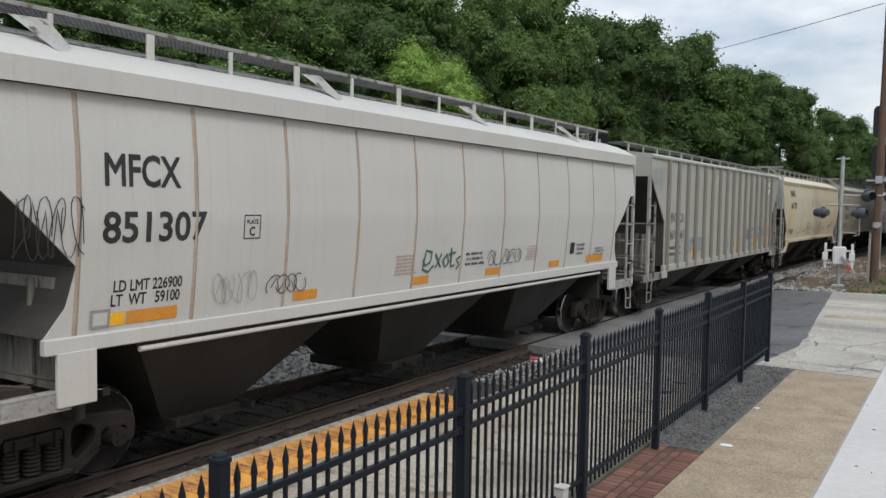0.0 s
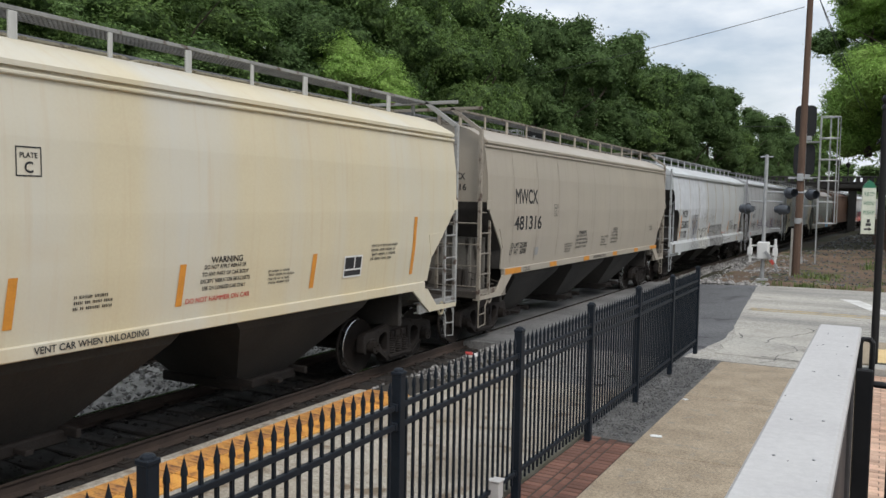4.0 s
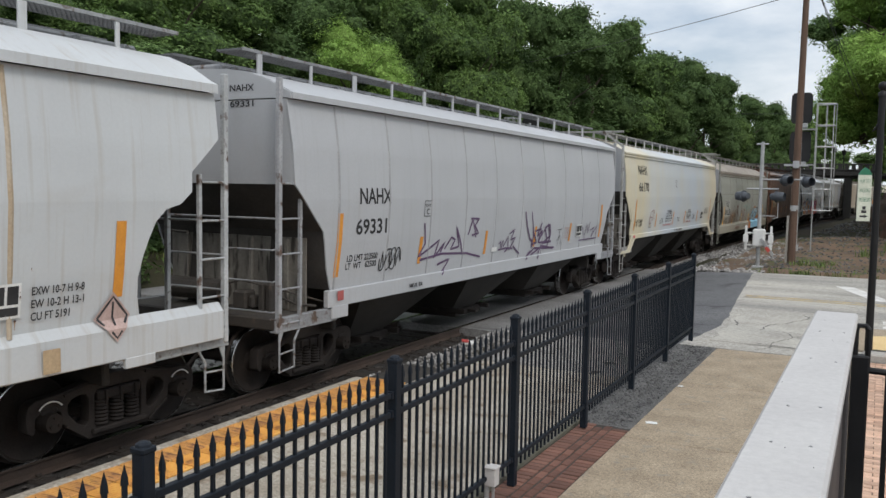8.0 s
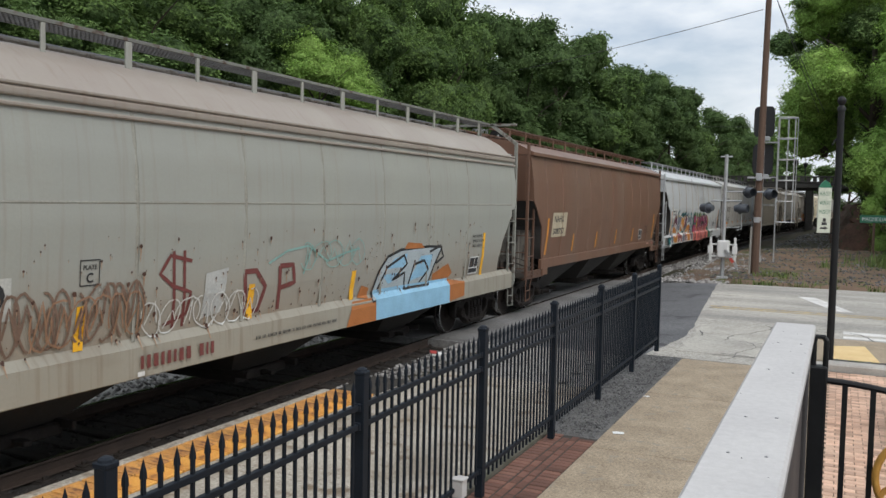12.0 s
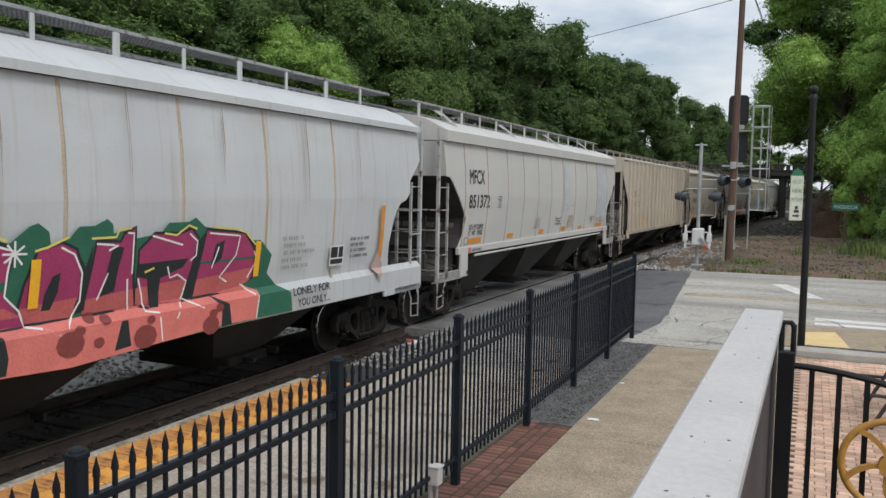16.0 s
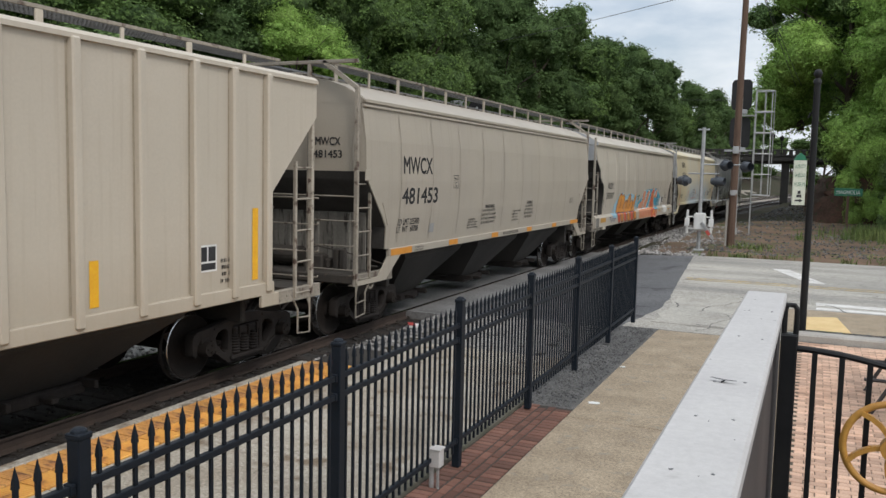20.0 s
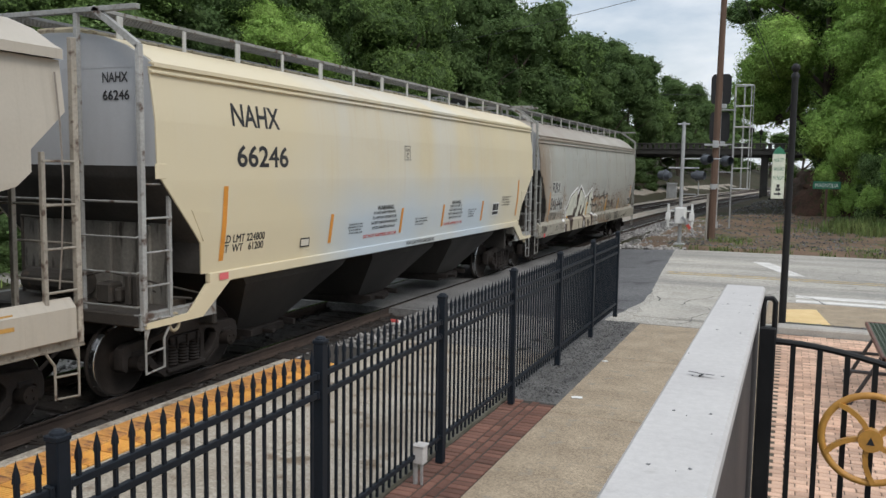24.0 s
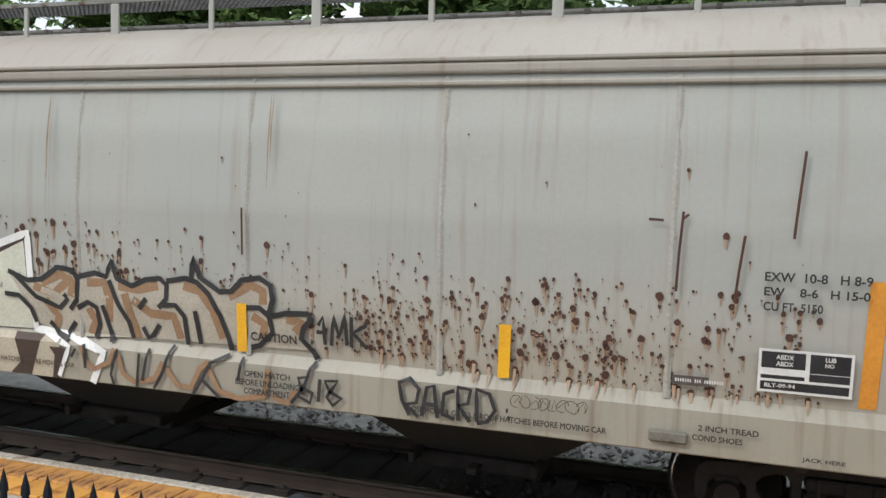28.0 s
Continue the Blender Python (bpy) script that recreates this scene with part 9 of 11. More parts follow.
    word = [[(6.46, 1.67), (6.56, 2.23), (6.76, 2.35), (6.97, 2.34), (7.18, 2.24), (7.11, 2.03), (7.08, 1.81), (7.24, 1.65), (7.3, 1.49), (6.48, 1.47)], [(7.22, 1.66), (7.28, 1.9), (7.42, 2.23), (7.7, 2.29), (7.87, 2.21), (7.95, 1.96), (7.93, 1.71), (7.83, 1.51), (7.47, 1.5), (7.3, 1.51)],
            [(7.96, 1.53), (8.11, 2.28), (8.43, 2.26), (8.48, 2.35), (8.64, 2.41), (8.62, 1.97), (8.66, 1.52), (8.14, 1.5)], [(8.67, 1.53), (8.69, 2.15), (8.92, 2.33), (9.3, 2.31), (9.51, 2.36), (9.63, 2.24), (9.56, 1.95), (9.4, 1.48), (9.01, 1.43)],
            [(9.54, 1.5), (9.77, 2.34), (10.51, 2.27), (10.71, 2.03), (10.77, 1.88), (10.7, 1.65), (10.51, 1.57), (10.04, 1.51)]]
    s.patch("mural_letter", word, C["magenta"], "magenta painted graffiti letter")
    s.strokes("mural_outline", [q + q[:1] for q in word], 0.034, edge, "black outline of a letter")
    coral2 = ink("hot_coral", (0.50, 0.115, 0.11))
    s.patch("mural_fade", [[(6.49, 1.64), (7.08, 1.7), (7.27, 1.59), (7.3, 1.51), (6.48, 1.47)], [(7.24, 1.67), (7.48, 1.69), (7.9, 1.71), (7.83, 1.51), (7.31, 1.51)], [(7.97, 1.67), (8.63, 1.72), (8.66, 1.52), (7.96, 1.52)], [(8.67, 1.72), (9.44, 1.76), (9.38, 1.48), (8.68, 1.53)], [(9.56, 1.72), (10.69, 1.79), (10.64, 1.62), (10.51, 1.57), (9.54, 1.5)]], coral2)
    s.patch("mural_base", [[(6.46, 1.47), (7.3, 1.49), (7.83, 1.5), (8.66, 1.52), (9.4, 1.48), (10.51, 1.57), (10.8, 1.47), (10.74, 1.1), (10.04, 1.1), (9.01, 1.06), (7.75, 1.01), (6.76, 1.07), (6.45, 1.02)]], C["pink"], "salmon painted sill below the letters")
    s.patch("mural_shade", [[(7.48, 1.62), (7.51, 1.79), (7.59, 1.95), (7.68, 1.99), (7.66, 1.79), (7.58, 1.62)], [(8.18, 1.68), (8.33, 2.22), (8.48, 2.19), (8.41, 1.98), (8.37, 1.72)], [(8.67, 1.99), (9.47, 2.0), (9.38, 1.9), (9.03, 1.8), (9.01, 1.47), (8.88, 1.47), (8.83, 1.81), (8.67, 1.85)],
            [(9.86, 1.85), (9.94, 2.14), (10.11, 2.19), (10.06, 1.96)], [(7.87, 2.2), (7.98, 2.02), (8.07, 2.25), (7.99, 1.56), (7.88, 1.53), (7.94, 1.81)], [(9.63, 2.2), (9.76, 2.32), (9.59, 1.52), (9.43, 1.49)], [(6.77, 1.39), (6.83, 1.52), (7.04, 1.43), (7.08, 1.23), (7.05, 1.07), (6.76, 1.07)],
            [(8.43, 1.41), (8.51, 1.39), (8.55, 1.1), (8.32, 1.08)], [(9.87, 1.51), (10.18, 1.36), (10.22, 1.1), (10.02, 1.09), (10.04, 1.31)]], edge)
    s.strokes("mural_highlight", [[(6.98, 2.29), (7.15, 2.24), (7.1, 2.03), (7.08, 1.81), (7.24, 1.65), (7.3, 1.49), (7.47, 1.45), (7.65, 1.36)], [(7.68, 2.24), (7.84, 2.16), (7.94, 1.96), (7.93, 1.67), (7.76, 1.4)], [(8.11, 2.25), (8.4, 2.22), (8.27, 2.17)],
            [(8.52, 2.35), (8.61, 2.34), (8.6, 1.89)], [(8.54, 1.84), (8.57, 1.49)], [(8.88, 2.3), (9.36, 2.17)], [(9.47, 2.3), (9.61, 2.2), (9.59, 2.03), (9.5, 1.97)], [(9.13, 1.93), (9.18, 1.79), (9.3, 1.82), (9.45, 1.73), (9.4, 1.56), (9.25, 1.3)],
            [(9.88, 1.85), (10.0, 2.11)], [(9.82, 2.29), (10.4, 2.23), (10.33, 1.98), (10.04, 1.72), (10.19, 1.64)], [(10.7, 2.01), (10.76, 1.88), (10.59, 1.66)], [(8.69, 1.83), (8.76, 1.63), (8.79, 1.45), (8.98, 1.41), (9.01, 1.08)],
            [(9.4, 1.52), (9.71, 1.37)], [(10.45, 1.59), (10.78, 1.39), (10.71, 1.1)], [(8.14, 1.65), (8.27, 1.93), (8.24, 1.87)], [(7.09, 2.3), (7.25, 2.1)], [(7.06, 2.13), (7.27, 2.28)], [(7.17, 2.33), (7.17, 2.08)], [(7.04, 2.21), (7.3, 2.2)]],
            0.022, white, "thin white highlights")
    s.strokes("mural_highlight", [[(6.82, 2.37), (6.88, 2.32), (6.94, 2.39), (7.09, 2.33)], [(7.38, 2.22), (7.52, 2.25), (7.77, 2.34)], [(8.04, 2.31), (8.36, 2.31), (8.4, 2.39), (8.57, 2.4)], [(9.06, 2.32), (9.25, 2.29), (9.45, 2.4), (9.59, 2.35)],
            [(9.88, 2.36), (10.27, 2.33), (10.51, 2.27), (10.7, 2.11), (10.84, 2.03)], [(8.78, 1.89), (8.92, 1.93)], [(6.83, 1.35), (6.91, 1.39), (6.88, 1.24)]], 0.025, pale_yellow, "pale yellow outlines")
    for dots in ([(7.76, 1.25), (8.75, 1.17), (9.82, 1.14), (8.84, 1.35)], [(8.03, 1.48), (8.22, 1.44), (8.11, 1.21), (9.87, 1.28), (9.99, 1.34), (7.87, 1.37)]):
        for k, (u, z) in enumerate(dots):
            r = (0.17, 0.17, 0.15, 0.06, 0.05, 0.04)[k] if len(dots) == 4 else 0.07
            s.patch("mural_dot", [[(u + r * math.cos(a * 0.6283), z + 0.8 * r * math.sin(a * 0.6283)) for a in range(10)]], ink("brick_pink", (0.24, 0.05, 0.045)))
    for u, w, z0, z1 in ((6.9, 0.10, 2.5, 4.0), (7.02, 0.05, 2.45, 3.9), (8.55, 0.06, 2.6, 3.95), (10.1, 0.05, 2.7, 3.95), (11.9, 0.07, 2.4, 3.9), (3.0, 0.06, 2.8, 3.95), (4.85, 0.05, 2.7, 3.95), (13.4, 0.06, 2.5, 3.9)):
        s.stain(u, w, z0, z1)
    strips(s, (7.32, 10.7), 1.66, 0.48, 0.11, M_AMBER)
    strips(s, (14.08,), 1.66, 0.92, 0.12)
    s.words("LONELY FOR", 11.55, 12.5, 1.30, 1.42)
    s.words("YOU ONLY...", 11.65, 12.5, 1.13, 1.25)
    data_panel(s, 12.55, 12.95, 1.65, 1.97)
    s.lines_of_print(11.3, 11.9, 1.68, 2.2, 5, ink("grey_line", (0.3, 0.3, 0.29)), 72)
    s.lines_of_print(13.1, 13.7, 1.72, 2.1, 4, None, 73)
    s.patch("placard", [[(13.86, 1.54), (14.06, 1.30), (14.26, 1.54), (14.06, 1.78)]], ink("placard", (0.5, 0.36, 0.32)))
    part("number_plate", Shape().box(-0.14, 1.12, -s.length / 2 - 0.006, -s.length / 2 + 0.01, 4.01, 4.19), white, s.car, "white patch behind the end number")
    s.end_words("MCEX  350830", -0.08, 1.06, 4.04, 4.16)
    s.strokes("hanging_hose", [[(5.75, 4.12), (6.1, 4.02), (6.4, 3.86), (6.58, 3.6), (6.64, 3.36)]], 0.045, M_INK, "black hose hanging from the roof")

    panel_car(166.85, 182.06, "851372", False)
    s = ribbed_car(183.50, 198.94, P_RIBCREAM, "cream ribbed covered hopper car with yellow strips", "MCEX", ("95", "332"), 2)
    plate(s, 3.66, 2.36, 0.22, 0.23)
    taupe_car(200.36, 214.55, "481453", 84)

    s = hopper_car(216.00, 231.10, "deep", P_BEIGE, "beige covered hopper car with orange and blue graffiti", P_UNDER, frame_paint=P_BEIGE, end_paint=P_BLUEGREY)
    s.shift = 0.35
    marks(s, "MCEX", "350767", (1.15, 1.95, 2.40, 2.63), (1.0, 2.1, 2.04, 2.28))
    flat_strips(s, ((0.25, 1.0, 1.22, 1.38), (11.1, 11.54, 1.25, 1.42), (13.24, 14.07, 1.27, 1.43)), ink("dull_orange", (0.5, 0.27, 0.06)))
    cyan, oran, coral = ink("cyan", (0.08, 0.36, 0.50)), ink("bright_orange", (0.64, 0.27, 0.06)), ink("coral", (0.62, 0.13, 0.07))
    navy, wine, peach = ink("navy", (0.03, 0.04, 0.12)), ink("wine", (0.10, 0.02, 0.03)), ink("peach", (0.75, 0.42, 0.3))
    haze, salmon = ink("pale_blue_spray", (0.30, 0.50, 0.62)), ink("salmon_spray", (0.62, 0.27, 0.15))
    s.patch("graffiti_fill", [[(2.16, 1.56), (2.38, 1.82), (2.81, 2.05), (3.22, 2.25), (3.78, 2.22), (4.2, 2.09), (4.9, 2.23), (5.66, 2.11), (6.25, 2.1), (6.45, 1.8), (6.01, 1.44), (4.26, 1.38), (2.75, 1.39)], [(1.96, 1.49), (2.67, 1.48), (2.71, 1.31), (2.11, 1.3)]], haze, "pale blue sprayed haze behind letters")
    s.patch("graffiti_fill", [[(6.34, 1.64), (6.49, 1.78), (7.24, 1.97), (7.53, 2.27), (8.7, 2.33), (10.51, 2.35), (11.51, 1.95), (11.32, 1.51), (10.54, 1.45), (8.81, 1.45), (6.73, 1.47)]], cyan, "teal sprayed haze behind letters")
    for p in ([(2.74, 1.48), (2.82, 1.78), (2.97, 2.05), (3.22, 2.19), (3.54, 2.2), (3.52, 1.94), (3.39, 1.66), (3.21, 1.48)],
              [(3.24, 1.48), (3.4, 1.95), (3.61, 2.11), (3.83, 2.16), (4.0, 2.07), (3.96, 1.75), (3.72, 1.46)],
              [(3.75, 1.47), (3.86, 1.73), (4.12, 1.89), (4.39, 1.91), (4.58, 1.72), (4.43, 1.46)],
              [(4.43, 1.46), (4.52, 1.85), (4.67, 2.08), (4.9, 2.17), (5.09, 2.09), (5.01, 1.7), (4.87, 1.46)],
              [(4.87, 1.46), (4.98, 1.71), (5.15, 1.86), (5.39, 1.94), (5.55, 1.81), (5.43, 1.45)],
              [(5.49, 1.45), (5.59, 1.8), (5.72, 2.02), (6.01, 2.12), (6.06, 2.01), (5.88, 1.46)]):
        s.patch("graffiti_fill", [p], oran, "orange graffiti letter with a wine-red outline")
        s.strokes("graffiti_outline", [p + p[:1]], 0.055, wine)
        s.strokes("graffiti_line", [[(u + 0.07, z + 0.05) for u, z in p[1:4]]], 0.03, M_AMBER)
    for p in ([(6.62, 1.5), (6.75, 1.69), (7.35, 1.87), (7.36, 2.14), (7.57, 2.3), (8.04, 2.25), (7.89, 1.92), (7.61, 1.48)],
              [(7.73, 1.5), (7.9, 1.78), (8.2, 2.12), (8.52, 2.29), (8.92, 2.23), (8.61, 1.83), (8.32, 1.5)],
              [(8.8, 1.52), (8.98, 1.74), (9.19, 2.1), (9.53, 2.32), (9.89, 2.21), (9.75, 1.86), (9.52, 1.52)],
              [(9.71, 1.51), (9.8, 1.86), (10.04, 2.15), (10.43, 2.33), (10.64, 2.23), (10.46, 1.91), (10.34, 1.54)]):
        s.patch("graffiti_fill", [p], salmon, "salmon graffiti letter with a white outline")
        s.strokes("graffiti_outline", [p + p[:1]], 0.035, white)
        s.strokes("graffiti_line", [[(u + 0.1, z + 0.03) for u, z in p[1:5]]], 0.02, wine)
    for k, p in enumerate(([(2.79, 1.46), (3.15, 1.48), (3.19, 1.12), (2.9, 1.11)],
              [(3.27, 1.47), (3.65, 1.47), (3.71, 1.12), (3.36, 1.12)],
              [(3.78, 1.47), (4.19, 1.47), (4.28, 1.11), (3.88, 1.12)],
              [(4.36, 1.46), (4.75, 1.46), (4.88, 1.1), (4.45, 1.11)],
              [(4.93, 1.45), (5.37, 1.46), (5.52, 1.11), (5.07, 1.1)],
              [(5.52, 1.45), (5.95, 1.46), (6.15, 1.13), (5.67, 1.11)])):
        s.patch("graffiti_fill", [p], oran if k % 2 else coral, "dripping foot of a graffiti letter")
        s.strokes("graffiti_outline", [p + p[:1]], 0.04, wine)
    s.patch("graffiti_fill", [[(6.62, 1.47), (7.61, 1.48), (10.54, 1.51), (10.72, 1.18), (8.85, 1.1), (6.66, 1.1)]], salmon, "salmon band of paint on the sill")
    s.strokes("graffiti_line", [[(6.81, 1.16), (6.96, 1.31), (7.15, 1.17)], [(7.29, 1.17), (7.45, 1.32), (7.64, 1.18)], [(7.78, 1.18), (7.95, 1.33), (8.16, 1.19)], [(8.3, 1.19), (8.48, 1.35), (8.69, 1.2)], [(8.84, 1.2), (9.02, 1.36), (9.25, 1.21)], [(9.4, 1.21), (9.59, 1.38), (9.83, 1.22)], [(9.99, 1.22), (10.19, 1.39), (10.43, 1.24)]], 0.03, coral)
    s.strokes("graffiti_outline", [[(6.59, 1.48), (7.61, 1.49), (10.62, 1.53)]], 0.03, white)
    s.patch("overspray", [[(11.18, 1.66), (11.51, 1.88), (12.0, 1.95), (11.9, 1.75), (11.56, 1.53)], [(12.14, 1.46), (12.64, 1.57), (13.2, 1.4), (13.09, 1.17), (12.3, 1.18)]], white, "white overspray")
    s.strokes("spray_tag", [[(1.51, 1.37), (1.57, 1.18)], [(1.51, 1.35), (1.67, 1.36), (1.62, 1.28), (1.54, 1.27)], [(1.76, 1.16), (1.78, 1.33), (1.92, 1.18), (1.94, 1.34)], [(2.03, 1.19), (2.08, 1.3), (2.22, 1.27), (2.14, 1.18)], [(2.26, 1.16), (2.27, 1.31), (2.42, 1.28)]], 0.03, navy, "dark scrawled tag on the sill")
    s.strokes("spray_tag", [[(6.22, 2.04), (6.67, 2.08)], [(6.34, 2.13), (6.56, 1.88)], [(6.58, 2.16), (6.28, 1.87)]], 0.04, ink("dark_green", (0.05, 0.13, 0.10)), "dark star-shaped tag")
    two = [(9.2, 2.17), (9.49, 2.31), (9.86, 2.32), (9.78, 2.07), (9.87, 1.71), (9.93, 1.41), (10.42, 1.09), (10.18, 1.04), (9.75, 1.09), (9.54, 1.05), (9.16, 1.07)]
    s.patch("graffiti_fill", [two], coral, "red-orange graffiti letter with yellow lines")
    s.strokes("graffiti_outline", [two[1:9]], 0.06, peach)
    s.strokes("graffiti_line", [[(9.32, 2.05), (9.58, 2.14), (9.71, 2.02), (9.5, 1.76), (9.76, 1.61)], [(9.23, 1.46), (9.56, 1.53), (9.89, 1.3), (9.54, 1.19)]], 0.05, M_AMBER)
    s.patch("graffiti_fill", [[(9.85, 1.95), (10.21, 1.93), (10.86, 1.76), (10.9, 1.63), (10.12, 1.56), (9.91, 1.71)], [(9.9, 1.48), (10.72, 1.49), (10.72, 1.39), (10.04, 1.38)]], cyan)
    s.strokes("spray_tag", [[(10.69, 1.81), (10.99, 1.88), (10.94, 1.62), (10.73, 1.68), (10.99, 1.71)], [(11.03, 1.58), (11.17, 1.89), (11.31, 1.61)], [(11.35, 1.57), (11.27, 1.88), (11.56, 1.93), (11.5, 1.52)], [(10.94, 1.49), (11.07, 1.54), (11.26, 1.45)]], 0.02, white, "thin white tag")
    s.words("I LOVE YOU", *(11.78, 12.58, 1.51, 1.56), white)
    s.words("MOM AND DAD!", *(11.78, 12.9, 1.22, 1.3), white)
    s.lines_of_print(10.45, 10.95, 1.5, 2.05, 6, None, 81)
    data_panel(s, 11.74, 12.16, 1.66, 1.96)
    s.lines_of_print(12.4, 12.9, 1.85, 2.08, 3, None, 82)
    s.rect("jack_hole", 13.75, 13.85, 1.16, 1.28, M_SIGBLACK)
    s.end_words("350767", 0.35, 1.02, 4.03, 4.13)
    for u in [0.95 + 1.71 * i for i in range(9)]:
        s.strokes("dark_seam", [[(u, 1.6), (u + 0.02, 3.8)]], 0.022, ink("dirty_seam", (0.2, 0.17, 0.14)))

    s = cream_car(232.33, 246.80, "66246", 78, "cream covered hopper car with a bluish faded lower side", True)

    s = hopper_car(247.71, 262.43, "grooved", P_GREY, "aged grey covered hopper car with rust blisters and graffiti", P_UNDER, roof_paint=P_GREYROOF, end_paint=P_BLUEGREY, seams=(1.06, 2.71, 4.30, 5.85, 7.11, 8.89, 10.64, 12.41), sill_paint=P_SILL)
    s.scale = 1.0
    for box in ((1.32, 2.34, 2.14, 2.54), (1.23, 2.65, 1.58, 2.10)):
        s.rect("repaint_patch", *box, ink("patch_white", (0.5, 0.5, 0.46)), lean=0.02)
    marks(s, "FURX", "846446", (1.38, 2.27, 2.18, 2.50), (1.27, 2.61, 1.64, 2.04))
    strips(s, (1.05,), 1.28, 0.93, 0.12)
    strips(s, (3.40,), 1.30, 0.46, 0.10, M_AMBER)
    strips(s, (14.28,), 1.34, 0.93, 0.12)
    weight_lines(s, "223200", "62800", 1.22, 2.0, 1.56, 0.1)
    ring = [(3.0 + 0.16 * math.cos(k * 0.35), 1.56 + 0.17 * math.sin(k * 0.35)) for k in range(18)]
    s.strokes("spray_tag", [ring + ring[:1], [(2.9, 1.64), (3.1, 1.64)], [(3.0, 1.64), (3.0, 1.45)]], 0.03, white, "white sprayed circle mark")
    for u0, u1, z0, z1, n, big in ((0.9, 3.2, 1.35, 2.4, 150, 1.0), (6.2, 8.0, 1.9, 2.45, 150, 1.25), (8.0, 9.6, 1.9, 2.3, 70, 1.0), (9.6, 11.0, 1.4, 2.3, 170, 1.0),
                                   (10.3, 11.0, 1.4, 1.9, 120, 0.9), (11.0, 14.0, 1.33, 2.15, 420, 1.05), (11.6, 12.6, 1.5, 2.2, 120, 1.1), (0.9, 14.0, 2.3, 3.3, 60, 0.9)):
        s.rust(n, u0, u1, z0, z1, int(u0 * 10) + n, big)
    cream, brown = ink("ivory", (0.60, 0.60, 0.50)), RUST_BROWN
    s.shift = -0.10
    body = [(3.26, 1.47), (3.28, 1.65), (3.49, 1.91), (3.78, 2.03), (4.65, 2.31), (4.69, 2.06), (5.11, 2.35), (5.86, 1.94), (6.21, 2.04), (6.9, 2.27), (6.95, 1.33), (6.2, 1.3), (5.08, 1.29), (3.94, 1.25), (3.36, 1.27)]
    s.patch("graffiti_fill", [body], brown, "brown ground of the white letters")
    for p in ([(3.47, 1.7), (3.78, 1.98), (4.6, 2.25), (4.64, 1.65), (4.31, 1.55), (4.31, 1.37), (3.77, 1.39), (3.37, 1.34), (3.32, 1.51)], [(5.08, 2.25), (5.85, 1.92), (5.49, 1.33), (5.29, 1.46), (5.35, 1.66), (5.25, 1.7), (5.02, 1.29), (4.66, 1.32), (4.82, 1.73)],
              [(5.91, 1.89), (6.18, 1.96), (6.19, 1.6), (6.37, 1.63), (6.36, 1.99), (6.86, 2.21), (6.92, 1.33), (6.2, 1.31), (5.79, 1.29), (5.81, 1.65)]):
        s.patch("graffiti_fill", [p], cream, "ivory sprayed letter, flecked with grey")
    s.flecks(130, 3.2, 7.0, 1.4, 2.2, ink("fleck_grey", (0.30, 0.30, 0.28)), 95, "grey flecks in the sprayed letters")
    edge = [(2.85, 1.24), (3.06, 1.28), (3.39, 1.22), (3.26, 1.65), (3.47, 1.84), (3.78, 2.06), (4.64, 2.32), (4.68, 2.07), (5.09, 2.38), (5.86, 1.95), (6.22, 2.05), (6.91, 2.29), (6.95, 1.33), (7.38, 1.31), (7.82, 1.18), (7.7, 0.87)]
    s.strokes("graffiti_outline", [edge], 0.075, white, "broad white outline")
    s.shift = 0.0
    s.patch("graffiti_fill", [[(2.95, 0.88), (3.02, 1.29), (7.2, 1.29), (7.17, 0.88)]], ink("sill_tan", (0.42, 0.37, 0.28)), "tan sprayed sill below the letters")
    for p in ([(2.95, 0.88), (3.02, 1.25), (3.31, 1.25), (3.24, 0.88)], [(3.67, 0.88), (3.55, 1.29), (4.12, 1.29), (3.91, 0.88)], [(4.82, 0.88), (4.80, 1.25), (4.88, 1.25), (4.90, 0.88)],
              [(5.30, 0.88), (5.45, 1.2), (5.36, 1.31), (5.72, 1.31), (5.80, 1.2), (5.86, 0.88)], [(6.0, 1.25), (6.16, 0.88), (6.38, 0.88), (6.30, 1.25)], [(6.62, 1.29), (6.72, 1.0), (6.60, 0.88), (6.86, 0.88), (6.98, 1.29)],
              [(7.02, 1.24), (7.28, 1.17), (7.2, 0.88), (7.12, 0.88), (7.14, 1.1)]):
        s.patch("graffiti_fill", [p], brown)
    s.strokes("graffiti_outline", [[(5.50, 0.9), (5.60, 1.18), (5.68, 0.9)], [(6.93, 1.33), (7.31, 1.20), (7.2, 0.9)], [(2.93, 0.88), (3.0, 1.22)]], 0.05, white)
    s.strokes("dark_seam", [[(4.87, 0.88), (4.86, 1.24)]], 0.02, brown)
    bubble = [(6.56, 1.89), (6.8, 1.81), (7.18, 1.96), (7.41, 1.88), (7.62, 1.94), (7.76, 1.91), (7.81, 2.06), (7.87, 1.9), (8.07, 1.85), (8.39, 1.93), (8.7, 1.94), (8.73, 2.13), (8.8, 1.96), (9.0, 1.85), (9.23, 1.97), (9.41, 1.99), (9.53, 1.92), (9.51, 1.68), (9.89, 1.71), (9.81, 1.48), (9.93, 1.38), (9.1, 1.36), (8.01, 1.34), (7.28, 1.29), (6.9, 1.39), (6.82, 1.54)]
    s.patch("graffiti_fill", [bubble], ink("dull_cream", (0.43, 0.39, 0.32)), "dull cream fill of the bubble letters")
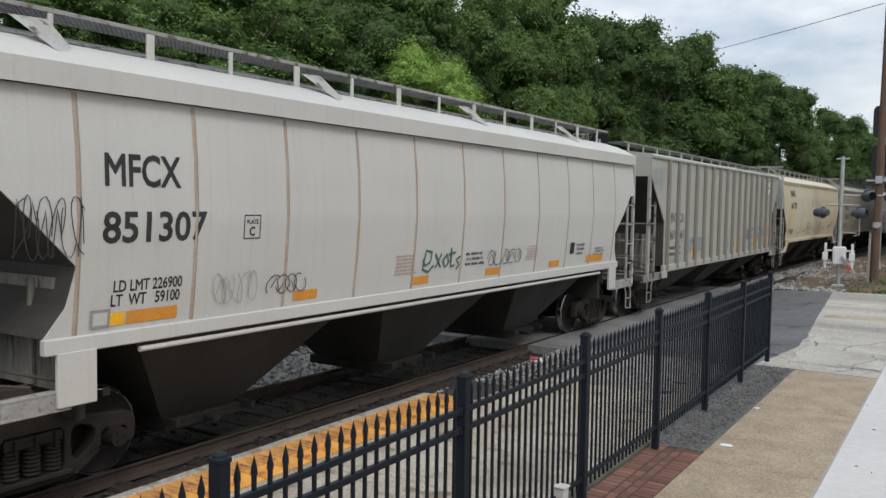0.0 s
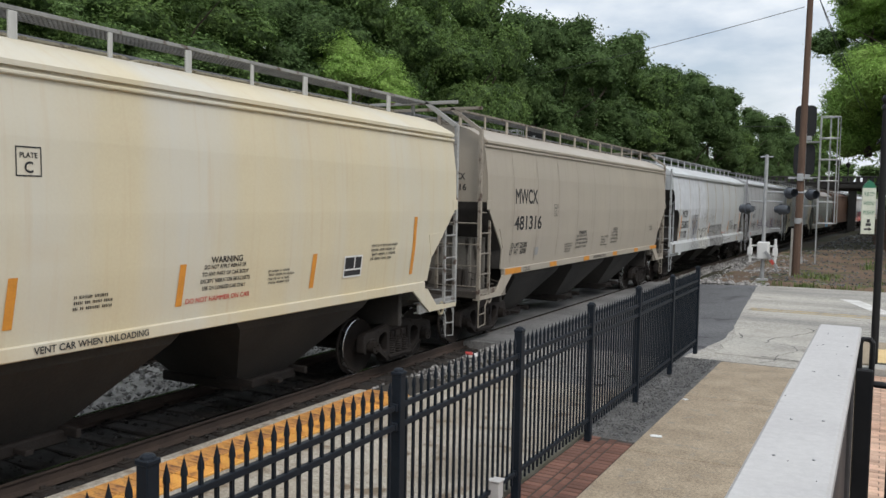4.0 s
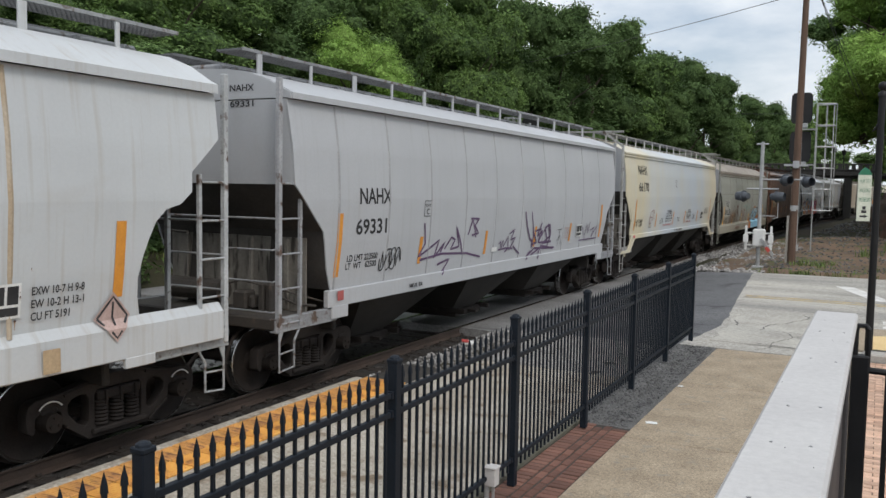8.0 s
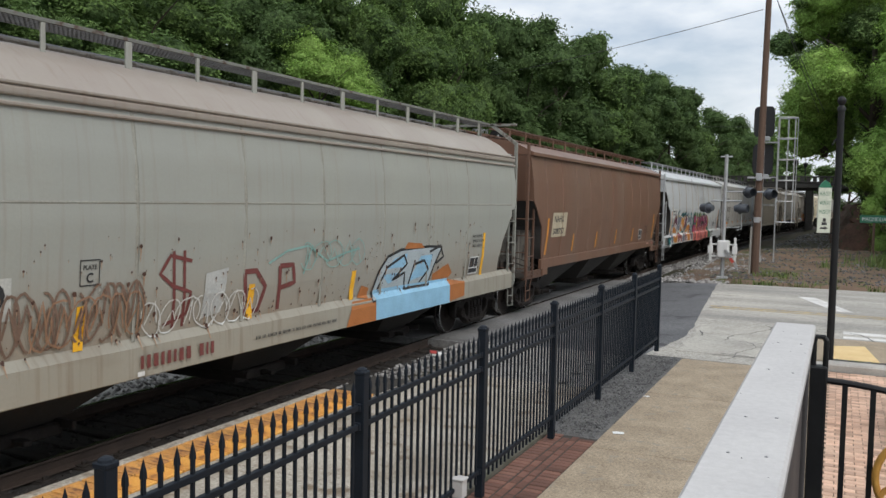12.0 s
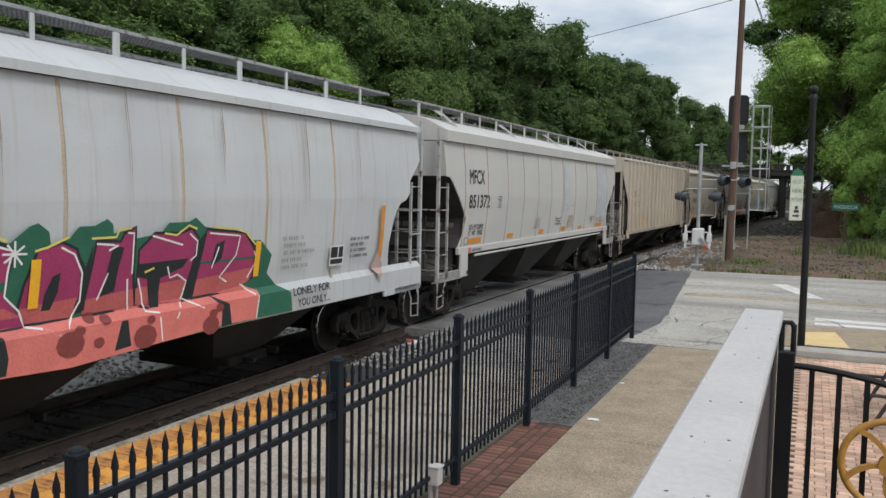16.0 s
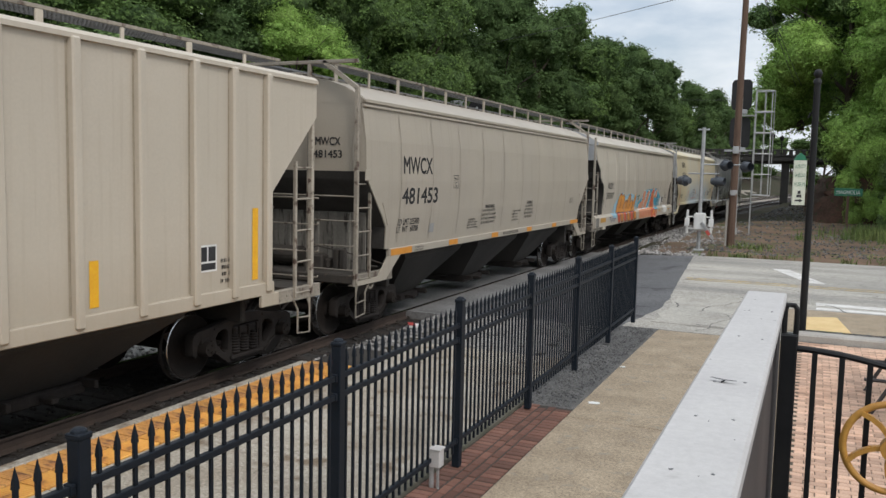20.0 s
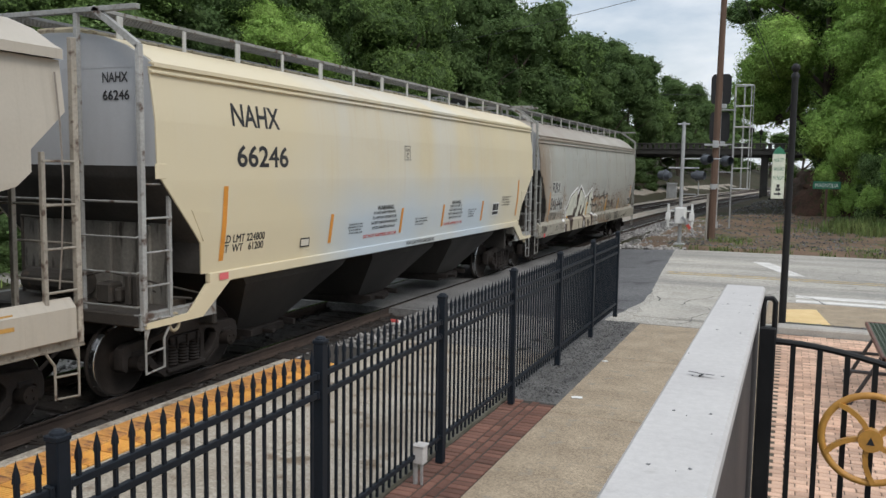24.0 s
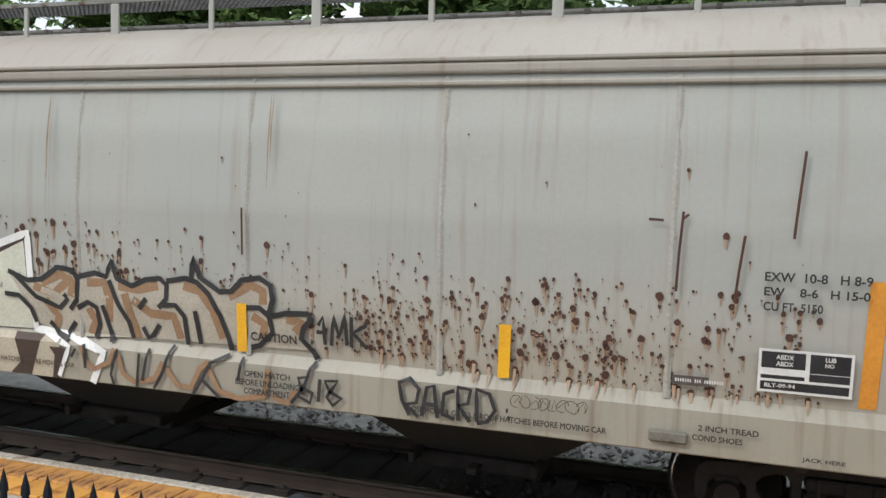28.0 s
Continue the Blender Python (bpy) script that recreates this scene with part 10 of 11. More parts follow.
    s.strokes("graffiti_shade", [[(6.87, 1.77), (7.11, 1.7), (7.35, 1.88)], [(6.97, 1.8), (7.21, 1.9), (7.35, 1.83), (7.32, 1.69)], [(7.52, 1.84), (7.72, 1.85), (7.78, 1.69), (7.75, 1.47)], [(7.88, 1.83), (8.11, 1.81), (8.33, 1.86)], [(7.52, 1.59), (7.59, 1.46), (7.52, 1.33)], [(8.04, 1.71), (8.24, 1.59), (8.49, 1.58), (8.55, 1.37)], [(8.61, 1.88), (8.79, 1.84), (8.92, 1.67), (9.01, 1.41)], [(9.09, 1.81), (9.32, 1.93), (9.44, 1.88), (9.44, 1.76)], [(9.33, 1.65), (9.45, 1.58), (9.42, 1.45)], [(9.67, 1.65), (9.84, 1.63), (9.75, 1.53)], [(7.95, 1.76), (8.01, 1.55), (8.08, 1.34)], [(7.01, 1.64), (7.15, 1.48), (7.11, 1.37)]], 0.085, ink("rusty_tan", (0.30, 0.18, 0.10)), "rusty brown shading of the bubble letters")
    s.strokes("graffiti_shade", [[(7.45, 1.22), (7.52, 1.07), (7.62, 1.01), (7.79, 1.09), (7.84, 1.23)], [(7.89, 1.18), (7.95, 1.0), (8.08, 0.93), (8.31, 0.98), (8.4, 1.15)], [(8.43, 1.1), (8.56, 0.95), (8.71, 0.94), (8.8, 1.12), (8.89, 1.2)], [(8.89, 1.14), (9.01, 0.94), (9.22, 0.89), (9.48, 0.94), (9.51, 1.19)], [(9.57, 0.95), (9.71, 0.9), (9.79, 1.03)]], 0.05, ink("rusty_tan", (0.30, 0.18, 0.10)))
    s.strokes("graffiti_outline", [[(6.56, 1.9), (6.8, 1.82), (6.97, 1.84), (7.18, 1.97), (7.35, 1.95), (7.41, 1.86), (7.39, 1.66), (7.3, 1.56)], [(7.41, 1.89), (7.62, 1.94), (7.75, 1.91), (7.81, 2.07), (7.87, 1.9), (8.04, 1.84), (8.2, 1.91), (8.36, 1.93), (8.43, 1.87), (8.42, 1.74), (8.33, 1.65)], [(7.78, 1.88), (7.88, 1.64), (7.98, 1.49), (8.02, 1.33)], [(6.62, 1.89), (6.9, 1.66), (7.18, 1.57), (7.28, 1.66), (7.24, 1.71)], [(7.39, 1.58), (7.52, 1.65), (7.62, 1.6), (7.64, 1.44), (7.58, 1.3)], [(7.28, 1.27), (7.15, 1.31), (7.04, 1.42)], [(7.25, 1.31), (7.35, 1.44)], [(7.69, 1.63), (7.75, 1.42), (7.79, 1.28)], [(8.43, 1.91), (8.64, 1.95), (8.76, 1.92), (8.88, 1.82), (9.0, 1.62), (9.07, 1.42), (9.1, 1.31)], [(8.36, 1.68), (8.52, 1.69), (8.61, 1.59), (8.63, 1.32)], [(8.11, 1.63), (8.2, 1.73)], [(8.14, 1.45), (8.19, 1.35), (8.25, 1.38), (8.33, 1.49)], [(8.73, 1.65), (8.77, 1.34)], [(8.7, 1.94), (8.72, 2.15), (8.79, 1.97), (9.0, 1.85), (9.12, 1.86), (9.23, 1.97), (9.41, 2.0), (9.52, 1.94), (9.54, 1.81), (9.5, 1.68)], [(9.24, 1.72), (9.41, 1.73), (9.5, 1.66), (9.53, 1.51), (9.39, 1.38), (9.24, 1.34)], [(9.53, 1.66), (9.67, 1.7), (9.89, 1.71), (9.93, 1.67), (9.84, 1.58), (9.81, 1.48), (9.93, 1.37), (9.97, 1.31)], [(6.51, 1.67), (6.69, 1.66), (6.82, 1.54), (6.87, 1.4)]], 0.05, M_INK, "thick black outlines of bubble letters")
    s.strokes("graffiti_drip", [[(7.35, 1.1), (7.4, 1.19)], [(7.49, 1.24), (7.52, 1.01)], [(7.89, 1.23), (7.82, 0.98), (7.86, 0.88)], [(8.14, 1.21), (8.12, 0.89)], [(8.24, 1.26), (8.18, 0.95)], [(8.49, 1.31), (8.4, 1.04), (8.31, 0.89)], [(9.1, 1.28), (8.92, 1.19), (8.8, 0.97), (8.74, 0.88)], [(8.83, 1.03), (9.02, 0.88)], [(9.25, 1.27), (9.21, 1.06)], [(9.97, 1.29), (9.93, 1.23), (9.88, 1.07), (9.75, 0.91)]], 0.032, M_INK)
    s.strokes("spray_tag", [[(9.87, 1.0), (9.82, 1.14), (9.92, 1.16), (9.82, 0.98), (9.94, 0.93), (9.96, 1.02), (9.87, 1.05)], [(10.02, 0.95), (10.03, 1.15)], [(10.13, 1.04), (10.08, 1.14), (10.2, 1.15), (10.1, 1.0), (10.16, 0.93), (10.24, 1.0), (10.13, 1.05)]], 0.035, M_INK, "black sprayed 818")
    s.strokes("spray_tag", [[(10.87, 0.93), (10.80, 1.05), (10.77, 1.2), (10.86, 1.24), (10.95, 1.16), (10.93, 1.04), (10.84, 1.02), (10.95, 0.92)],
                            [(10.98, 0.93), (11.02, 1.18), (11.08, 1.2), (11.12, 0.93)], [(10.99, 1.04), (11.1, 1.04)], [(11.26, 1.18), (11.17, 1.14), (11.16, 0.97), (11.27, 0.94)],
                            [(11.30, 0.93), (11.29, 1.21), (11.4, 1.2), (11.38, 1.08), (11.3, 1.06), (11.4, 0.93)], [(11.46, 0.94), (11.45, 1.21), (11.56, 1.18), (11.61, 1.05), (11.55, 0.95), (11.46, 0.93)],
                            [(11.7, 1.06), (11.72, 1.06)], [(11.72, 1.0), (11.74, 1.0)]], 0.035, M_INK, "black sprayed tag on the sill")
    strips(s, (5.95, 9.16, 11.60), 1.31, 0.45, 0.10, M_AMBER)
    s.words("CAUTION", 9.31, 9.77, 1.425, 1.505)
    for i, text in enumerate(("OPEN HATCH", "BEFORE UNLOADING", "COMPARTMENT")):
        s.words(text, 9.28 - 0.09 * (i == 1), 9.74 + 0.10 * (i == 1), 1.105 - 0.078 * i, 1.16 - 0.078 * i)
    s.words("CLOSE HOPPER GATES & ROOF HATCHES BEFORE MOVING CAR", 10.82, 12.51, 0.965, 1.015)
    s.words("CLOSE HOPPER GATES & ROOF HATCHES BEFORE MOVING CAR", 5.6, 7.4, 1.0, 1.05, ink("faded_black", (0.2, 0.18, 0.15)))
    s.words("2 INCH TREAD", 13.19, 13.62, 1.075, 1.12)
    s.words("COND SHOES", 13.15, 13.51, 1.0, 1.045)
    s.words("JACK HERE", 13.92, 14.21, 0.925, 0.965)
    s.words("EXW  10-8   H 8-9", 13.60, 14.31, 2.235, 2.305)
    s.words("EW    8-6   H 15-0", 13.60, 14.30, 2.13, 2.195)
    s.words("CU FT  5150", 13.60, 14.0, 2.02, 2.085)
    s.rect("builder_plate", 12.98, 13.25, 1.40, 1.475, ink("plate_dark", (0.1, 0.085, 0.075)))
    s.lines_of_print(13.0, 13.23, 1.415, 1.465, 1, M_INKW, 91)
    s.rect("data_panel", 13.59, 14.23, 1.41, 1.74, M_INKW)
    for u0, u1, z0, z1 in ((13.61, 13.91, 1.515, 1.72), (13.94, 14.21, 1.515, 1.72), (13.61, 14.21, 1.43, 1.495)):
        s.rect("data_field", u0, u1, z0, z1, M_INK)
    for text, u0, u1, z0, z1 in (("ABDX", 13.71, 13.83, 1.665, 1.70), ("ABDX", 13.71, 13.83, 1.615, 1.65), ("LUB", 14.04, 14.11, 1.67, 1.705), ("NO", 14.04, 14.10, 1.63, 1.66), ("BLT-09-94", 13.64, 13.85, 1.45, 1.48)):
        s.words(text, u0, u1, z0, z1, M_INKW)
    grip = part("lifting_lug", Shape().box(s.fm.sill_x, s.fm.sill_x + 0.05, 12.83 - s.length / 2, 13.12 - s.length / 2, 0.955, 1.045, 0.015), worn(P_SILL, 0.55), s.car, "rusty lug on the sill")
    s.strokes("scratch", [[(12.98, 2.12), (12.99, 2.4), (13.01, 2.72)], [(13.0, 2.66), (13.05, 2.70)], [(12.76, 2.655), (12.87, 2.65)], [(13.78, 2.55), (13.79, 2.7), (13.83, 3.18)], [(13.40, 2.06), (13.42, 2.3), (13.45, 2.56)], [(9.25, 2.2), (9.25, 2.62)]], 0.020, M_RUST, "rusty scratches")
    # end of the sill: bracket, route tag and print
    y0 = -s.length / 2
    part("route_slot", Shape().box(s.fm.sill_x, s.fm.sill_x + 0.03, y0 + 0.38, y0 + 0.68, 1.0, 1.22, 0.012), worn(P_SILL, 0.75), s.car)
    s.rect("slot_opening", 0.42, 0.64, 1.05, 1.19, ink("plate_dark", (0.1, 0.085, 0.075))).location.x += 0.028
    s.rect("route_tag", 0.43, 0.58, 0.87, 0.99, ink("bright_red", (0.75, 0.08, 0.09)), "bright red reflective tag")
    for text, u0, u1, z0, z1 in (("BRK.", 0.71, 0.83, 1.16, 1.20), ("CYL.", 0.71, 0.82, 1.10, 1.14), ("REL.", 0.71, 0.82, 1.04, 1.08), ("JACK HERE", 0.74, 1.02, 0.90, 0.94), ("LIFT HERE", 1.14, 1.39, 0.93, 0.97),
                                 ("2 INCH TREAD", 1.67, 2.08, 1.09, 1.13), ("COND SHOES", 1.67, 2.04, 1.01, 1.05), ("CLOSE HOPPER GATES", 2.53, 2.95, 1.0, 1.04), ("OPEN HATCH COVERS", -0.22, 0.25, 0.99, 1.05), ("AT A-END FIRST", -0.22, 0.16, 0.90, 0.96)):
        s.words(text, u0, u1, z0, z1)
    s.lines_of_print(0.88, 1.32, 1.15, 1.20, 1, None, 92)
    s.scribble(2.1, 2.5, 0.95, 1.18, 5, 0.008, ink("faded_black", (0.2, 0.18, 0.15)), 93, "thin scrawl on the sill")
    s.scribble(10.0 + 1.75, 10.0 + 2.35, 1.1, 1.2, 8, 0.006, ink("faded_black", (0.2, 0.18, 0.15)), 94, "thin scrawl on the sill")
    s.scribble(1.98, 2.3, 1.42, 1.62, 2, 0.012, ink("faded_black", (0.2, 0.18, 0.15)), 96, "faint oval doodle")
    s.strokes("spray_tag", [[(9.84, 1.46), (9.86, 1.46)], [(9.92, 1.46), (9.94, 1.46)], [(10.0, 1.62), (10.05, 1.70), (10.06, 1.45)], [(9.98, 1.56), (10.08, 1.56)], [(10.12, 1.45), (10.15, 1.72), (10.2, 1.52), (10.26, 1.74), (10.27, 1.46)],
                            [(10.32, 1.72), (10.31, 1.45)], [(10.46, 1.66), (10.33, 1.58), (10.46, 1.45)], [(10.52, 1.46), (10.54, 1.46)]], 0.035, M_INK, "black sprayed initials")
    # stained ends and rust washed down from the eaves
    for u, w, z0, z1, lean in ((0.15, 0.28, 1.9, 3.6, -0.1), (0.62, 0.22, 2.6, 3.62, 0.0), (1.2, 0.35, 1.35, 2.0, 0.0), (2.6, 0.3, 1.4, 2.3, 0.0), (5.47, 0.05, 2.4, 3.58, 0.0), (7.1, 0.07, 2.4, 3.62, 0.0), (9.5, 0.06, 2.5, 3.62, 0.0), (15.0, 0.12, 2.4, 3.6, 0.1)):
        s.stain(u, w, z0, z1, lean)
    part("number_plate", Shape().box(0.17, 1.19, -s.length / 2 - 0.006, -s.length / 2, 3.85, 4.07), ink("bright_white", (0.78, 0.78, 0.76)), s.car, "white patch behind the end number")
    s.end_words("FURX", 0.47, 1.05, 4.11, 4.25)
    v = s.end_words("846446", 0.21, 1.15, 3.89, 4.04)
    v.location.y -= 0.006


# ---- trees ----

def leaf_crown(seed, blobs, count, leaf, flat, low=0.08, slim=1.0):
    """Sprays of small leaves over rounded, mounded boughs; the crown is about 1 wide and 1 high, flat: width over height of the finished tree."""
    rnd = random.Random(seed)
    lumps = []
    boughs = max(7, blobs // 7)
    for i in range(boughs):
        h = (i + rnd.random()) / boughs
        a = i * 2.4 + rnd.uniform(-0.5, 0.5)
        rad = 0.30 * math.sqrt(max(1 - ((h - 0.40) / 0.66) ** 2, 0.04)) * rnd.uniform(0.75, 1.1)
        c, r = Vector((rad * math.cos(a), rad * math.sin(a), low + 0.06 + (0.76 - low) * h)), rnd.uniform(0.15, 0.215)
        lumps.append((c, r * 0.86))
        out = Vector((math.cos(a), math.sin(a), 1.2 * (h - 0.25)))
        for _ in range(blobs // boughs):
            d = (Vector((rnd.gauss(0, 1), rnd.gauss(0, 1), rnd.gauss(0.35, 1))).normalized() + out * 0.55).normalized()
            lumps.append((c + Vector((d.x, d.y, d.z * flat)) * r * rnd.uniform(0.6, 0.82), r * rnd.uniform(0.30, 0.52)))
    blobs = len(lumps)
    rng = np.random.default_rng(seed)
    per = 7
    n = count // per
    cs, rs = np.array([tuple(c) for c, _ in lumps]), np.array([r for _, r in lumps])

    def unit(a):
        return a / np.maximum(np.linalg.norm(a, axis=1, keepdims=True), 1e-6)

    pick = rng.choice(blobs, n, p=rs ** 2 / (rs ** 2).sum())
    d = unit(rng.normal(0, 1, (n, 3)) + (0, 0, 0.3))
    w = 1 + 0.10 * np.sin(d[:, 0] * 7 + pick) * np.sin(d[:, 1] * 6 + pick * 1.7) + 0.08 * np.sin(d[:, 2] * 11 + d[:, 0] * 9 + pick)
    spray = cs[pick] + d * (1, 1, 0.92 * flat) * (rs[pick] * w * (1.18 - 0.40 * rng.random(n)))[:, None]
    p = np.repeat(spray, per, 0) + rng.normal(0, leaf * 1.5, (n * per, 3)) * (1, 1, 0.7 * flat)
    nrm = unit(np.repeat(d * 0.7 + rng.normal(0, 0.25, (n, 3)), per, 0) + (0, 0, 0.45) + rng.normal(0, 0.4, (n * per, 3)))
    u = unit(np.cross(nrm, unit(rng.normal(0, 1, (n * per, 3)))))
    t = np.cross(nrm, u)
    q = leaf * rng.uniform(0.6, 1.4, (n * per, 3))
    tri = np.stack([p - u * q[:, :1] * 0.8 * slim, p + t * q[:, 1:2] * 1.5 / slim - nrm * q[:, 1:2] * 0.4, p + u * q[:, 2:] * 0.8 * slim], 1)
    tri[:, :, 2] = p[:, None, 2] + (tri[:, :, 2] - p[:, None, 2]) * flat
    sh = Shape()
    sh.v = tri.reshape(-1, 3).tolist()
    sh.f = [(3 * i, 3 * i + 1, 3 * i + 2) for i in range(n * per)]
    return sh, [(c, r * 0.90) for c, r in lumps]


def core_shape(core, seed, fine, flat):
    """The leafy mass behind the outer sprays: lumps with a ragged surface."""
    nr, nc = {"near": (8, 11), "fine": (8, 11), "bush": (8, 11), "mid": (5, 7)}.get(fine, (4, 6))
    sh = Shape()
    for c, r in core:
        rows = []
        for i in range(nr):
            th = math.pi * i / (nr - 1)
            row = []
            for k in range(nc):
                ph = 2 * math.pi * k / nc
                d = Vector((math.sin(th) * math.cos(ph), math.sin(th) * math.sin(ph), math.cos(th)))
                w = r * (1 + 0.24 * noise.noise(d * 2.5 + c * 9.0) + 0.22 * noise.noise(d * 7.0 + c * 31.0) - 0.06)
                row.append((c.x + d.x * w, c.y + d.y * w, c.z + d.z * w * 0.92 * flat))
            rows.append(row + row[:1])
        sh.sheet(rows)
    return sh


def trunk_shape(seed):
    rnd, sh = random.Random(seed), Shape()
    z, x, y, r = -0.28, 0.0, 0.0, 0.030
    pts = []
    for i in range(7):
        pts.append((x, y, z, r))
        z, x, y, r = z + 0.13, x + rnd.uniform(-0.012, 0.012), y + rnd.uniform(-0.012, 0.012), r * 0.84
    for a, b in zip(pts, pts[1:]):
        sh.rod(a[:3], b[:3], a[3], b[3], n=9)
    for i in range(9):
        a = pts[rnd.randint(2, 6)]
        an, up = rnd.uniform(0, 6.28), rnd.uniform(0.1, 0.25)
        e = (a[0] + 0.26 * math.cos(an), a[1] + 0.26 * math.sin(an), a[2] + up)
        m = ((a[0] + e[0]) / 2 + rnd.uniform(-0.02, 0.02), (a[1] + e[1]) / 2, (a[2] + e[2]) / 2 + 0.03)
        sh.rod(a[:3], m, a[3] * 0.6, a[3] * 0.35, n=6).rod(m, e, a[3] * 0.35, a[3] * 0.1, n=6)
    return sh


TREE_KINDS, TREE_TINTS = {}, {}
FINE = {"fine": (92, 76000, 0.0078, 0.72), "near": (70, 44000, 0.0094, 0.62), "mid": (56, 14000, 0.0132, 0.62), "far": (42, 4600, 0.019, 0.62), "bush": (22, 15000, 0.0125, 0.95)}


def tree(x, y, z, wide, high, fine, kind, tone, turn, label, group="trees along the line", name="tree"):
    """A broadleaf tree whose crown starts at z, is wide across and high from base to top."""
    if (fine, kind) not in TREE_KINDS:
        blobs, count, leaf, flat = FINE[fine]
        sh, core = leaf_crown(100 + kind, blobs, count, leaf, flat, slim=0.6 if fine == "fine" else 0.85)
        TREE_KINDS[fine, kind] = (sh.mesh("crown"), core_shape(core, kind, fine, flat).mesh("crown_inside", 180), trunk_shape(200 + kind).mesh("trunk", 50))
    leaf_me, core_me, trunk_me = TREE_KINDS[fine, kind]
    key = (fine, kind, tone.name)
    if key not in TREE_TINTS:
        TREE_TINTS[key] = leaf_me.copy()
        TREE_TINTS[key].materials.append(tone)
    ob = thing(name, label, "tree" if name == "tree" else name, group)
    ob.matrix_basis = Matrix.LocRotScale((x, y, z), Euler((0, 0, radians(turn))), (wide * 1.06, wide * 1.06, high * 1.07))
    part("crown", TREE_TINTS[key], tone, ob)
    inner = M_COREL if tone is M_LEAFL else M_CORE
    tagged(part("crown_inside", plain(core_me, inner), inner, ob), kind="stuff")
    part("trunk", trunk_me, M_BARK, ob)


TREE_TOPS = [(12.0, -25), (12.0, 3), (8.2, 9), (8.2, 16), (11.5, 22), (14.0, 32), (15.8, 45), (17.4, 60), (18.8, 70), (20.2, 86), (19.2, 104), (19.6, 120), (19.6, 139), (19.0, 167), (18.0, 210)]


def build_trees():
    rnd = random.Random(11)
    dark, mid, light = "dense dark green broadleaf tree above the tracks", "full green broadleaf tree on the bank", "bright green leafy tree on the bank"
    y = -24.0
    while y < 208:
        off = bend(min(y, 150))[0] + max(y - 150, 0) * 0.10
        top = lerp_at(y, TREE_TOPS) + rnd.uniform(-1.0, 1.0)
        fine = "near" if 8 < y < 52 else "far" if y < 8 else "mid"
        base = 1.5 if y < 60 else 2.0
        tone, lab = ((M_LEAFD, dark), (M_LEAF, mid), (M_LEAF, mid), (M_LEAFD, dark), (M_LEAFM, light))[rnd.randrange(5)]
        if y > 55 and tone is not M_LEAF:
            tone, lab = M_LEAFD, dark
        wide = rnd.uniform(8.5, 10.5) * (1 if y < 60 else 1.25)
        tree(-25.0 + off + rnd.uniform(-1.2, 1.2), y, base, wide, top - base, fine, rnd.randrange(3), tone, rnd.uniform(0, 360), lab)
        if y < 120:
            tree(-32.0 + off + rnd.uniform(-2, 2), y + 2.2, 4.0, rnd.uniform(10, 13), top - 2.2 + rnd.uniform(0, 1.5), "far", rnd.randrange(3), (M_LEAF, M_LEAFD)[rnd.randrange(2)], rnd.uniform(0, 360), mid)
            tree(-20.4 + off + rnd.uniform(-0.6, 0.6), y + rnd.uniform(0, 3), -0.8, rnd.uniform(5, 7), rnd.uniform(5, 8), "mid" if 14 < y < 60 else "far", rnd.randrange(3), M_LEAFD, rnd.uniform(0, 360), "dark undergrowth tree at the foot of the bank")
        y += rnd.uniform(5.4, 6.6) * (1 if y < 60 else (1.35 if y < 120 else 2.2))
    tree(-21.5, 32.0, 3.0, 6.5, 7.4, "near", 1, M_LEAFL, 40, light)
    tree(-21.0, 15.5, 2.5, 6.0, 6.5, "near", 2, M_LEAF, 140, mid)


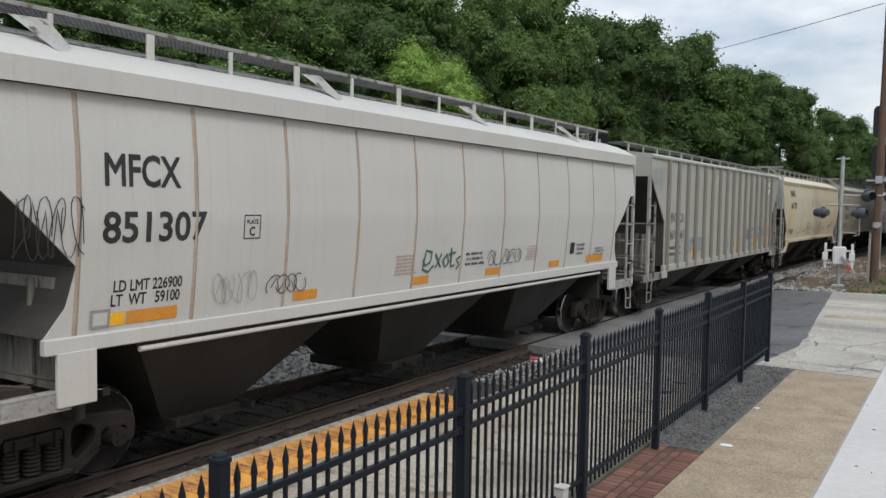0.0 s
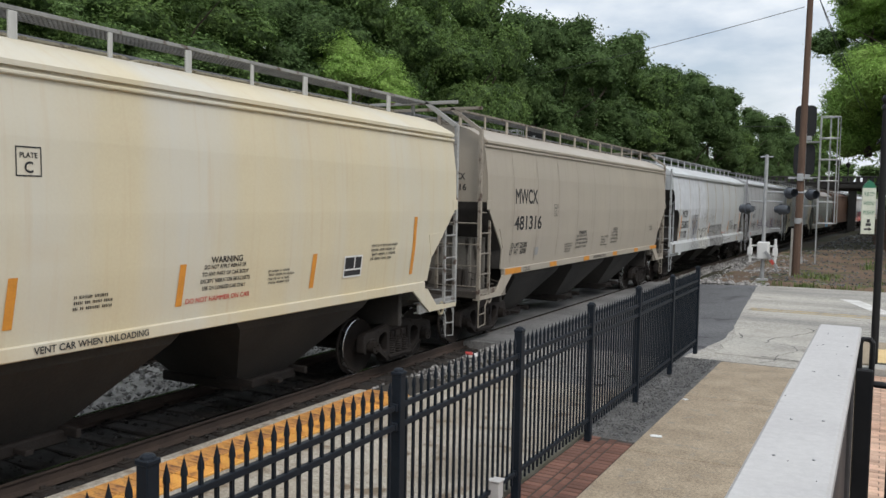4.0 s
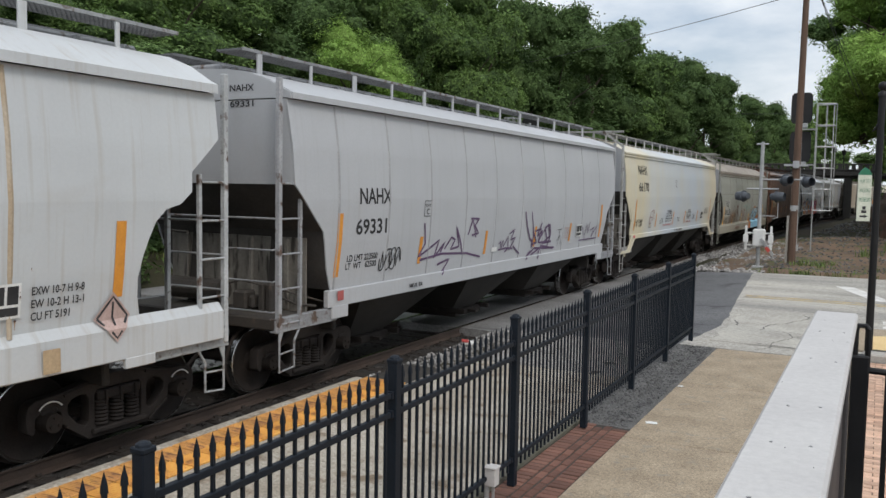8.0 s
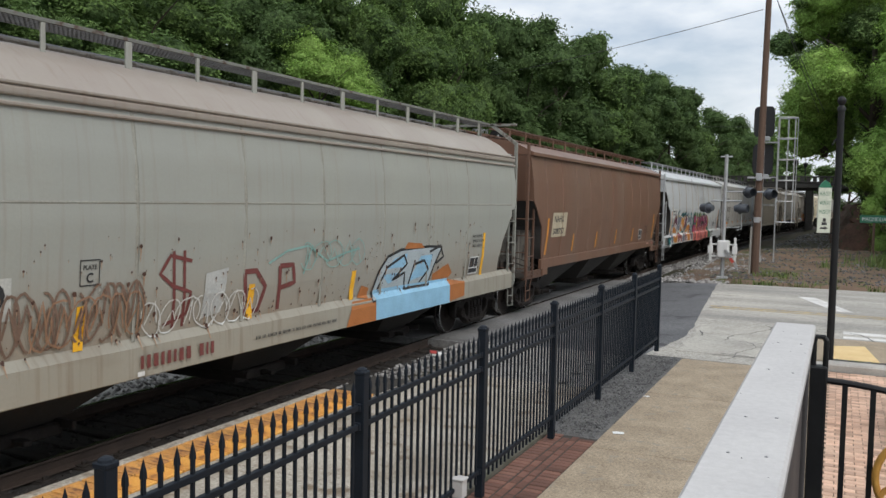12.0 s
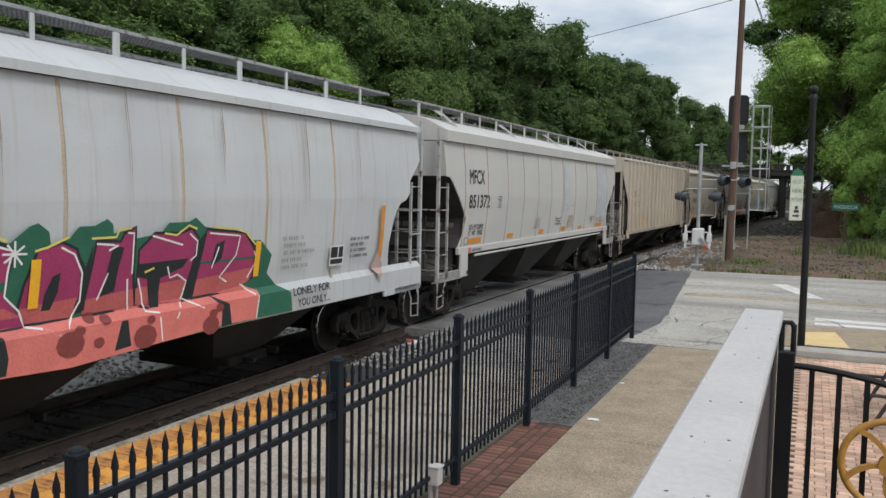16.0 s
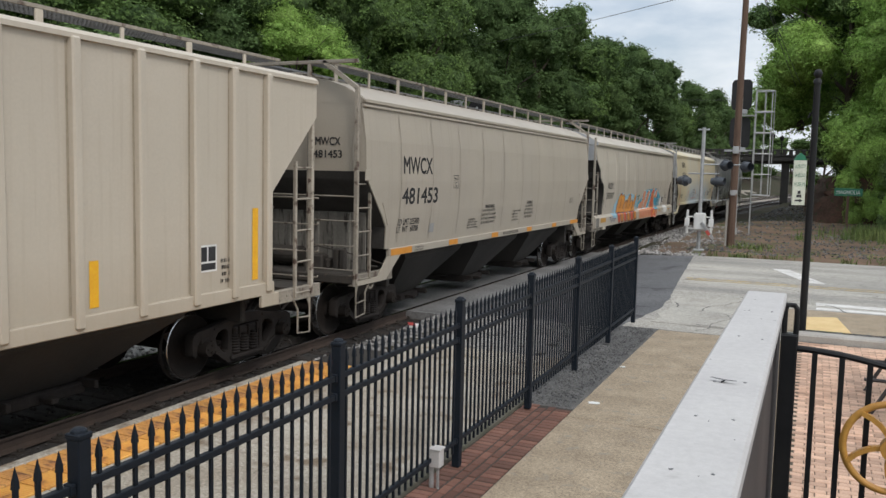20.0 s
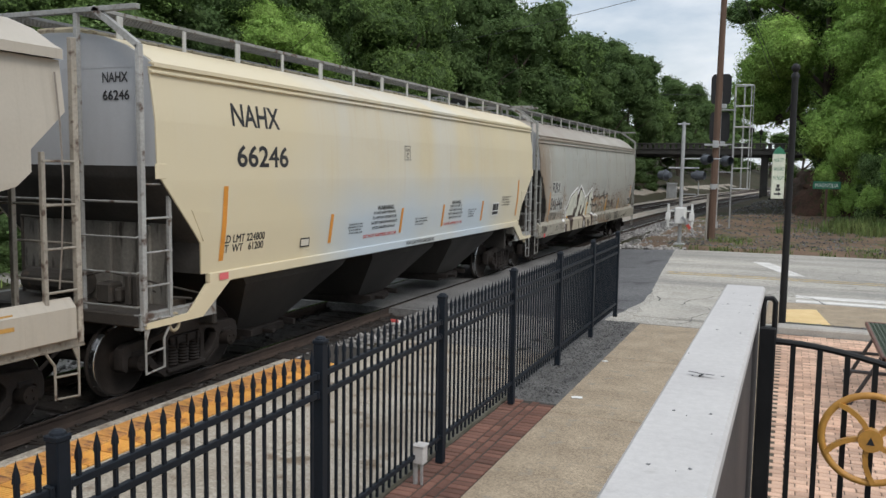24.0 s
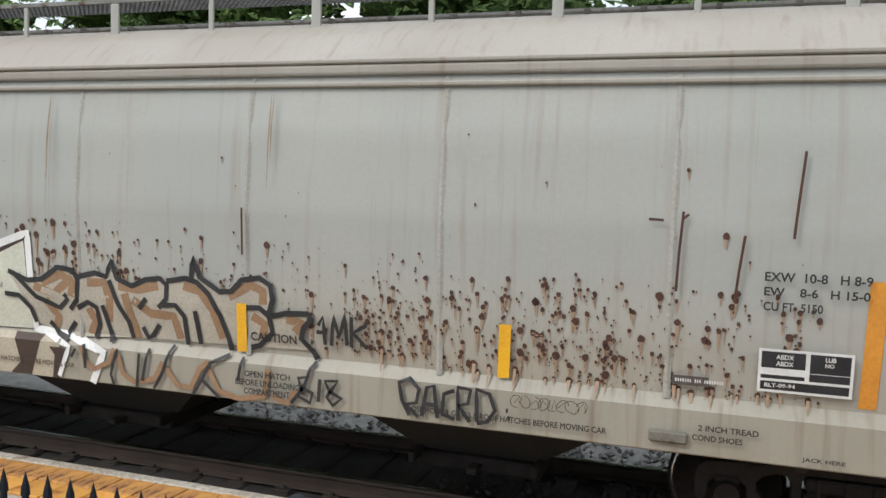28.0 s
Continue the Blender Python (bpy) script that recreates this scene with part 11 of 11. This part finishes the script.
def build_near_trees():
    g = "trees beside the road"
    big = "large bright green broadleaf tree beside the road"
    tree(1.7, 65, 4.2, 14.5, 17.5, "fine", 0, M_LEAFL, 30, big, g)
    tree(6.8, 58, 2.5, 12.5, 16.5, "fine", 1, M_LEAFL, 200, big, g)
    tree(14.0, 60, 1.5, 13.0, 18.0, "fine", 2, M_LEAFL, 80, big, g)
    tree(9.8, 47, 0.8, 8.5, 12.5, "fine", 0, M_LEAFL, 150, "light green leafy tree beside the road", g)
    tree(-1.2, 66, 9.5, 8.6, 10.5, "mid", 2, M_LEAFM, 110, "leafy limbs reaching over the track side", g)
    # added behind the big trees to keep sky light off the far cars
    for x, y, h in ((4.5, 78, 19), (6.0, 90, 18), (8.5, 100, 17)):
        tree(x, y, 3.5, 11.5, h, "mid", int(y) % 3, M_LEAFM, y * 7, "tall green tree on the bank before the bridge", g)
    tree(20.0, 66, 1.5, 14.0, 18.0, "mid", 1, M_LEAF, 10, big, g)
    tree(9.0, 90, 3.0, 12.0, 15.0, "mid", 2, M_LEAF, 70, "full green tree before the bridge", g)
    tree(5.2, 102, 2.2, 7.0, 7.0, "mid", 0, M_LEAFD, 170, "dark green tree before the bridge", g)
    tree(1.0, 155, 1.0, 12.0, 9.5, "far", 0, M_LEAF, 70, "green trees beyond the bridge", g)
    tree(12.0, 150, 1.0, 12.0, 11, "far", 1, M_LEAF, 120, "green trees beyond the bridge", g)
    tree(-6.0, 240, 0.0, 20.0, 15, "far", 2, M_LEAF, 20, "green trees beyond the bridge", g)
    for x, y, w, h, tone, k in ((5.4, 50.5, 4.2, 4.4, M_LEAFL, 0), (7.6, 47.5, 4.5, 5.2, M_LEAFL, 1), (2.9, 54.6, 3.5, 5.2, M_LEAFL, 2), (4.6, 53.4, 3.4, 4.6, M_LEAFM, 0),
                                (10.0, 44.0, 4.4, 5.0, M_LEAFL, 2), (6.4, 56.0, 6.0, 6.0, M_LEAFD, 1), (3.0, 61.5, 4.6, 3.6, M_LEAFD, 0)):
        tree(x, y, 2.6 if y > 60 else -0.2, w, h, "bush", k, tone, x * 50, "light green leafy shrub at the road edge" if tone is M_LEAFL else "dark green shrub under the trees", "shrubs beside the road", "shrub")
    # weeds along the verge
    rnd = random.Random(17)
    sh = Shape()
    spots = [(rnd.uniform(-3.4, 14), 31.2 + 1.2 * rnd.random() ** 2) for _ in range(36)] + [(rnd.uniform(-2.9, -1.6), rnd.uniform(35, 38)) for _ in range(22)] \
        + [(rnd.gauss(3.2, 1.0), rnd.uniform(42, 50)) for _ in range(120)] + [(rnd.uniform(-1, 9), rnd.uniform(33, 44)) for _ in range(28)] \
        + [(-19.0 + rnd.gauss(0, 0.9) + bend(yy)[0], yy) for yy in [rnd.uniform(8, 60) for _ in range(260)]]
    for x, y in spots:
        z = ground_height(x, y) - 0.02
        for _ in range(rnd.randint(14, 30)):
            a, l, h = rnd.uniform(0, 6.28), rnd.uniform(0.06, 0.25), rnd.uniform(0.06, 0.26) * (2.6 if y > 42 else 1)
            bx, by = x + rnd.gauss(0, 0.22), y + rnd.gauss(0, 0.22)
            c, s = math.cos(a), math.sin(a)
            sh.add([(bx - 0.018 * s, by + 0.018 * c, z), (bx + 0.018 * s, by - 0.018 * c, z), (bx + l * 0.5 * c + 0.012 * s, by + l * 0.5 * s - 0.012 * c, z + h * 0.75),
                    (bx + l * c, by + l * s, z + h), (bx + l * 0.5 * c - 0.012 * s, by + l * 0.5 * s + 0.012 * c, z + h * 0.75)], [(0, 1, 2, 4), (4, 2, 3)])
    tagged(part("weeds", sh, M_GRASS), "tufts of grass and weeds on the verge and bank", "weeds", "", "stuff")


# ---- build ----
build_ground()
build_dirt()
build_road()
build_walks()
NEAR_TRACK = build_track("track_near", TRACK_X, "near railway track on dark oily ties")
FAR_TRACK = build_track("track_far", -12.45, "second railway track beyond the train")
build_bed()
FENCE = build_fence()
build_porch()
build_table()
build_litter()
crossing_signal()
utility_pole()
block_signal(-3.55, 44.2, 0.70, (5.27, 7.13), 7.3, 7.0, "silver signal mast with caged ladder and two black heads")
block_signal(-17.2, 43.0, -0.8, (4.4, 6.1), 6.9, 6.6, "silver signal mast with caged ladder beyond the far track", face=0)
lamp_post()
build_bridge()
build_wires()
build_train()
build_trees()
build_near_trees()


# ---- tiles and bricks, laid last ----
def build_tactile():
    strip = thing("tactile_strip", "worn yellow tactile tiles along the platform edge", "tactile paving", kind="structure")
    sh = Shape().box(-0.161, 0.161, -0.161, 0.161, -0.03, 0.010, 0.004)
    for j in range(10):
        y = -0.1395 + 0.031 * j
        sh.box(-0.150, 0.150, y - 0.008, y + 0.008, 0.009, 0.015, 0.003)
    new_me, old_me = sh.mesh("tile"), sh.mesh("tile")
    new_me.materials.append(M_TACTILE)
    old_me.materials.append(M_TACTILEW)
    rnd = random.Random(2)
    for c in range(2):
        y = -11.8
        while y < 10.0:
            part("tile", new_me if c else old_me, M_TACTILE, strip, at=pose(-6.366 + 0.346 * c, y, rnd.uniform(-0.003, 0.003), rnd.uniform(-0.4, 0.4), rnd.uniform(-0.4, 0.4), 0))
            y += 0.346


def lay_bricks(owner, spots, me, material, joined, name, label, near):
    """The nearest bricks singly, the rest as one sheet of bricks."""
    spots.sort(key=near)
    rnd, far = random.Random(9), Shape()
    for i, (x, y, turn) in enumerate(spots):
        m = pose(x, y, rnd.uniform(-0.004, 0.003), rnd.uniform(-0.7, 0.7), rnd.uniform(-0.7, 0.7), turn + rnd.uniform(-0.8, 0.8))
        if i < 295:
            part("brick", me, material, owner, at=m)
        else:
            far.add([m @ v.co for v in me.vertices], [tuple(p.vertices) for p in me.polygons])
    if far.v:
        tagged(part("far_bricks", far, joined, owner, label), kind="stuff")


def build_bricks():
    me = Shape().box(-0.0925, 0.0925, -0.0425, 0.0425, -0.04, 0.008, 0.006).mesh("brick")
    strip = thing("brick_strip", "red-brown brick edging beside the footpath", "brick paving", kind="structure")
    spots = []
    for x, turn, step, shift in ((-2.95, 0, 0.1, 0.0), (-2.80, 90, 0.2, 0.05), (-2.70, 90, 0.2, 0.14), (-2.55, 0, 0.1, 0.03)):
        y = -3.9 + shift
        while y < 9.5:
            spots.append((x, y, turn))
            y += step
    lay_bricks(strip, spots, me, M_BRICK, M_BRICKF, "brick", "red-brown bricks further along", lambda p: abs(p[1] - 4.6))
    patio = thing("brick_patio", "pale red brick patio beyond the gate", "brick paving", kind="structure")
    me2 = Shape().box(-0.0965, 0.0965, -0.0455, 0.0455, -0.04, 0.008, 0.006).mesh("brick")
    spots = []
    for r in range(105):
        x = -0.02 + (0.1 if r % 2 else 0.0)
        while x < 3.6:
            spots.append((x, 5.05 + 0.1 * r, 0))
            x += 0.2
    lay_bricks(patio, spots, me2, M_BRICKP, M_BRICKJ, "brick", "pale red bricks further off", lambda p: abs(p[1] - 8.0) + p[0])


build_tactile()
build_bricks()


# ---- what moves ----
def motions():
    rest = pose(-0.12, 1.77, CAP_Z, 0, 0, 75)
    walk(INSECT, [(0.0, pose(2.6, -2.2, 3.1, 0, 0, 120)), (17.5, pose(2.4, -1.6, 3.1, 0, 0, 120)), (17.8, pose(0.9, 0.6, 2.9, 0, 0, 100)), (18.0, pose(0.05, 1.66, CAP_Z + 0.06, 0, 0, 80)), (18.1, rest), (28.0, rest)])
    for car, centre, sets in CARS:
        rows = []
        t = 0.0
        while t < 28.01:
            y = centre - travelled(t)
            off, turn = bend(y)
            rows.append((t, pose(TRACK_X + off, y, RAIL_Z, 0, 0, -math.degrees(turn))))
            t += 0.5
        walk(car, rows)
        # each wheelset turns while its car is near enough to be seen
        seen = [t / 20 for t in range(0, 561) if -14 < centre - travelled(t / 20) < 34]
        if seen:
            for ob, ya in sets:
                ws = [(t, pose(0, ya, 0.457, math.degrees((travelled(t) - travelled(seen[0])) / 0.457))) for t in seen]
                if seen[0] > 0:
                    ws.insert(0, (0.0, ws[0][1]))
                if seen[-1] < 28:
                    ws.append((28.0, ws[-1][1]))
                walk(ob, ws)


motions()
